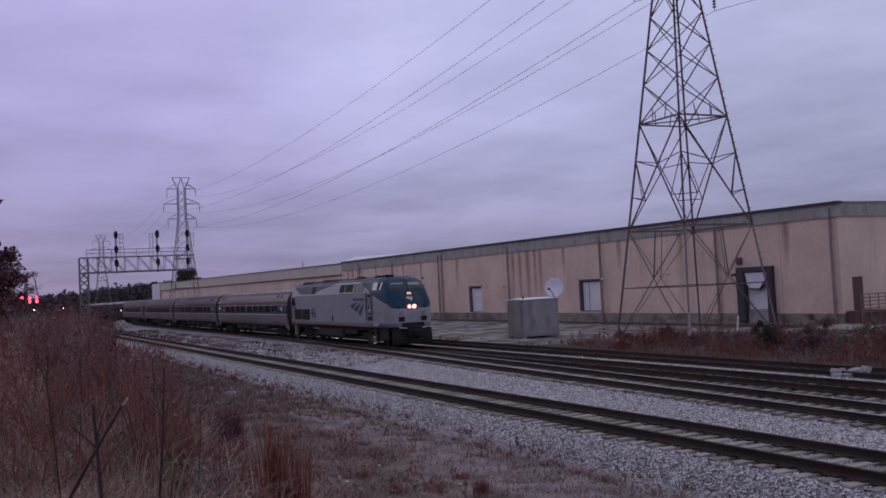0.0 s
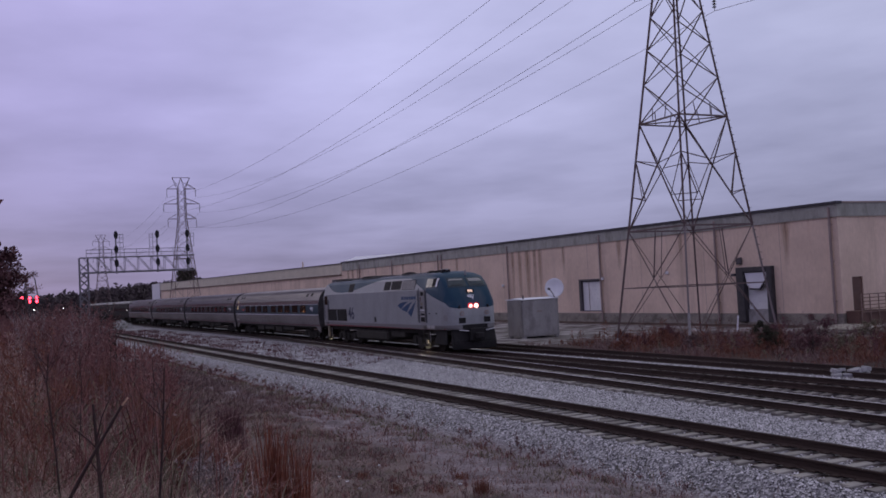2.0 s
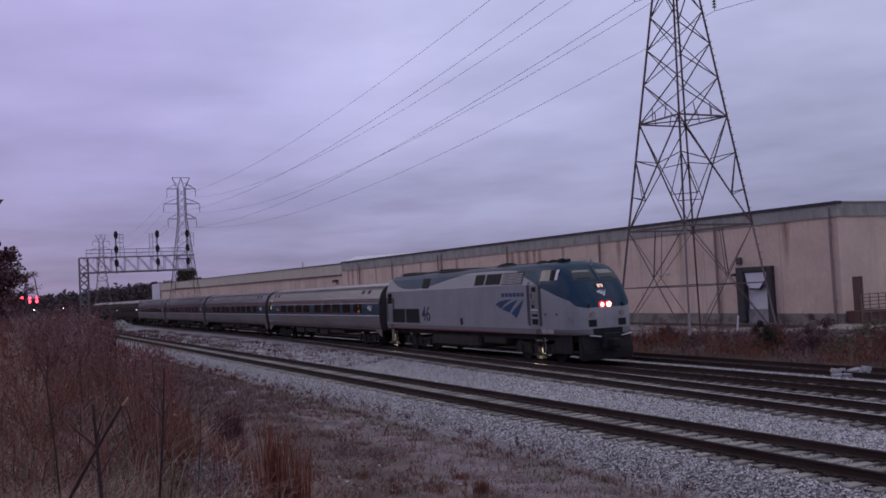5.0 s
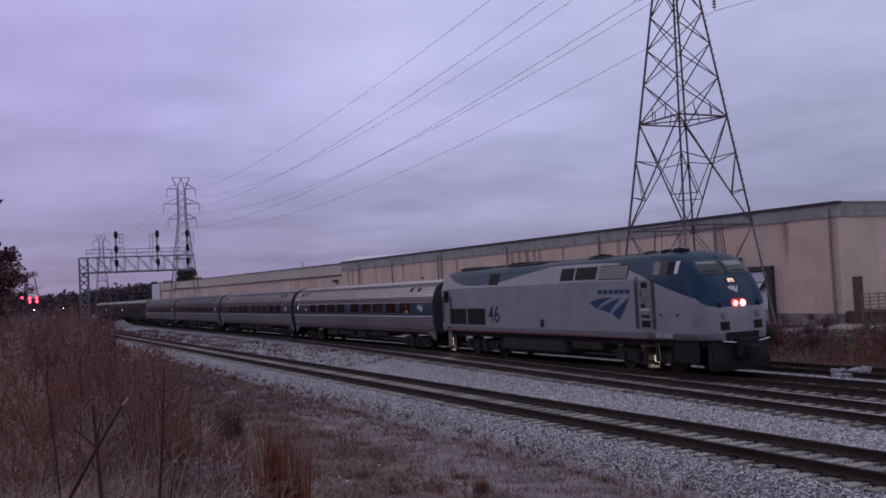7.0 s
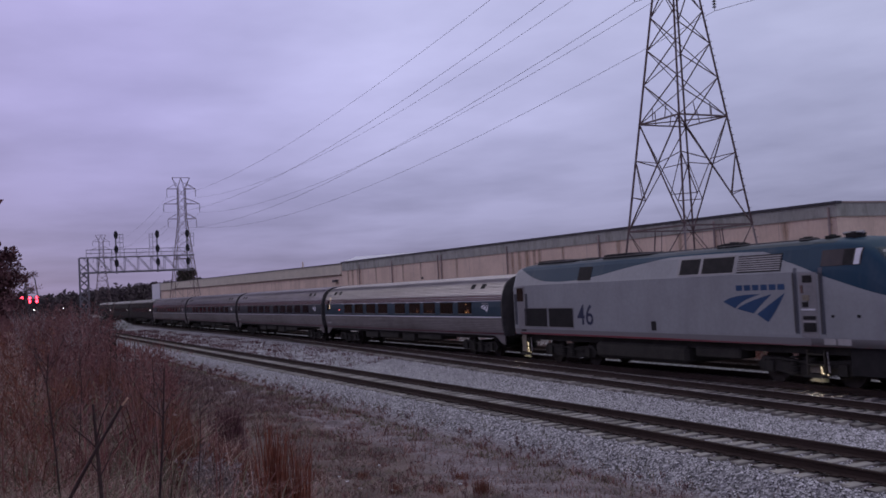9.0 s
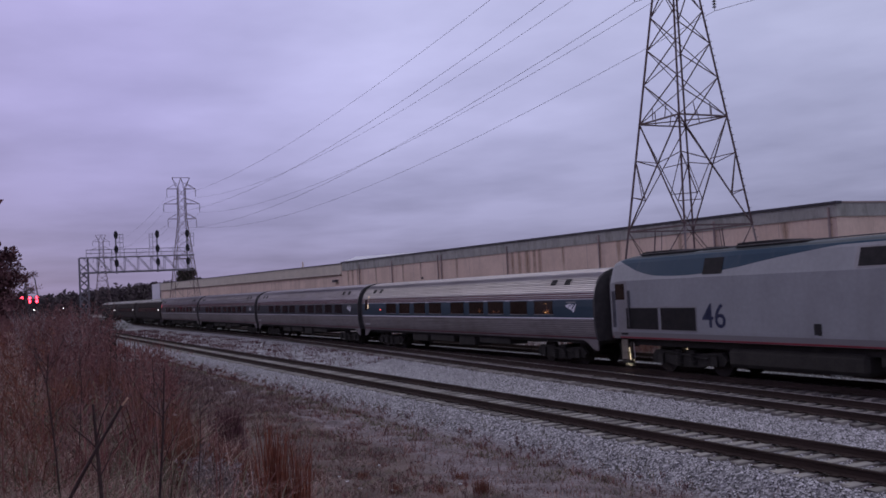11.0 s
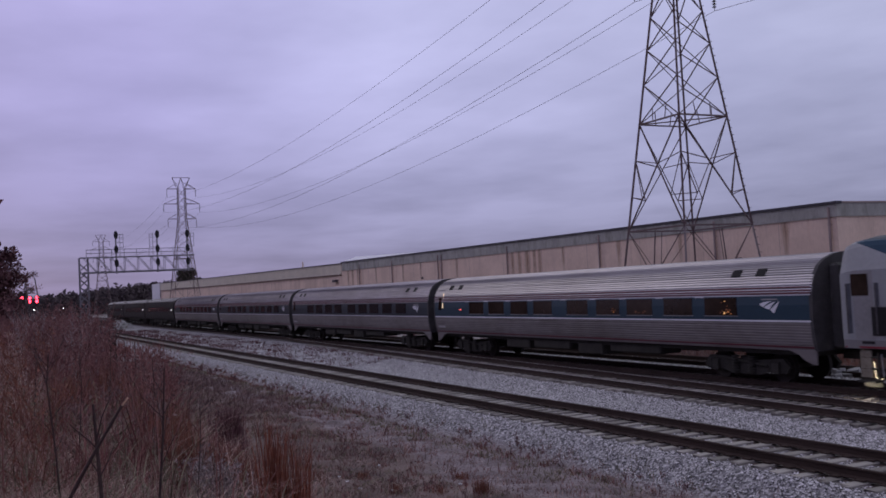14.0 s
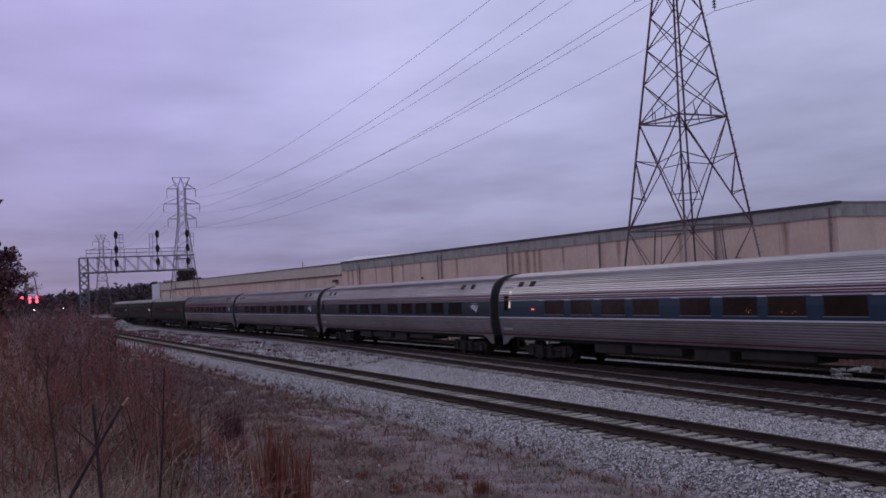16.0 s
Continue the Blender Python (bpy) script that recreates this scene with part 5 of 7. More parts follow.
sedge_clump(-9.41, 2.63, 190, 0.08, 1.38, 31, "upright rust-red sedge clump in front of the dirt")
sedge_clump(-9.26, 2.84, 110, 0.05, 1.30, 32, "upright rust-red sedge clump in front of the dirt")
sedge_clump(-13.4, 7.15, 200, 0.10, 0.55, 33, "small rust-red sedge tuft on the dirt")
sedge_clump(-13.0, 3.1, 420, 0.20, 0.85, 34, "dark tangled sedge clump on the bank")
dark_x, dark_y = np.random.default_rng(66).normal(0, 1, (2, 700))
blades("dead_clump", -25.0 + 0.26 * dark_x, 5.84 + 0.17 * dark_y, np.random.default_rng(67).uniform(0.5, 1.30, 700), 0.011, 0.30, OAK_LEAF, "dark dead clump bent over on the bank", "grass clump", 68)
frost = np.random.default_rng(69)
sprays("frosted_weeds", -10.9 + frost.normal(0, 0.26, 34), 2.36 + frost.normal(0, 0.16, 34), frost.uniform(0.36, 0.62, 34), 14, GREY_WEED, "low grey frosted weeds beside the sedge", "weeds", 70, 0.017, 6, 0.004)
sedge_clump(-17.5, 3.0, 300, 0.25, 0.95, 35, "dark tangled sedge clump on the bank")
for i, (sx, sy, sn, sw, sh) in enumerate(((-12.4, 2.0, 260, 0.16, 0.95), (-13.6, 2.45, 300, 0.18, 1.0), (-15.2, 2.35, 320, 0.2, 1.05), (-11.6, 2.2, 160, 0.12, 0.85), (-18.5, 2.1, 340, 0.26, 1.08), (-21.0, 2.6, 360, 0.3, 1.05), (-16.5, 1.35, 260, 0.2, 1.0))):
    sedge_clump(sx, sy, sn, sw, sh, 140 + i, "upright dull red sedge clump on the slope of the bank")


def dirt_clumps():
    """Weed clumps and scraps that stand singly on the dirt track."""
    rng = np.random.default_rng(91)
    spots = np.repeat(np.array(((-25.0, 8.9, 0.42), (-22.3, 9.0, 0.40), (-26.9, 9.0, 0.30), (-23.8, 8.3, 0.30), (-18.8, 7.1, 0.32), (-18.7, 8.7, 0.34), (-20.9, 9.2, 0.30), (-22.7, 7.1, 0.34), (-19.4, 8.0, 0.30), (-17.2, 8.8, 0.35), (-23.9, 8.8, 0.30))), 11, 0)
    px, py = spots[:, 0] + rng.normal(0, 0.26, len(spots)), spots[:, 1] + rng.normal(0, 0.2, len(spots))
    tall = rng.uniform(0.3, 0.9, len(spots)) * spots[:, 2]
    for k, mat, label in ((0, DULL_GRASS, "loose dull dead weeds on the dirt track"), (1, DRY_GRASS, "loose reddish dead weeds on the dirt track"), (2, OAK_LEAF, "loose dark dead weeds on the dirt track")):
        sprays("track_side_weeds", px[k::3], py[k::3], tall[k::3], 9, mat, label, "weeds", 300 + k, 0.013, 2, 0.004)
    for x, y, h in ((-17.1, 9.1, 0.42), (-17.0, 9.0, 0.36), (-19.0, 9.6, 0.22), (-26.0, 7.9, 0.24), (-20.5, 6.7, 0.30), (-18.3, 7.7, 0.30), (-20.5, 7.8, 0.22), (-17.7, 8.4, 0.26)):
        n = 70
        ob = blades("rust_tuft", x + rng.normal(0, 0.10, n), y + rng.normal(0, 0.08, n), rng.uniform(0.5, 1.0, n) * h, 0.006, 0.18, RED_GRASS, "rust-red grass tuft on the dirt track", "grass clump", int(rng.integers(9999)))
        del ob["kind"]
    for x, y, h in ((-20.7, 7.3, 0.00), (-19.9, 7.2, 0.00), (-21.7, 8.7, 0.00), (-18.5, 7.7, 0.00), (-18.3, 9.2, 0.00), (-19.5, 6.1, 0.00), (-19.1, 7.2, 0.00)):
        scrap = thing("paper_scrap", pose(x, y, float(ground_z(x, y)) + 0.02, 8, 12, float(rng.uniform(0, 180))), "small pale crumpled scrap lying on the dirt", "litter", "scraps on the dirt")
        bm = bmesh.new()
        bmesh.ops.create_icosphere(bm, subdivisions=2, radius=0.05)
        for v in bm.verts:
            v.co *= float(rng.uniform(0.6, 1.15))
            v.co.z *= 0.5
        part("scrap", bm, STRIPE_WHITE, scrap)


dirt_clumps()


def stem(name, pts, r0, r1, mat, label, twigs=0, seed=0, tip=None):
    """A bare stem along points, tapering, with a few side twigs."""
    t = thing(name, pose(*pts[0]), label, "dead sapling" if twigs else "dead stick")
    o = Vector(pts[0])
    P = [Vector(p) - o for p in pts]
    bm = bmesh.new()
    for i, (a, b) in enumerate(zip(P, P[1:])):
        k0, k1 = i / (len(P) - 1), (i + 1) / (len(P) - 1)
        tube(bm, a, b, r0 + (r1 - r0) * k0, r0 + (r1 - r0) * k1, n=7)
    part("stem", bm, mat, t)
    if tip:
        d = (P[-1] - P[-2]).normalized()
        part("broken_end", tubed((P[-1] - d * 0.01, P[-1] + d * 0.05 + Vector((0, 0.012, 0.004)), r1 * 0.75), n=6), PALE_WOOD, t, "pale broken end")
    rng = random.Random(seed)
    for i in range(twigs):
        k = rng.uniform(0.35, 0.98) * (len(P) - 1)
        j = min(int(k), len(P) - 2)
        a = P[j].lerp(P[j + 1], k - j)
        d = Vector((rng.uniform(-1, 1), rng.uniform(-1, 1), rng.uniform(0.5, 1.6))).normalized()
        l = rng.uniform(0.15, 0.45)
        m = a + d * l * 0.5 + Vector((rng.uniform(-0.03, 0.03), rng.uniform(-0.03, 0.03), 0.02))
        b = bmesh.new()
        tube(b, a, m, r1 * 0.8, r1 * 0.55, n=5)
        tube(b, m, a + d * l + Vector((0, 0, 0.06)), r1 * 0.55, r1 * 0.2, n=5)
        part("twig", b, mat, t)


def gz(x, y):
    return float(ground_z(x, y))


stem("leaning_stick", [(-6.69, 0.14, gz(-6.69, 0.14) - 0.05), (-6.568, 0.383, 1.965), (-6.475, 0.55, 2.30), (-6.405, 0.68, 2.535), (-6.335, 0.80, 2.748)], 0.015, 0.009, TWIG, "dark broken stick with a pale end leaning in the brush", tip=True)
stem("bare_sapling", [(-7.85, 1.25, gz(-7.85, 1.25) - 0.05), (-7.83, 1.25, 1.83), (-7.79, 1.29, 2.38), (-7.75, 1.31, 2.87)], 0.014, 0.005, TWIG, "thin dark bare sapling in dead grass", 9, 4)
stem("bare_sapling", [(-7.5, 0.80, gz(-7.5, 0.8) - 0.05), (-7.5, 0.78, 1.96), (-7.49, 0.76, 2.3), (-7.48, 0.74, 2.66)], 0.020, 0.009, TWIG, "thicker dark bare sapling in dead grass", 5, 5)
stem("bare_sapling", [(-8.9, 0.62, gz(-8.9, 0.6) - 0.05), (-8.8, 0.56, 2.1), (-8.75, 0.50, 2.75), (-8.7, 0.52, 3.0)], 0.010, 0.004, TWIG, "thin dark bare sapling in dead grass", 12, 6)
for i, (bx, by, hh) in enumerate(((-11, 0.9, 1.5), (-12.5, 1.9, 1.35), (-14, 0.6, 1.65), (-10.2, 2.0, 1.1), (-16, 1.8, 1.7), (-19, 2.6, 1.6), (-22, 1.9, 1.9), (-15, -0.6, 1.5), (-25, 3.2, 1.9), (-12.2, 0.1, 1.4))):
    z = gz(bx, by)
    stem("bare_sapling", [(bx, by, z - 0.05), (bx + 0.03, by + 0.04, z + hh * 0.4), (bx - 0.02, by + 0.08, z + hh * 0.75), (bx + 0.05, by + 0.06, z + hh)], 0.007, 0.0025, TWIG, "thin reddish bare sapling standing over the brush", 10, 20 + i)


def leaf_cards(rng, centres, radii, per, size):
    """Small tilted leaf clumps spread through the given balls of space."""
    n = len(centres) * per
    d = rng.normal(0, 1, (n, 3))
    d /= np.linalg.norm(d, axis=1)[:, None]
    r = rng.random(n) ** 0.45
    c = np.repeat(np.array(centres), per, 0) + d * (np.repeat(np.array(radii), per) * r)[:, None]
    u = rng.normal(0, 1, (n, 3))
    u /= np.linalg.norm(u, axis=1)[:, None]
    v = np.cross(u, rng.normal(0, 1, (n, 3)))
    v /= np.linalg.norm(v, axis=1)[:, None]
    s = rng.uniform(0.5, 1.2, (n, 1)) * size
    q = np.stack([c - u * s, c + v * s * 0.6, c + u * s * 1.1, c - v * s * 0.5], 1)
    return q.reshape(-1, 3).tolist(), [(4 * i, 4 * i + 1, 4 * i + 2, 4 * i + 3) for i in range(n)]


def tree(name, x, y, height, spread, leaf, label, seed, bare=0.0, per=60, size=0.25, low=0.25, z=None, lean=0.0):
    rng = random.Random(seed)
    nr = np.random.default_rng(seed)
    z = gz(x, y) if z is None else z
    t = thing(name, pose(x, y, z - 0.1), label, "tree")
    trunk = bmesh.new()
    p, pts = Vector((0, 0, 0)), []
    for i in range(6):
        q = Vector((lean * (i + 1) / 6 + rng.uniform(-0.03, 0.03) * height * 0.3, rng.uniform(-0.03, 0.03) * height * 0.3, height * 0.92 * (i + 1) / 6))
        tube(trunk, p, q, 0.028 * height * (1 - i / 6.5), 0.028 * height * (1 - (i + 1) / 6.5), n=8)
        pts.append((p, q))
        p = q
    part("trunk", trunk, BARK, t)
    centres, radii = [], []
    for i in range(22):
        k = rng.uniform(low, 0.98)
        a = pts[min(5, int(k * 6))][0].lerp(pts[min(5, int(k * 6))][1], k * 6 % 1)
        c = rng.uniform(0, 6.28)
        reach = spread * (1.05 - 0.65 * k) * rng.uniform(0.55, 1.15)
        b = a + Vector((math.cos(c) * reach, math.sin(c) * reach, reach * rng.uniform(0.2, 0.8)))
        lb = bmesh.new()
        m = a.lerp(b, 0.5) + Vector((0, 0, 0.08 * reach))
        tube(lb, a, m, 0.008 * height, 0.005 * height, n=6)
        tube(lb, m, b, 0.005 * height, 0.0015 * height, n=5)
        for j in range(5):
            s = m.lerp(b, rng.random())
            e = s + Vector((rng.uniform(-1, 1), rng.uniform(-1, 1), rng.uniform(0, 1))) * reach * 0.4
            tube(lb, s, e, 0.0025 * height, 0.001 * height, n=4)
        part("limb", lb, BARK, t)
        centres += [tuple(b), tuple(m.lerp(b, 0.6))]
        radii += [reach * 0.42, reach * 0.36]
    if bare < 1:
        v, f = leaf_cards(nr, centres, radii, per, size)
        part_ob = mesh_part("crown", from_arrays("crown", v, f), leaf, t)
        part_ob["kind"] = "stuff"
    return t


tree("oak_tree", -84.5, 0.3, 8.4, 3.5, OAK_LEAF, "dark reddish oak holding dead leaves beside the line", 41, per=300, size=0.17, low=0.02)
tree("oak_tree", -80.0, -2.0, 9.8, 3.4, OAK_LEAF, "dark reddish oak holding dead leaves beside the line", 42, per=230, size=0.26, low=0.02)
tree("pine_tree", -92.0, -0.4, 9.8, 2.3, CEDAR, "dark pine among oaks beside the line", 43, per=70, size=0.25, low=0.35)
tree("oak_tree", -104.0, -1.0, 7.5, 3.0, OAK_LEAF, "dark reddish oak holding dead leaves beside the line", 44, per=80, size=0.28, low=0.1)
tree("bare_tree", -164.0, 6.6, 10.4, 3.3, SCRUB, "thin tree holding a few dead leaves beyond the scrub", 45, bare=0.5, per=26, size=0.13, low=0.5)
tree("pine_tree", -412.0, 80.2, 16.8, 6.6, CEDAR, "dark pine standing behind the far warehouse roof", 46, per=260, size=0.42, low=0.62)
tree("pine_tree", -414.0, 82.6, 16.4, 6.0, CEDAR, "dark pine standing behind the far warehouse roof", 50, per=240, size=0.42, low=0.6)
tree("cedar_bush", -34.6, 34.6, 1.45, 0.75, CEDAR, "dark cedar bush in red weeds", 47, per=160, size=0.032, low=0.02)
for i, (bx, by, bh, lf) in enumerate(((-45.8, 34.2, 0.9, RED_GRASS), (-43.5, 35.5, 0.9, RED_GRASS), (-38.6, 33.4, 0.8, DULL_GRASS), (-36.2, 37.0, 1.1, OAK_LEAF), (-32.6, 35.2, 1.3, DULL_GRASS), (-31.0, 33.8, 1.2, OAK_LEAF),
                                      (-28.4, 35.5, 1.0, OAK_LEAF), (-27.0, 34.0, 1.2, RED_GRASS), (-25.4, 36.0, 1.0, DULL_GRASS), (-22.6, 34.6, 0.9, OAK_LEAF), (-21.0, 36.0, 1.0, DULL_GRASS))):
    tree("weed_bush", bx, by, bh, bh * 0.75, lf, "dead leafy bush in the weeds behind the tracks", 80 + i, per=60, size=0.032, low=0.05)
spots = random.Random(77)
for i in range(18):
    bx, by, bh = spots.uniform(-47, -20), spots.uniform(30.6, 38.5), spots.uniform(0.45, 1.0)
    tree("weed_bush", bx, by, bh, bh * 0.9, (RED_GRASS, DULL_GRASS, OAK_LEAF, GREEN_WEED)[i % 4], "low dead leafy weeds behind the tracks", 120 + i, per=56, size=0.032, low=0.02)
for i in range(14):
    bx, by, bh = spots.uniform(-35, -19), spots.uniform(38.0, 43.8), spots.uniform(0.8, 1.5)
    tree("weed_bush", bx, by, bh, bh * 0.7, (DULL_GRASS, OAK_LEAF, GREEN_WEED)[i % 3], "tangled dead bush before the warehouse corner", 150 + i, per=64, size=0.038, low=0.02)
for i, (bx, by, bh) in enumerate(((-46.0, 5.0, 3.3), (-41.0, 3.9, 2.7), (-53.0, 6.5, 3.5), (-37.0, 2.3, 2.1), (-50.0, 4.4, 2.9), (-33.0, 3.4, 2.2))):
    tree("bare_shrub", bx, by, bh, bh * 0.32, OAK_LEAF, "tall thin shrub nearly bare of leaves on the bank", 100 + i, per=7, size=0.04, low=0.05)
tree("weed_bush", -24.5, 36.0, 1.4, 1.0, OAK_LEAF, "dark leafless bush in red weeds", 49, per=110, size=0.035, low=0.05)


def build_woods():
    """Far woods: hundreds of crowns of uneven height, in one mass."""
    rng = np.random.default_rng(51)
    cs, rs = [], []
    for i in range(420):
        x = rng.uniform(-620, -395)
        k = rng.uniform(-0.08, 0.183)
        y = -x * k
        top = 3.4 + (5.2 + 44 * max(0.0, k - 0.056) + rng.uniform(-1.3, 0.5)) * (-x / 420) - 2.2
        for k in range(4):
            cs.append((x + rng.normal(0, 1.5), y + rng.normal(0, 2.0), top * (0.18 + 0.22 * k)))
            rs.append(rng.uniform(2.2, 3.8))
    v, f = leaf_cards(rng, cs, rs, 38, 0.9)
    tagged(mesh_part("far_woods", from_arrays("far_woods", v, f), FAR_LEAF), "dark leafless woods along the horizon", "woods", kind="stuff")
    cs, rs = [], []
    for i in range(700):
        a = rng.uniform(0, 2 * math.pi)
        d = rng.uniform(650, 900)
        x, y = math.cos(a) * d, math.sin(a) * d
        for k in range(3):
            cs.append((x + rng.normal(0, 5), y + rng.normal(0, 5), 3.0 + 4.0 * k))
            rs.append(rng.uniform(5, 8))
    v, f = leaf_cards(rng, cs, rs, 12, 2.6)
    tagged(mesh_part("horizon_woods", from_arrays("horizon_woods", v, f), FAR_LEAF), "distant dark woods round the yard", "woods", kind="stuff")


build_woods()

# ---------------------------------------------------------------- level crossing and small things


def build_crossing():
    def lamp(t, x, y, z):
        d = part("lamp_plate", tubed(((x - 0.06, y, z), (x, y, z), 0.38), n=16), SIGNAL_BLACK, t)
        part("red_lamp", tubed(((x, y, z), (x + 0.05, y, z), 0.33), n=14), LAMP_CROSSING, d, "lit red crossing lamp")

    g = thing("crossing_signal", pose(-218.5, 6.6, gz(-218.5, 6.6)), "cantilevered level crossing signal with red lamps lit", "crossing signal", "crossing signals")
    base = gz(-218.5, 6.6)
    part("mast", tubed(((0, 0, -0.2), (0, 0, 7.0), 0.16), n=10), GALV, g)
    part("cantilever_arm", tubed(((0, 0, 6.6), (0, 5.0, 6.8), 0.09), ((0, 0, 6.0), (0, 5.0, 6.5), 0.06), n=8), GALV, g)
    for y, z in ((1.55, 5.72), (3.05, 5.64), (4.55, 5.68), (3.03, 4.85), (4.5, 4.9)):
        lamp(g, 0.3, y, z - base)
    for y0, z0, y1, z1 in ((9.75, 1.5, 8.9, 10.8), (11.95, 1.5, 10.75, 10.6)):
        a = thing("crossing_gate", pose(-217.6, y0, gz(-217, y0)), "raised crossing gate arm beside the signal", "crossing gate", "crossing gates")
        part("gate_post", tubed(((0, 0, -0.2), (0, 0, 2.2), 0.12)), GALV, a)
        part("gate_arm", tubed(((0, 0, z0), (0, y1 - y0, z1), 0.13), n=6), TRIM, a)


def build_car(x, y, turn, paint):
    c = thing("parked_car", pose(x, y, gz(x, y), 0, 0, turn), "car waiting at the crossing with lit headlamps", "car", "cars at the crossing")
    bm = bmesh.new()
    prism(bm, [(-2.2, 0.35), (2.2, 0.35), (2.25, 0.75), (1.9, 0.95), (0.9, 1.02), (0.35, 1.45), (-1.2, 1.48), (-1.8, 1.05), (-2.25, 0.98)], -0.85, 0.85, "y")
    bmesh.ops.bevel(bm, geom=bm.edges[:], offset=0.08, segments=2, affect="EDGES")
    part("body", bm, paint, c)
    for s in (-1, 1):
        part("headlamp", tubed(((2.15, s * 0.6, 0.72), (2.30, s * 0.6, 0.72), 0.14), n=12), LAMP_CAR, c, "lit headlamp")
        for dx in (-1.35, 1.35):
            part("wheel", tubed(((dx, s * 0.72, 0.32), (dx, s * 0.9, 0.32), 0.32), n=14), RUBBER, c)


build_crossing()
# Posts are made up; each lamp stands in for a distant car's headlamps.
for x, y, z in ((-200.0, 9.57, 3.1), (-200.0, 14.9, 3.14)):
    y_lamp = thing("yard_lamp", pose(x, y, gz(x, y)), "small white lamp on an added post, standing in for car headlamps beyond the scrub", "lamp", "yard lamps")
    part("post", tubed(((0, 0, -0.2), (0, 0, z - gz(x, y)), 0.04)), GALV, y_lamp)
    part("lamp", tubed(((0.02, 0, z - gz(x, y)), (0.16, 0, z - gz(x, y)), 0.11), n=10), LAMP_CAR, y_lamp, "lit white lamp")
build_car(-232.0, 10.9, 0, SILVER)
build_car(-238.0, 16.0, 8, TRIM)


def build_small():
    rng = random.Random(61)
    p = thing("rubble_pile", pose(-21.95, 25.65, gz(-21.95, 25.65)), "pile of pale broken concrete beside the rails", "rubble")
    for i in range(15):
        bm = bmesh.new()
        w, d, h = rng.uniform(0.14, 0.3), rng.uniform(0.14, 0.34), rng.uniform(0.05, 0.10)
        n = 6
        prism(bm, [(w * rng.uniform(0.7, 1.1) * math.cos(k * 6.283 / n), d * rng.uniform(0.7, 1.1) * math.sin(k * 6.283 / n)) for k in range(n)], -h, h, "z")
        bmesh.ops.bevel(bm, geom=bm.edges[:], offset=0.018, segments=1, affect="EDGES")
        ob = part("broken_slab", bm, PALE_STONE, p)
        ob.matrix_basis = pose(rng.gauss(0, 0.15), -0.6 + 1.2 * (i % 8) / 7 + rng.uniform(-0.08, 0.08), rng.uniform(0.14, 0.24) if i > 7 else 0.06, rng.uniform(-14, 14), rng.uniform(-14, 14), rng.uniform(0, 180))
    s = thing("marker_stake", pose(-47.2, 44.7, gz(-47.2, 44.7)), "short white marker stake leaning in the weeds", "marker stake")
    part("stake", boxed(((-0.04, -0.04, -0.1), (0.04, 0.04, 1.0)), bevel=0.012), STRIPE_WHITE, s).matrix_basis = pose(0, 0, 0, 0, 8, 0)


build_small()
stones("pale_rubble_heap", 110, lambda r, n: (-150 + r.normal(0, 2.2, n), 19.25 + r.normal(0, 0.55, n)), (0.12, 0.34), PALE_STONE, "heap of pale rubble by the far rails", 62, lambda x, y: ground_z(x, y) + 0.1 + np.random.default_rng(64).uniform(0, 1, len(x)) * 1.15 * np.exp(-((y - 19.25) / 0.9) ** 2))


def build_unseen_trees():
    """Unseen dead-leaved trees along the bank behind the camera, added to darken coach reflections."""
    rng = np.random.default_rng(71)
    cs, rs = [], []
    for i in range(95):
        x, y = rng.uniform(-75, 75), rng.uniform(-30, -14)
        top = rng.uniform(8.5, 12.5)
        for k in range(6):
            cs.append((x + rng.normal(0, 1.2), y + rng.normal(0, 1.2), 1.2 + top * (0.08 + 0.16 * k)))
            rs.append(rng.uniform(1.6, 2.6))
    v, f = leaf_cards(rng, cs, rs, 24, 0.8)
    tagged(mesh_part("bank_trees", from_arrays("bank_trees", v, f), OAK_LEAF), "unseen row of dark oaks added along the bank for reflections", "trees", kind="stuff")


    # Second unseen row down the line, there for the far coaches to reflect.
    cs, rs = [], []
    for i in range(260):
        x = rng.uniform(-560, -95)
        y = rng.uniform(-30, -1.5) - 14 * (x < -330)
        top = rng.uniform(11, 16)
        for k in range(5):
            cs.append((x + rng.normal(0, 1.5), y + rng.normal(0, 1.5), 1.2 + top * (0.08 + 0.19 * k)))
            rs.append(rng.uniform(2.2, 3.4))
    v, f = leaf_cards(rng, cs, rs, 34, 0.95)
    tagged(mesh_part("lineside_trees", from_arrays("lineside_trees", v, f), OAK_LEAF), "unseen dark trees added beside the line for reflections", "trees", kind="stuff")


build_unseen_trees()
# ---------------------------------------------------------------- the train
from mathutils.bvhtree import BVHTree

LOCO_S = -59.0
LOCO_AT = -60.9
COACH_S = [-84.5 - 26.0 * i for i in range(7)]


def run(t):
    """Metres covered after t seconds: the train is braking gently."""
    return 4.010 * t - 0.0180 * t * t


def on_line(x):
    """The pose of a vehicle whose middle is at x on the main line."""
    return pose(x, T3 + float(skew(x)), 0, 0, 0, math.degrees(math.atan(-0.011)))


MOVERS, WHEELSETS = [], []


class Skin:
    """Finds the surface of a body, so that fittings lie on it."""

    def __init__(self, bm):
        bmesh.ops.recalc_face_normals(bm, faces=bm.faces[:])
        self.tree = BVHTree.FromBMesh(bm)

    def side(self, x, z, s, lift):
        p, n, _, _ = self.tree.ray_cast(Vector((x, s * 4, z)), Vector((0, -s, 0)))
        return p + n * lift

    def front(self, y, z, lift):
        p, n, _, _ = self.tree.ray_cast(Vector((16, y, z)), Vector((-1, 0, 0)))
        return p + n * lift


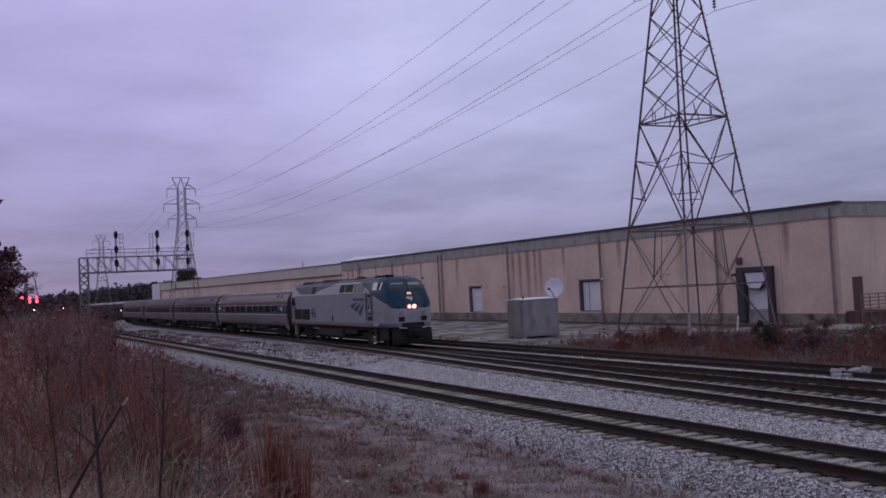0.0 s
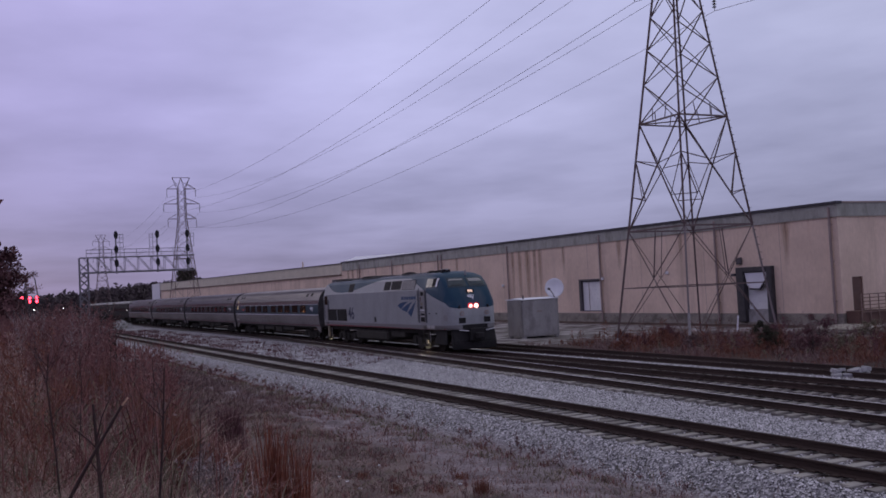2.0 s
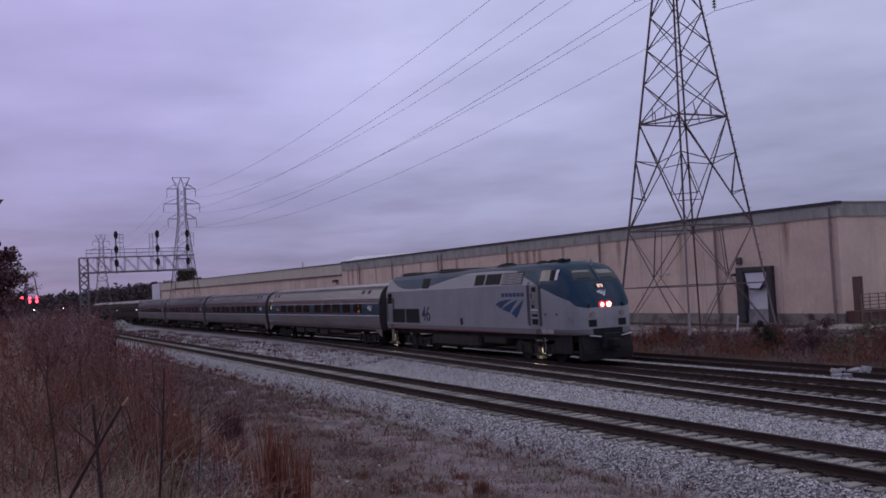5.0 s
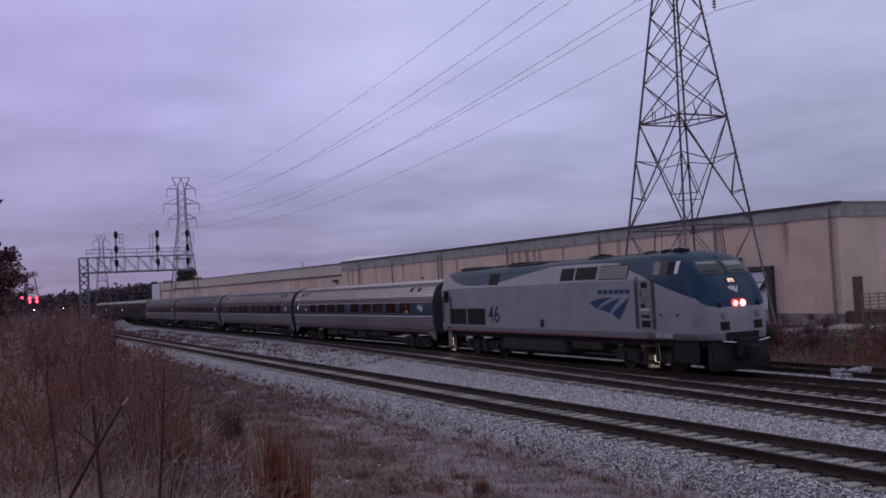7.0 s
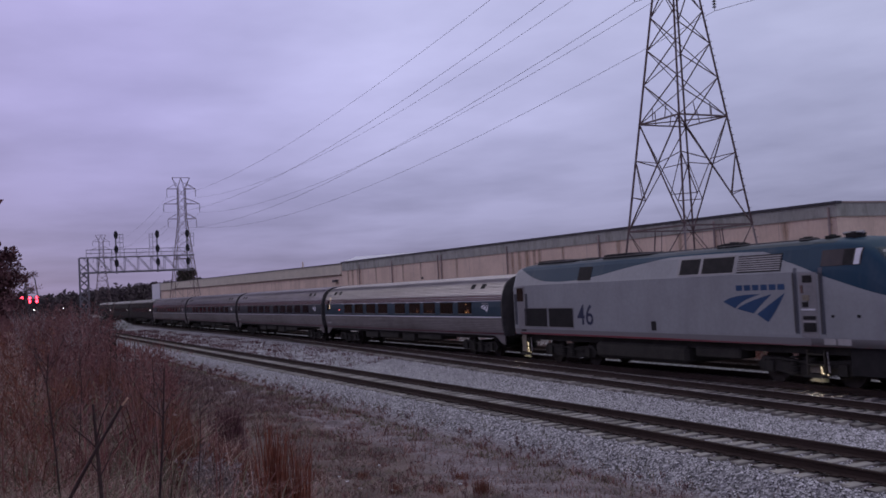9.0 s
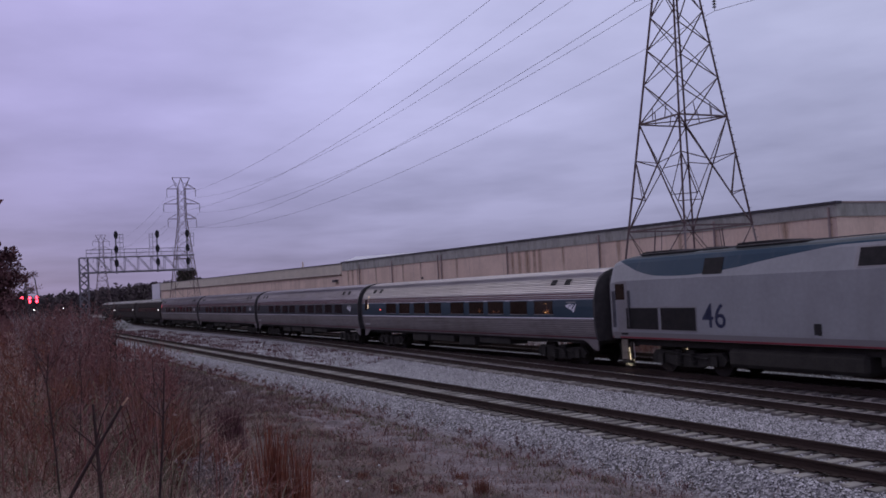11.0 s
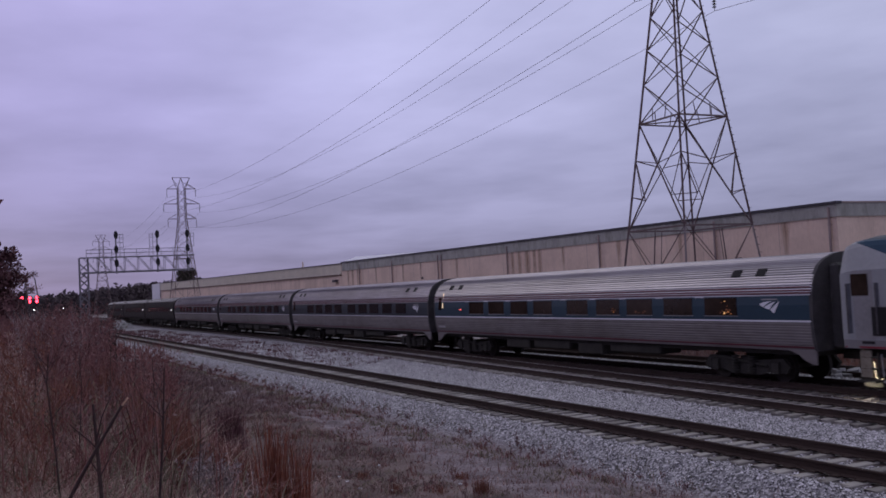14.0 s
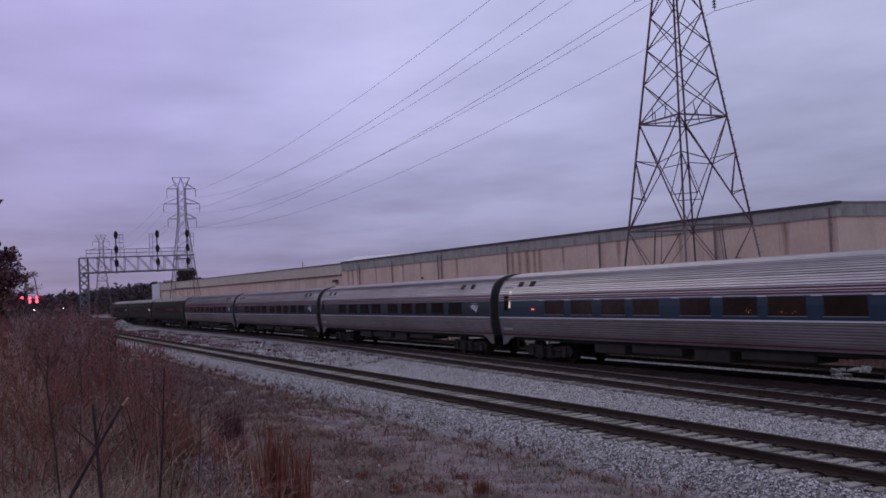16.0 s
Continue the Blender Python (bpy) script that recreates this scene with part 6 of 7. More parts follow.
def plate(skin, outline, s, lift, thick=0.03):
    """A flat fitting of some outline (x, z) laid on one side of a body, with an edge that reaches into it."""
    bm = bmesh.new()
    top = [bm.verts.new(skin.side(x, z, s, lift)) for x, z in outline]
    low = [bm.verts.new(skin.side(x, z, s, lift - thick)) for x, z in outline]
    k = len(outline)
    bm.faces.new(top)
    for i in range(k):
        bm.faces.new((top[i], top[(i + 1) % k], low[(i + 1) % k], low[i]))
    bmesh.ops.recalc_face_normals(bm, faces=bm.faces[:])
    return bm


def panel(skin, x0, x1, z0, z1, s, lift, nx=8, nz=3, thick=0.04):
    """A fitting that follows a curved side, as a grid of facets with a rim."""
    bm = bmesh.new()
    grid = [[bm.verts.new(skin.side(x0 + (x1 - x0) * i / nx, z0 + (z1 - z0) * j / nz, s, lift)) for i in range(nx + 1)] for j in range(nz + 1)]
    for j in range(nz):
        for i in range(nx):
            bm.faces.new((grid[j][i], grid[j][i + 1], grid[j + 1][i + 1], grid[j + 1][i]))
    rim = grid[0] + [r[-1] for r in grid[1:]] + grid[-1][-2::-1] + [r[0] for r in grid[-2:0:-1]]
    back = [bm.verts.new(v.co - Vector((0, s * thick, 0))) for v in rim]
    for i in range(len(rim)):
        bm.faces.new((rim[i], rim[(i + 1) % len(rim)], back[(i + 1) % len(rim)], back[i]))
    bmesh.ops.recalc_face_normals(bm, faces=bm.faces[:])
    return bm


def rect(x0, x1, z0, z1, n=1):
    a = [(x0 + (x1 - x0) * i / n, z0) for i in range(n + 1)]
    b = [(x1 - (x1 - x0) * i / n, z1) for i in range(n + 1)]
    return a + b


def front_patch(skin, y0, y1, z0, z1, lift, ny=8, nz=4, slant=0.0):
    bm = bmesh.new()
    grid = []
    for j in range(nz + 1):
        z = z0 + (z1 - z0) * j / nz
        row = []
        for i in range(ny + 1):
            y = y0 + (y1 - y0) * i / ny
            y -= slant * (j / nz) * y
            row.append(bm.verts.new(skin.front(y, z, lift)))
        grid.append(row)
    for j in range(nz):
        for i in range(ny):
            bm.faces.new((grid[j][i], grid[j][i + 1], grid[j + 1][i + 1], grid[j + 1][i]))
    rim = grid[0] + [r[-1] for r in grid[1:]] + grid[-1][-2::-1] + [r[0] for r in grid[-2:0:-1]]
    back = [bm.verts.new(v.co - Vector((0.04, 0, 0))) for v in rim]
    for i in range(len(rim)):
        bm.faces.new((rim[i], rim[(i + 1) % len(rim)], back[(i + 1) % len(rim)], back[i]))
    bmesh.ops.recalc_face_normals(bm, faces=bm.faces[:])
    return bm


def wheelset_mesh(r):
    bm = bmesh.new()
    for s in (-1, 1):
        y = s * 0.72
        tube(bm, (0, y - 0.065, 0), (0, y + 0.065, 0), r, r * 0.985, n=24)
        tube(bm, (0, y - s * 0.10, 0), (0, y - s * 0.066, 0), r + 0.025, n=24)
        tube(bm, (0, y + s * 0.066, 0), (0, y + s * 0.12, 0), 0.14, n=12)
        for k in range(3):
            c = k * 2 * math.pi / 3
            box(bm, (0.25 * math.cos(c) - 0.05, y + s * 0.066 - 0.01, 0.25 * math.sin(c) - 0.05), (0.25 * math.cos(c) + 0.05, y + s * 0.066 + 0.012, 0.25 * math.sin(c) + 0.05))
    tube(bm, (0, -0.7, 0), (0, 0.7, 0), 0.085, n=10)
    me = bpy.data.meshes.new("wheelset")
    bm.to_mesh(me)
    bm.free()
    me.materials.append(WHEEL)
    return me


COACH_WHEELS, LOCO_WHEELS = wheelset_mesh(0.46), wheelset_mesh(0.53)


def bogie(parent, x, base, r, wheels):
    bm = bmesh.new()
    for s in (-1, 1):
        y = s * 1.02
        prism(bm, [(-base / 2 - 0.55, r + 0.02), (-base / 2 - 0.4, r - 0.16), (-base / 2 + 0.35, r - 0.16), (-0.6, r - 0.26), (0.6, r - 0.26), (base / 2 - 0.35, r - 0.16),
                   (base / 2 + 0.4, r - 0.16), (base / 2 + 0.55, r + 0.02), (base / 2 + 0.3, r + 0.28), (0.5, r + 0.2), (-0.5, r + 0.2), (-base / 2 - 0.3, r + 0.28)], y - 0.07, y + 0.07, "y")
        for dx in (-0.35, 0.35):
            for k in range(6):
                tube(bm, (dx, y + s * 0.12, r - 0.18 + k * 0.09), (dx, y + s * 0.12, r - 0.13 + k * 0.09), 0.13, n=10)
        for dx in (-base / 2, base / 2):
            box(bm, (dx - 0.17, y - 0.12, r - 0.17), (dx + 0.17, y + s * 0.16 + 0.02, r + 0.17), 0.02)
        tube(bm, (-base / 2 + 0.3, y + s * 0.13, r + 0.25), (base / 2 - 0.3, y + s * 0.13, r + 0.05), 0.04, n=6)
    box(bm, (-0.3, -1.0, r - 0.05), (0.3, 1.0, r + 0.3), 0.03)
    b = part("bogie", bm, UNDER, parent, "grimy black bogie frame")
    b.matrix_basis = pose(x, 0, 0)
    for dx in (-base / 2, base / 2):
        w = mesh_part("wheelset", wheels, None, b)
        w.matrix_basis = pose(dx, 0, r)
        WHEELSETS.append((w, dx, r))
    return b


def swoosh(cx, cz, w, h):
    """Three tapering blades that fan out from an upper corner."""
    blades = []
    for (x0, z0), (x1, z1), (x2, z2) in (((0.0, 0.62), (0.20, 0.30), (0.62, 0.96)), ((0.23, 0.27), (0.50, 0.05), (0.80, 0.95)), ((0.55, 0.02), (0.72, -0.35), (1.0, 1.0))):
        up = [((1 - t) ** 2 * x0 + 2 * t * (1 - t) * (x0 + 0.16) + t * t * x2, (1 - t) ** 2 * z0 + 2 * t * (1 - t) * (z0 + 0.36) + t * t * z2) for t in [i / 6 for i in range(7)]]
        dn = [((1 - t) ** 2 * x1 + 2 * t * (1 - t) * (x1 + 0.12) + t * t * x2, (1 - t) ** 2 * z1 + 2 * t * (1 - t) * (z1 + 0.42) + t * t * z2) for t in [i / 6 for i in range(6)]]
        blades.append([(cx + (a - 0.5) * w, cz + (b - 0.35) * h) for a, b in up + dn[::-1]])
    return blades


def build_locomotive():
    loco = thing("locomotive", on_line(LOCO_AT), "grey and blue streamlined diesel locomotive with lit headlights", "locomotive")
    MOVERS.append((loco, LOCO_AT))
    # cross-section, as shares of half-width and of height above the sill
    half = [(0.985, 0.0), (1.0, 0.10), (1.0, 0.40), (1.0, 0.692), (0.98, 0.72), (0.865, 0.90), (0.81, 0.942), (0.67, 0.968), (0.44, 0.987), (0.2, 0.997), (0.0, 1.0)]
    secs = [(-10.1, 1.44, 4.02), (-10.02, 1.50, 4.10), (-9.85, 1.525, 4.17), (-9.4, 1.525, 4.24), (0.0, 1.525, 4.26), (6.8, 1.525, 4.28), (7.6, 1.525, 4.27), (8.1, 1.52, 4.22), (8.52, 1.505, 4.12),
            (8.82, 1.485, 3.93), (9.06, 1.46, 3.72), (9.26, 1.43, 3.50), (9.42, 1.395, 3.30), (9.59, 1.33, 3.02), (9.70, 1.26, 2.78), (9.80, 1.15, 2.48), (9.87, 1.03, 2.2), (9.92, 0.90, 1.9)]
    bm = bmesh.new()
    rings = []
    for x, w, top in secs:
        pts = [(w * a, 1.2 + (top - 1.2) * b) for a, b in half]
        ring = [bm.verts.new((x, -y, z)) for y, z in pts] + [bm.verts.new((x, y, z)) for y, z in pts[-2::-1]]
        rings.append(ring)
    for r0, r1 in zip(rings, rings[1:]):
        for i in range(len(r0) - 1):
            bm.faces.new((r0[i], r0[i + 1], r1[i + 1], r1[i]))
        bm.faces.new((r0[-1], r0[0], r1[0], r1[-1]))
    bm.faces.new(rings[0])
    bm.faces.new(rings[-1][::-1])
    skin = Skin(bm)
    body = part("body", bm, LIVERY, loco, "pale grey body with blue nose and rear flash")
    for p in body.data.polygons:
        p.use_smooth = p.center.x > 7.0 and p.area < 1.2
    L = lambda s: s - LOCO_S
    for s in (-1, 1):
        P = lambda name, outline, mat, parent, label="", lift=0.012: part(name, plate(skin, outline, s, lift), mat, parent, label)
        # rear radiators, small square port, roof-line windows
        for a, b in ((-68.05, -66.25), (-66.08, -64.3)):
            fr = P("louvre_frame", rect(L(a) - 0.05, L(b) + 0.05, 1.50, 2.36), SILVER, body, "", 0.012)
            P("louvre_panel", rect(L(a), L(b), 1.55, 2.31), HATCH, fr, "dark ventilation grille", 0.022)
            for i in range(8):
                z = 1.60 + i * 0.09
                P("slat", rect(L(a), L(b), z, z + 0.025), HATCH, fr, "", 0.032)
        P("port", rect(L(-63.9), L(-63.0), 3.40, 3.92), HATCH, body, "dark square port")
        fr = P("window_frame", rect(L(-57.85), L(-55.1), 3.36, 3.95), SILVER, body, "", 0.010)
        P("side_window", rect(L(-57.72), L(-56.78), 3.41, 3.90), HATCH, fr, "dark engine-room window", 0.024)
        P("side_window", rect(L(-56.62), L(-55.2), 3.41, 3.90), HATCH, fr, "dark engine-room window", 0.024)
        gr = P("air_grille", rect(L(-55.02), L(-53.2), 3.38, 3.90), HATCH, body, "slatted air intake")
        for i in range(7):
            z = 3.41 + i * 0.068
            P("slat", rect(L(-55.0), L(-53.22), z, z + 0.036), SILVER, gr, "", 0.035)
        # cab door with handrails and steps
        door = P("cab_door", rect(L(-52.50), L(-51.86), 1.45, 3.30), SILVER, body, "grey cab door")
        P("door_window", rect(L(-52.35), L(-52.02), 3.02, 3.22), HATCH, door, "", 0.03)
        P("door_step", rect(L(-52.4), L(-51.95), 1.96, 2.06), HATCH, door, "", 0.03)
        P("door_step", rect(L(-52.4), L(-51.95), 1.62, 1.86), HATCH, door, "", 0.03)
        P("door_latch", rect(L(-52.4), L(-52.2), 2.32, 2.46), HATCH, door, "", 0.03)
        P("kick_plate", rect(L(-52.45), L(-51.95), 2.22, 2.27), STRIPE_WHITE, door, "", 0.03)
        # Flat strips on the skin, coloured as the shade of the recesses.
        part("grab_recess_shade", panel(skin, L(-52.71), L(-52.58), 1.55, 3.44, s, 0.014, 2, 12), RECESS_SHADE, body)
        part("grab_recess_shade", panel(skin, L(-51.78), L(-51.64), 1.55, 3.42, s, 0.014, 2, 12), RECESS_SHADE, body)
        P("door_plate", rect(L(-52.38), L(-52.14), 2.50, 2.66), STEP_BACK, door, "", 0.03)
        P("door_handle", rect(L(-52.44), L(-52.36), 2.72, 2.94), BROWN_DOOR, door, "", 0.03)
        P("tread_edge", rect(L(-52.42), L(-51.93), 1.88, 1.92), PALE_PANEL, door, "", 0.034)
        for x in (-52.66, -51.70):
            a, b = skin.side(L(x), 1.6, s, 0.07), skin.side(L(x), 3.3, s, 0.07)
            part("handrail", tubed((a, b, 0.02)), TRIM, body)
        # rear door
        rd = P("rear_door", rect(L(-68.62), L(-67.98), 1.45, 3.28), SILVER, body, "grey rear side door", 0.008)
        P("rear_door_window", rect(L(-68.66), L(-68.12), 2.62, 3.2), GLASS_DARK, rd, "brownish door window", 0.02)
        # Recess shade at the rear door, again put on as dark strips.
        for a, b in ((-68.84, -68.70), (-67.92, -67.80)):
            P("grab_recess_shade", rect(L(a), L(b), 1.6, 2.95), RECESS_SHADE, body, "", 0.014)
        P("kick_slot", rect(L(-68.42), L(-68.02), 1.33, 1.40), HATCH, body, "", 0.014)
        for x in (-68.78, -67.85):
            part("handrail", tubed((skin.side(L(x), 1.6, s, 0.07), skin.side(L(x), 2.95, s, 0.07), 0.02)), TRIM, body)
        # cab side window, nose fittings
        cw = part("cab_window", panel(skin, L(-51.72), L(-50.42), 3.45, 3.90, s, 0.014), GLASS_DARK, body, "cab side window")
        part("window_pillar", panel(skin, L(-50.62), L(-50.46), 3.46, 3.89, s, 0.024, 2), STRIPE_WHITE, cw)
        part("window_gap", panel(skin, L(-50.98), L(-50.66), 3.47, 3.88, s, 0.022, 2), HATCH, cw)
        P("filler_cap", rect(L(-59.34), L(-59.08), 1.52, 1.84), HATCH, body)
        P("side_box", rect(L(-49.78), L(-49.48), 1.66, 1.96), SILVER, body)
        for x in (-51.4, -50.55):
            P("stud", rect(L(x), L(x) + 0.1, 2.02, 2.10), HATCH, body)
        for a, b in ((-51.72, -51.32), (-51.25, -50.80)):
            P("pale_panel", rect(L(a), L(b), 1.26, 1.43), PALE_PANEL, body)
        # livery: lower red line, blade emblem with bars for its wordmark, fleet number
        P("red_line", rect(-10.0, 9.3, 1.21, 1.265, 30), STRIPE_RED, body, "thin red line along the sill", 0.006)
        for o in swoosh(L(-54.35), 2.32, 2.6, 0.644):
            if s > 0:
                o = [(2 * L(-54.35) - a, b) for a, b in o]
            P("emblem_blade", o, LIVERY_BLUE, body, "blue emblem blade", 0.006)
        for i in range(6):
            x = L(-55.05) + i * 0.345
            P("wordmark_bar", rect(x, x + 0.27, 2.83, 3.0), LIVERY_BLUE, body, "blue bar of the wordmark", 0.006)
        cu = bpy.data.curves.new("number", "FONT")
        cu.body = "46"
        cu.size, cu.extrude, cu.align_x, cu.offset = 1.12, 0.004, "CENTER", 0.004
        tmp = bpy.data.objects.new("number", cu)
        me = bpy.data.meshes.new_from_object(tmp)
        bpy.data.objects.remove(tmp)
        num = mesh_part("fleet_number", me, LIVERY_NAVY, body, "dark blue fleet number 46")
        y = skin.side(L(-63.3), 1.9, s, 0.008).y
        num.matrix_basis = pose(L(-63.42), y, 1.67, 90, 0, 0 if s < 0 else 180)
        # lit steps under both doors
        for x, w, out in ((-68.35, 0.30, 0.08), (-52.2, 0.34, -0.04)):
            st = part("step_ladder", boxed(((L(x) - w, s * 1.36 - 0.03, 0.30), (L(x) - w + 0.05, s * 1.36 + 0.03, 1.08)), ((L(x) + w - 0.05, s * 1.36 - 0.03, 0.30), (L(x) + w, s * 1.36 + 0.03, 1.08)),
                                           *[((L(x) - w, s * 1.30 - 0.1, z), (L(x) + w, s * 1.30 + 0.1, z + 0.035)) for z in (0.34, 0.64, 0.94)]), CREAM_STEP, body, "worn pale entrance steps")
            part("step_back", boxed(((L(x) - w + 0.03, s * (1.30 + out) - 0.02, 0.42), (L(x) + 0.08, s * (1.30 + out) + 0.02, 1.15 if out > 0 else 0.62))), STEP_BACK, st, "cream paint lit by the glowing rod")
            top = 0.84 if out > 0 else 0.62
            # Rod glows by itself in place of a grab iron caught by light.
            part("glowing_rod", tubed((Vector((L(x) + w - 0.17, s * 1.33, 0.42)), Vector((L(x) + w - 0.20, s * 1.33, top)), 0.013), (Vector((L(x) + w - 0.17, s * 1.33, 0.42)), Vector((L(x) + w + 0.04, s * 1.33, 0.39)), 0.012)), ROD_GLOW, st, "glowing rod standing in for a lit grab iron")
            part("ground_light", boxed(((L(x) - 0.28, s * 1.45 - 0.05, 0.318), (L(x) + 0.18, s * 1.45 + 0.05, 0.330))), LAMP_GROUND, st, "lamp under the lowest step")
            part("lamp_lip", boxed(((L(x) - w, min(s * 1.38, s * 1.53), 0.331), (L(x) + w, max(s * 1.38, s * 1.53), 0.36)), ((L(x) - w, s * 1.52 - 0.01, 0.308), (L(x) + w, s * 1.52 + 0.01, 0.331)),
                                        ((L(x) - w, s * 1.27 - 0.01, 0.16), (L(x) + w, s * 1.27 + 0.01, 0.33)), ((L(x) + w - 0.02, min(s * 1.26, s * 1.53), 0.30), (L(x) + w, max(s * 1.26, s * 1.53), 0.331))), UNDER, st)
            part("lit_handrail", tubed((Vector((L(x) + w + 0.06, s * 1.3, 0.45)), Vector((L(x) + w + 0.02, s * 1.3, 1.05)), 0.018)), PALE_PANEL, st, "pale grab iron")
    # nose: windscreens, lights, doors of the coupler pocket
    for y0, y1 in ((-1.10, -0.06), (0.06, 1.10)):
        fr = part("windscreen_seal", front_patch(skin, y0 - (0.05 if y0 < 0 else 0.0), y1 + (0.05 if y0 > 0 else 0.0), 3.36, 3.90, 0.010, slant=0.12), SEAL_BLUE, body)
        part("windscreen", front_patch(skin, y0, y1, 3.41, 3.85, 0.022, slant=0.12), SCREEN_GLASS, fr, "slanted cab windscreen")
        # Pale strip laid on the glass as a painted sky reflection.
        part("sky_glint", front_patch(skin, y0 + 0.12, y1 - 0.12, 3.73 if y0 < 0 else 3.66, 3.81, 0.030, ny=5, nz=1, slant=0.12), SILVER, fr, "pale strip painted for the sky reflected in the glass")
        part("wiper", front_patch(skin, y0 + 0.2, y1 - 0.2, 3.47, 3.49, 0.035, ny=4, nz=1), HATCH, fr)
    part("number_frame", front_patch(skin, -0.24, 0.24, 3.07, 3.24, 0.008, ny=3, nz=1), HATCH, body, "black number lamp frame")
    number_lamp = part("number_light", front_patch(skin, -0.13, 0.13, 3.09, 3.22, 0.018, ny=3, nz=1), LAMP_NUMBER, body, "glowing number lamp")
    cu = bpy.data.curves.new("lamp_number", "FONT")
    cu.body, cu.size, cu.extrude, cu.align_x = "46", 0.15, 0.004, "CENTER"
    tmp = bpy.data.objects.new("lamp_number", cu)
    digits = mesh_part("lamp_number", bpy.data.meshes.new_from_object(tmp), LIVERY_NAVY, number_lamp, "dark number 46 on the lamp")
    bpy.data.objects.remove(tmp)
    c0, c1 = skin.front(0.0, 3.10, 0.026), skin.front(0.0, 3.21, 0.026)
    digits.matrix_basis = pose(c0.x, 0.0, 3.10, 90 - math.degrees(math.atan2(c0.x - c1.x, 0.11)), 0, 90)
    for o in swoosh(-0.04, 2.86, 0.44, 0.19):
        bm = bmesh.new()
        vs = [bm.verts.new(skin.front(a, b, 0.012)) for a, b in o]
        bm.faces.new(vs)
        r = bmesh.ops.extrude_face_region(bm, geom=bm.faces[:])
        bmesh.ops.translate(bm, verts=[v for v in r["geom"] if isinstance(v, bmesh.types.BMVert)], vec=(-0.03, 0, 0))
        bmesh.ops.recalc_face_normals(bm, faces=bm.faces[:])
        part("nose_emblem", bm, STRIPE_WHITE, body, "white nose emblem")
    for y in (-0.16, 0.16):
        c = skin.front(y, 2.39, 0.0)
        # Glowing disc behind each headlight draws its red halo.
        hl = part("headlight_housing", tubed((c - Vector((0.05, 0, 0)), c + Vector((0.03, 0, 0)), 0.15), n=20), HALO_RED, body, "glowing red disc for the halo of the headlight")
        part("headlight", tubed((c, c + Vector((0.04, 0, 0)), 0.085 if y < 0 else 0.11), n=16), LAMP_HEAD, hl, "burning headlight")
    part("coupler_pocket", front_patch(skin, -0.72, 0.72, 1.21, 1.44, 0.012, ny=8, nz=2), HATCH, body, "dark coupler pocket")
    for s in (-1, 1):
        c = skin.front(s * 0.72, 2.02, 0.005)
        part("ditch_lamp", tubed((c, c + Vector((0.05, 0, 0)), 0.12), n=14), PIPE, body)
        part("ditch_lens", tubed((c + Vector((0.05, 0, 0)), c + Vector((0.06, 0, 0)), 0.07), n=12), SILVER, body)
        part("nose_socket", front_patch(skin, s * 0.72 - 0.19, s * 0.72 + 0.19, 1.52, 1.80, 0.012, ny=3, nz=1), HATCH, body, "dark nose socket")
        part("nose_grab", tubed((skin.front(s * 0.86, 2.28, 0.05), skin.front(s * 0.80, 2.42, 0.05), 0.05)), HATCH, body)
        part("nose_hook", tubed((Vector((10.15, s * 0.5, 1.12)), Vector((10.1, s * 1.0, 1.18)), 0.02)), STRIPE_WHITE, body)
    pc = bmesh.new()
    prism(pc, [(9.55, 0.22), (10.25, 0.16), (10.3, 0.55), (10.12, 1.18), (9.6, 1.18)], -1.25, 1.25, "y")
    for v in pc.verts:
        if v.co.x > 9.9:
            v.co.x -= 0.35 * abs(v.co.y) - 0.05
    bmesh.ops.bevel(pc, geom=pc.edges[:], offset=0.05, segments=2, affect="EDGES")
    part("snow_plough", pc, HATCH, loco, "black pilot plough")
    part("coupler", boxed(((9.9, -0.18, 0.72), (10.55, 0.18, 1.02)), ((10.0, -0.42, 0.60), (10.2, 0.42, 1.25)), bevel=0.04), HATCH, loco)
    # roof gear
    for a, b, w, h in ((-67.9, -65.0, 0.85, 4.31), (-64.9, -63.6, 0.6, 4.29), (-63.0, -60.1, 0.85, 4.34)):
        hatch = bmesh.new()
        prism(hatch, [(L(a), 4.18), (L(a) + 0.12, h), (L(a) + 0.55 * (b - a), h), (L(b), 4.24), (L(b), 4.18)], -w, w, "y")
        hatch = part("roof_hatch", hatch, HATCH, loco, "flat black radiator hatch")
        for i in range(int((b - a) / 0.36)):
            x = L(a) + 0.25 + i * 0.34
            z = h if x < L(a) + 0.55 * (b - a) else h + (4.24 - h) * (x - L(a) - 0.55 * (b - a)) / (0.45 * (b - a))
            part("hatch_rib", boxed(((x, -w + 0.05, z - 0.02), (x + 0.06, w - 0.05, z + 0.022))), TRIM, hatch)
    for x, w, h in ((-56.6, 0.10, 4.33), (-56.1, 0.24, 4.37), (-55.7, 0.08, 4.34), (-53.0, 0.16, 4.33), (-52.1, 0.10, 4.33), (-51.3, 0.18, 4.36)):
        part("roof_fitting", boxed(((L(x) - w, -0.72, 4.18), (L(x) + w, -0.25, h)), ((L(x) - w * 0.6, -0.6, h - 0.02), (L(x) + w * 0.4, -0.35, h + 0.035)), bevel=0.02), HATCH, loco)
    # Thin dark tubes draw the shade along both edges of the roof.
    part("roof_edge_shade", tubed((Vector((L(-67.6), -1.12, 4.235)), Vector((L(-52.0), -1.12, 4.255)), 0.018), (Vector((L(-67.6), 1.12, 4.235)), Vector((L(-52.0), 1.12, 4.255)), 0.018)), TRIM, loco, "thin dark line drawn for the shade at the roof edge")
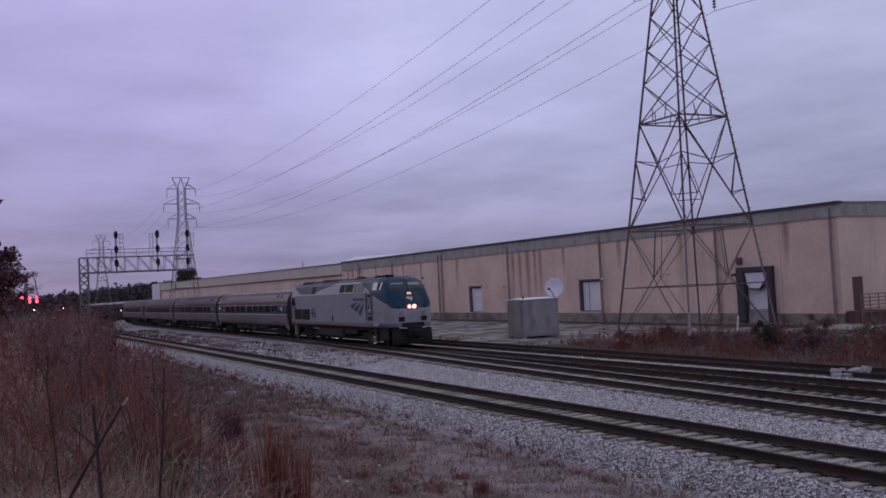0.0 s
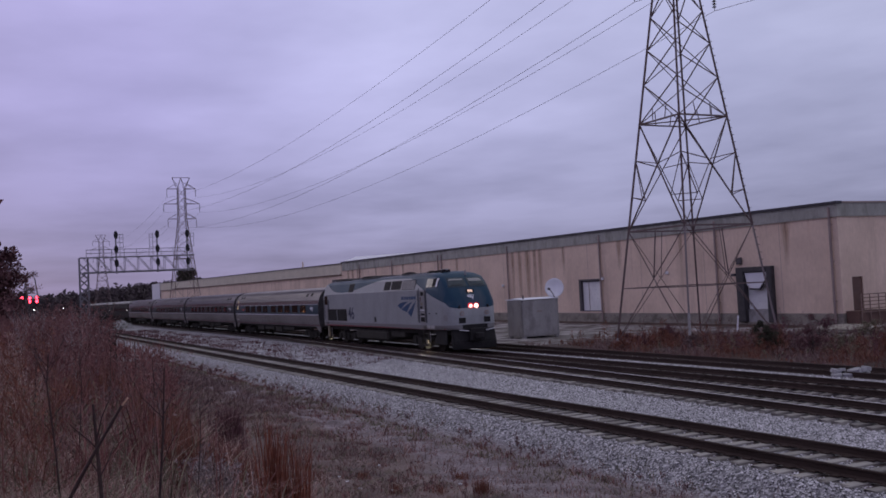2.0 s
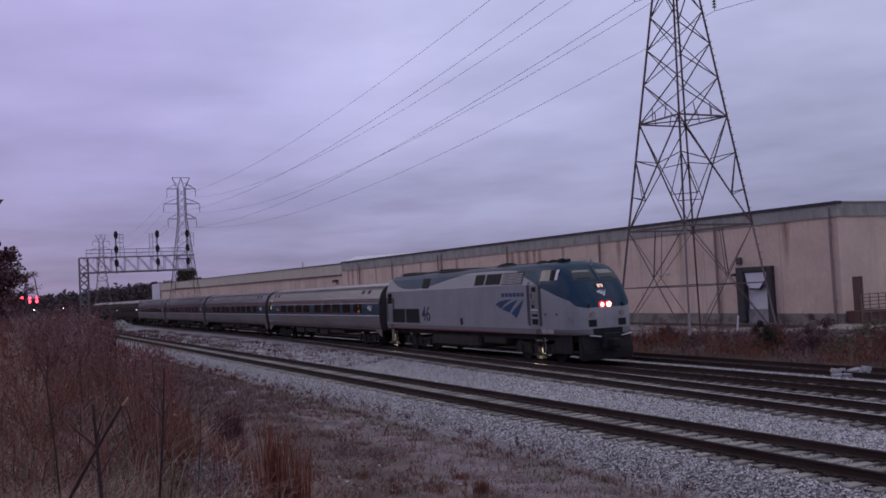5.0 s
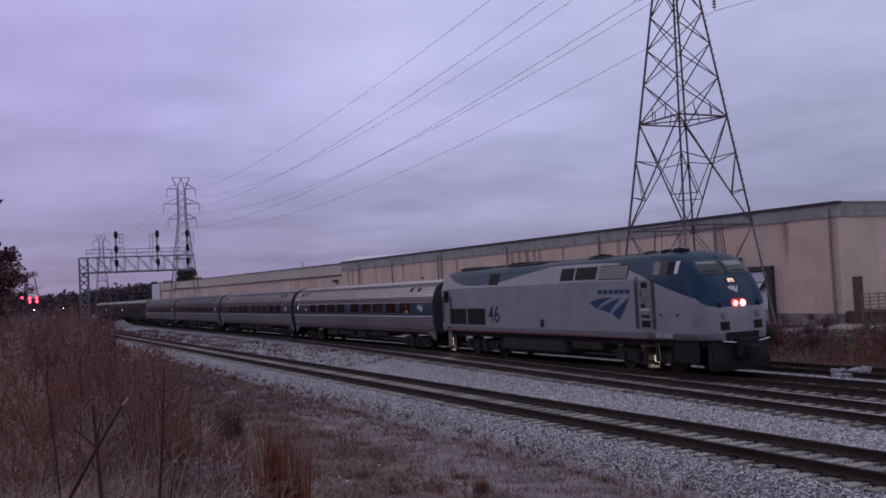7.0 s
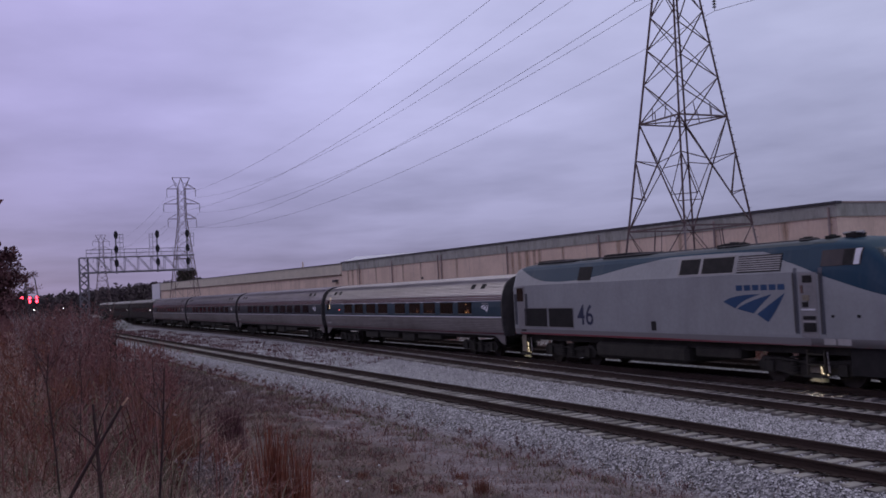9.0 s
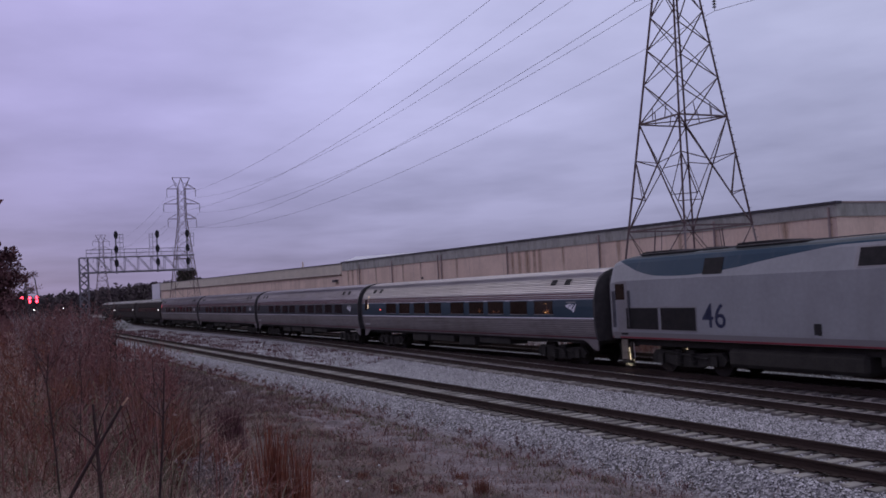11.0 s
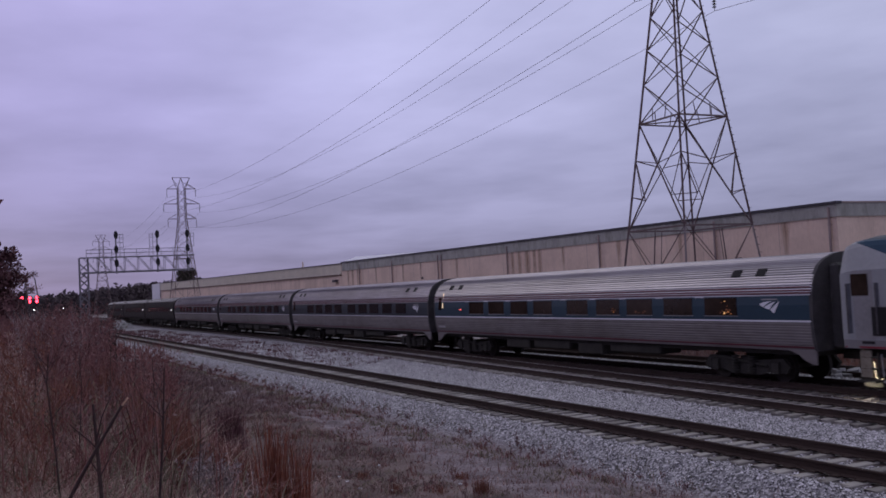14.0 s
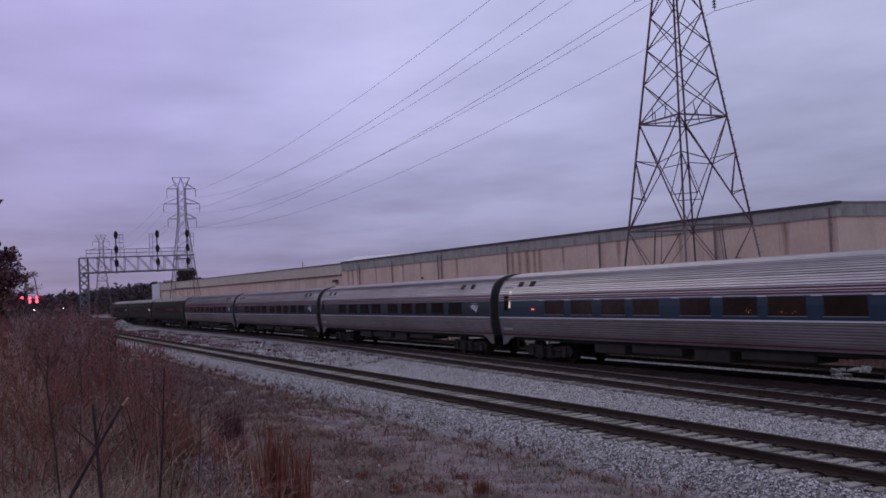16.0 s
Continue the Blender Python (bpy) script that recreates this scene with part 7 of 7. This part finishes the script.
    part("roof_horn", tubed((Vector((L(-51.7), -0.5, 4.36)), Vector((L(-51.0), -0.5, 4.36)), 0.045)), SILVER, loco)
    part("aerial", tubed((Vector((L(-50.3), 0.2, 4.0)), Vector((L(-50.3), 0.2, 4.26)), 0.05)), SILVER, loco)
    # underframe and tanks
    part("underframe", boxed(((-9.7, -1.2, 0.95), (9.4, 1.2, 1.2))), UNDER, loco)
    part("fuel_tank", boxed(((-4.1, -1.38, 0.40), (1.25, 1.38, 1.0)), bevel=0.12), UNDER, loco)
    part("equipment_box", boxed(((1.6, -1.3, 0.66), (3.7, -0.6, 1.0)), bevel=0.05), UNDER, loco)
    for y in (-1.32, 1.32):
        part("side_skirt", boxed(((8.0, y - 0.04, 0.42), (9.3, y + 0.04, 1.2)), bevel=0.02), HATCH, loco)
    part("rear_diaphragm", boxed(((-10.5, -0.8, 1.1), (-10.1, 0.8, 3.7)), bevel=0.08), RUBBER, loco, "black rubber end diaphragm")
    for x in (-6.35, 6.15):
        bogie(loco, x, 2.75, 0.53, LOCO_WHEELS)
    return loco


def coach_outline(ribs=True):
    """Half of a fluted tube from sill to crown, as (y, z)."""
    keys = [(1.46, 1.05), (1.545, 1.35), (1.585, 1.7), (1.60, 2.05), (1.595, 2.4), (1.57, 2.72), (1.515, 2.98), (1.41, 3.25), (1.23, 3.50), (0.97, 3.68), (0.62, 3.80), (0.28, 3.85), (0.0, 3.86)]
    pts, out = [], []
    for (y0, z0), (y1, z1) in zip(keys, keys[1:]):
        for i in range(16):
            t = i / 16
            pts.append((y0 + (y1 - y0) * t, z0 + (z1 - z0) * t))
    pts.append(keys[-1])
    run = 0.0
    for i, (y, z) in enumerate(pts):
        a, b = pts[max(0, i - 1)], pts[min(len(pts) - 1, i + 1)]
        d = Vector((b[0] - a[0], b[1] - a[1])).normalized()
        n = Vector((d.y, -d.x))
        if i:
            run += math.dist(pts[i - 1], pts[i])
        off = 0.0
        if ribs and (1.2 < z < 1.86 or (z > 2.74 and y > 0.25)):
            off = (0.013 if (run % 0.084) < 0.056 else -0.013) * (0.4 if z < 2 else 1.0)
        out.append((y + n.x * off, z + n.y * off))
    return out


def tube_body(bm, outline, x0, x1):
    full = [(-y, z) for y, z in outline] + [(y, z) for y, z in outline[-2::-1]]
    r0 = [bm.verts.new((x0, y, z)) for y, z in full]
    r1 = [bm.verts.new((x1, y, z)) for y, z in full]
    for i in range(len(full) - 1):
        bm.faces.new((r0[i], r0[i + 1], r1[i + 1], r1[i]))
    bm.faces.new((r0[-1], r0[0], r1[0], r1[-1]))
    bm.faces.new(r0)
    bm.faces.new(r1[::-1])
    bmesh.ops.recalc_face_normals(bm, faces=bm.faces[:])
    return bm


def build_coach(s0, label, lit, dark):
    """A stainless-steel coach. lit: windows, counted from the rear, in which a lamp shows."""
    car = thing("passenger_coach", on_line(s0), label, "passenger coach", "coaches of the train")
    MOVERS.append((car, s0))
    outline = coach_outline()
    skin = Skin(tube_body(bmesh.new(), coach_outline(False), -12.6, 12.6))
    body = part("body", tube_body(bmesh.new(), outline, -12.6, 12.6), GLOOMY if dark else STAINLESS if lit else DIMMED_STEEL, car, "coach side painted dark for the gloom it reflects" if dark else "fluted stainless body")
    # Dark coaches: gloom painted on the sides, sky highlight on the roof.
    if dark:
        part("roof_sheet", tube_body(bmesh.new(), [(y * 1.002, z + 0.012) for y, z in coach_outline(False) if z > 3.38], -12.55, 12.55), PALE_PANEL, body, "roof sheet painted pale for its sky highlight")
    else:
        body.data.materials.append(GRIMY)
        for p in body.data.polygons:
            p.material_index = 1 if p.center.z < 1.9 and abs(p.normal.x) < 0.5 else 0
    U = lambda s: s + 83.0
    for s in (-1, 1):
        P = lambda name, o, mat, parent, label="", lift=0.012: part(name, plate(skin, o, s, lift), mat, parent, label)
        if not dark:
            # Unlit coaches take the copies whose colour already holds the dimness.
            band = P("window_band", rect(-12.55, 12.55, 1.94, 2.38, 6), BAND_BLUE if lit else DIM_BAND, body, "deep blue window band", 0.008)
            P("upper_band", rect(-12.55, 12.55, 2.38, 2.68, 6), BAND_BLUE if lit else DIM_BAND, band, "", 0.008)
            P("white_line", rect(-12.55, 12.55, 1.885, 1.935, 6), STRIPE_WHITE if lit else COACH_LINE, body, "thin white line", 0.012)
            for z in (2.70, 2.78, 2.87):
                P("red_line", rect(-12.55, 12.55, z, z + 0.04, 6), COACH_RED, body, "thin red line", 0.022)
            P("silver_line", rect(-12.55, 12.55, 2.655, 2.695, 6), COACH_LINE if lit else SILVER, body, "", 0.012)
            P("sill_line", rect(-12.5, 12.5, 1.13, 1.18, 6), COACH_RED, body, "dull red sill line", 0.012)
        parent = body if dark else band
        for i, a in enumerate((-91.6, -89.63, -87.55, -85.58, -82.98, -80.92, -79.0, -76.9, -74.83)):
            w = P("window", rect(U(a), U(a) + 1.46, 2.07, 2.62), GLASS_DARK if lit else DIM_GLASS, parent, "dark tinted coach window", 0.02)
            if lit:
                P("window_sill", rect(U(a) - 0.03, U(a) + 1.49, 2.04, 2.062), SILVER, w, "", 0.024)
                P("pillar_clip", rect(U(a) - 0.46, U(a) - 0.06, 2.635, 2.665), STRIPE_WHITE, w, "small white clip over the pillar", 0.018)
            if i in lit:
                for fx, z, r, lamp in lit[i]:
                    x = U(a) + fx
                    P("reading_light", [(x + r * (1.5 + 0.35 * math.sin(c * 2 + x * 9)) * math.cos(c), z + r * (1 + 0.22 * math.cos(c * 3 + x * 7)) * math.sin(c)) for c in [k * math.pi / 9 for k in range(18)]], lamp, w, "warm lamp glowing inside", 0.026)
        if dark:
            P("marker_lamp", rect(11.2, 11.34, 2.26, 2.38), LAMP_CAR, body, "small bright lamp", 0.02)
            continue
        for o in swoosh(U(-72.0), 2.33, 0.80, 0.27):
            if s > 0:
                o = [(2 * U(-72.0) - a, b) for a, b in o]
            P("emblem_blade", o, STRIPE_WHITE, band, "white emblem blade", 0.016)
        P("wordmark_bar", rect(U(-72.32), U(-71.68), 2.53, 2.575), SILVER, band, "pale bar of the wordmark", 0.016)
        dr = P("vestibule_door", rect(U(-95.25), U(-94.45), 1.35, 3.25, 1), SILVER, body, "narrow vestibule door", 0.026)
        P("door_window", rect(U(-95.05), U(-94.72), 2.25, 2.85), GLASS_DARK, dr, "", 0.034)
        if lit:
            P("door_light", rect(U(-94.62), U(-94.52), 2.35, 3.08), LAMP_DOOR, dr, "lit door edge", 0.034)
            P("marker_lamp", rect(U(-92.68), U(-92.46), 2.245, 2.30), LAMP_MARKER, band, "glowing orange marker", 0.018)
        for x in (-73.55, -72.5, -93.9, -92.9):
            P("roof_vent", rect(U(x) - 0.2, U(x) + 0.2, 3.26, 3.46), HATCH, body, "black roof vent", 0.02)
    # ends, roof lip and underframe
    for e in (-1, 1):
        part("diaphragm", boxed(((min(e * 12.6, e * 12.95), -0.9, 1.1), (max(e * 12.6, e * 12.95), 0.9, 3.55)), bevel=0.08), RUBBER, car, "black rubber diaphragm")
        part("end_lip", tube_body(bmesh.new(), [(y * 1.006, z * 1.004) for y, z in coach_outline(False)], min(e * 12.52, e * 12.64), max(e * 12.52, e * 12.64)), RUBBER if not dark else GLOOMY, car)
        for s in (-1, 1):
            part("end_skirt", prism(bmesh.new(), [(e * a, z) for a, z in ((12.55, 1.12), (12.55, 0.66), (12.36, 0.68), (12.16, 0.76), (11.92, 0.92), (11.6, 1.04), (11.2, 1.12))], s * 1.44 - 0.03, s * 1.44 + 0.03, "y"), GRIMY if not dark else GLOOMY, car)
        part("coupler", boxed(((min(e * 12.3, e * 13.0), -0.15, 0.75), (max(e * 12.3, e * 13.0), 0.15, 1.0))), UNDER, car)
    part("underframe", boxed(((-12.4, -1.25, 0.9), (12.4, 1.25, 1.06))), UNDER, car)
    for a, b, z in ((-5.6, -3.6, 0.55), (-3.2, -0.4, 0.62), (0.2, 1.9, 0.5), (2.4, 5.4, 0.66)):
        for y in (-0.825, 0.825):
            part("equipment_box", boxed(((a, y - 0.475, z), (b, y + 0.475, 0.95)), bevel=0.04), UNDER, car)
    for x in (-9.3, 9.3):
        bogie(car, x, 2.6, 0.46, COACH_WHEELS)
    return car


build_locomotive()
LIT = {8: [(0.93, 2.51, 0.018, LAMP_CABIN), (0.92, 2.14, 0.034, LAMP_CABIN), (0.74, 2.16, 0.022, LAMP_FAINT), (1.08, 2.18, 0.03, LAMP_CABIN_LOW), (1.16, 2.24, 0.024, LAMP_FAINT), (1.02, 2.25, 0.03, LAMP_FAINT),
           (0.82, 2.22, 0.018, LAMP_FAINT), (1.2, 2.12, 0.02, LAMP_CABIN_LOW), (1.05, 2.36, 0.016, LAMP_FAINT), (0.80, 2.48, 0.014, LAMP_FAINT)],
       6: [(1.06, 2.20, 0.024, LAMP_FAINT), (0.55, 2.18, 0.03, LAMP_FAINT), (0.72, 2.15, 0.018, LAMP_FAINT), (0.95, 2.14, 0.02, LAMP_FAINT)],
       5: [(1.12, 2.17, 0.022, LAMP_CABIN_LOW), (1.02, 2.22, 0.022, LAMP_FAINT), (1.2, 2.24, 0.024, LAMP_FAINT), (1.06, 2.30, 0.016, LAMP_FAINT)]}
build_coach(COACH_S[0], "stainless coach with warm lamps behind its dark windows", LIT, False)
for s0 in COACH_S[1:4]:
    build_coach(s0, "stainless coach with blue band and unlit windows", {}, False)
# Same kind of coach, its gloom put into the paint.
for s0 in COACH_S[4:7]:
    build_coach(s0, "passenger coach far back in the train with gloom painted on", {}, True)
# ---------------------------------------------------------------- what moves


def motions():
    times = [float(t) for t in range(17)]
    for ob, s0 in MOVERS:
        walk(ob, [(t, on_line(s0 + run(t))) for t in times])
    for w, dx, r in WHEELSETS:
        n = math.ceil(math.degrees(run(16.0) / r) / 70)
        rows = [16.0 * i / n for i in range(n + 1)]
        walk(w, [(t, pose(dx, 0, r, 0, math.degrees(run(t) / r), 0)) for t in rows])


motions()
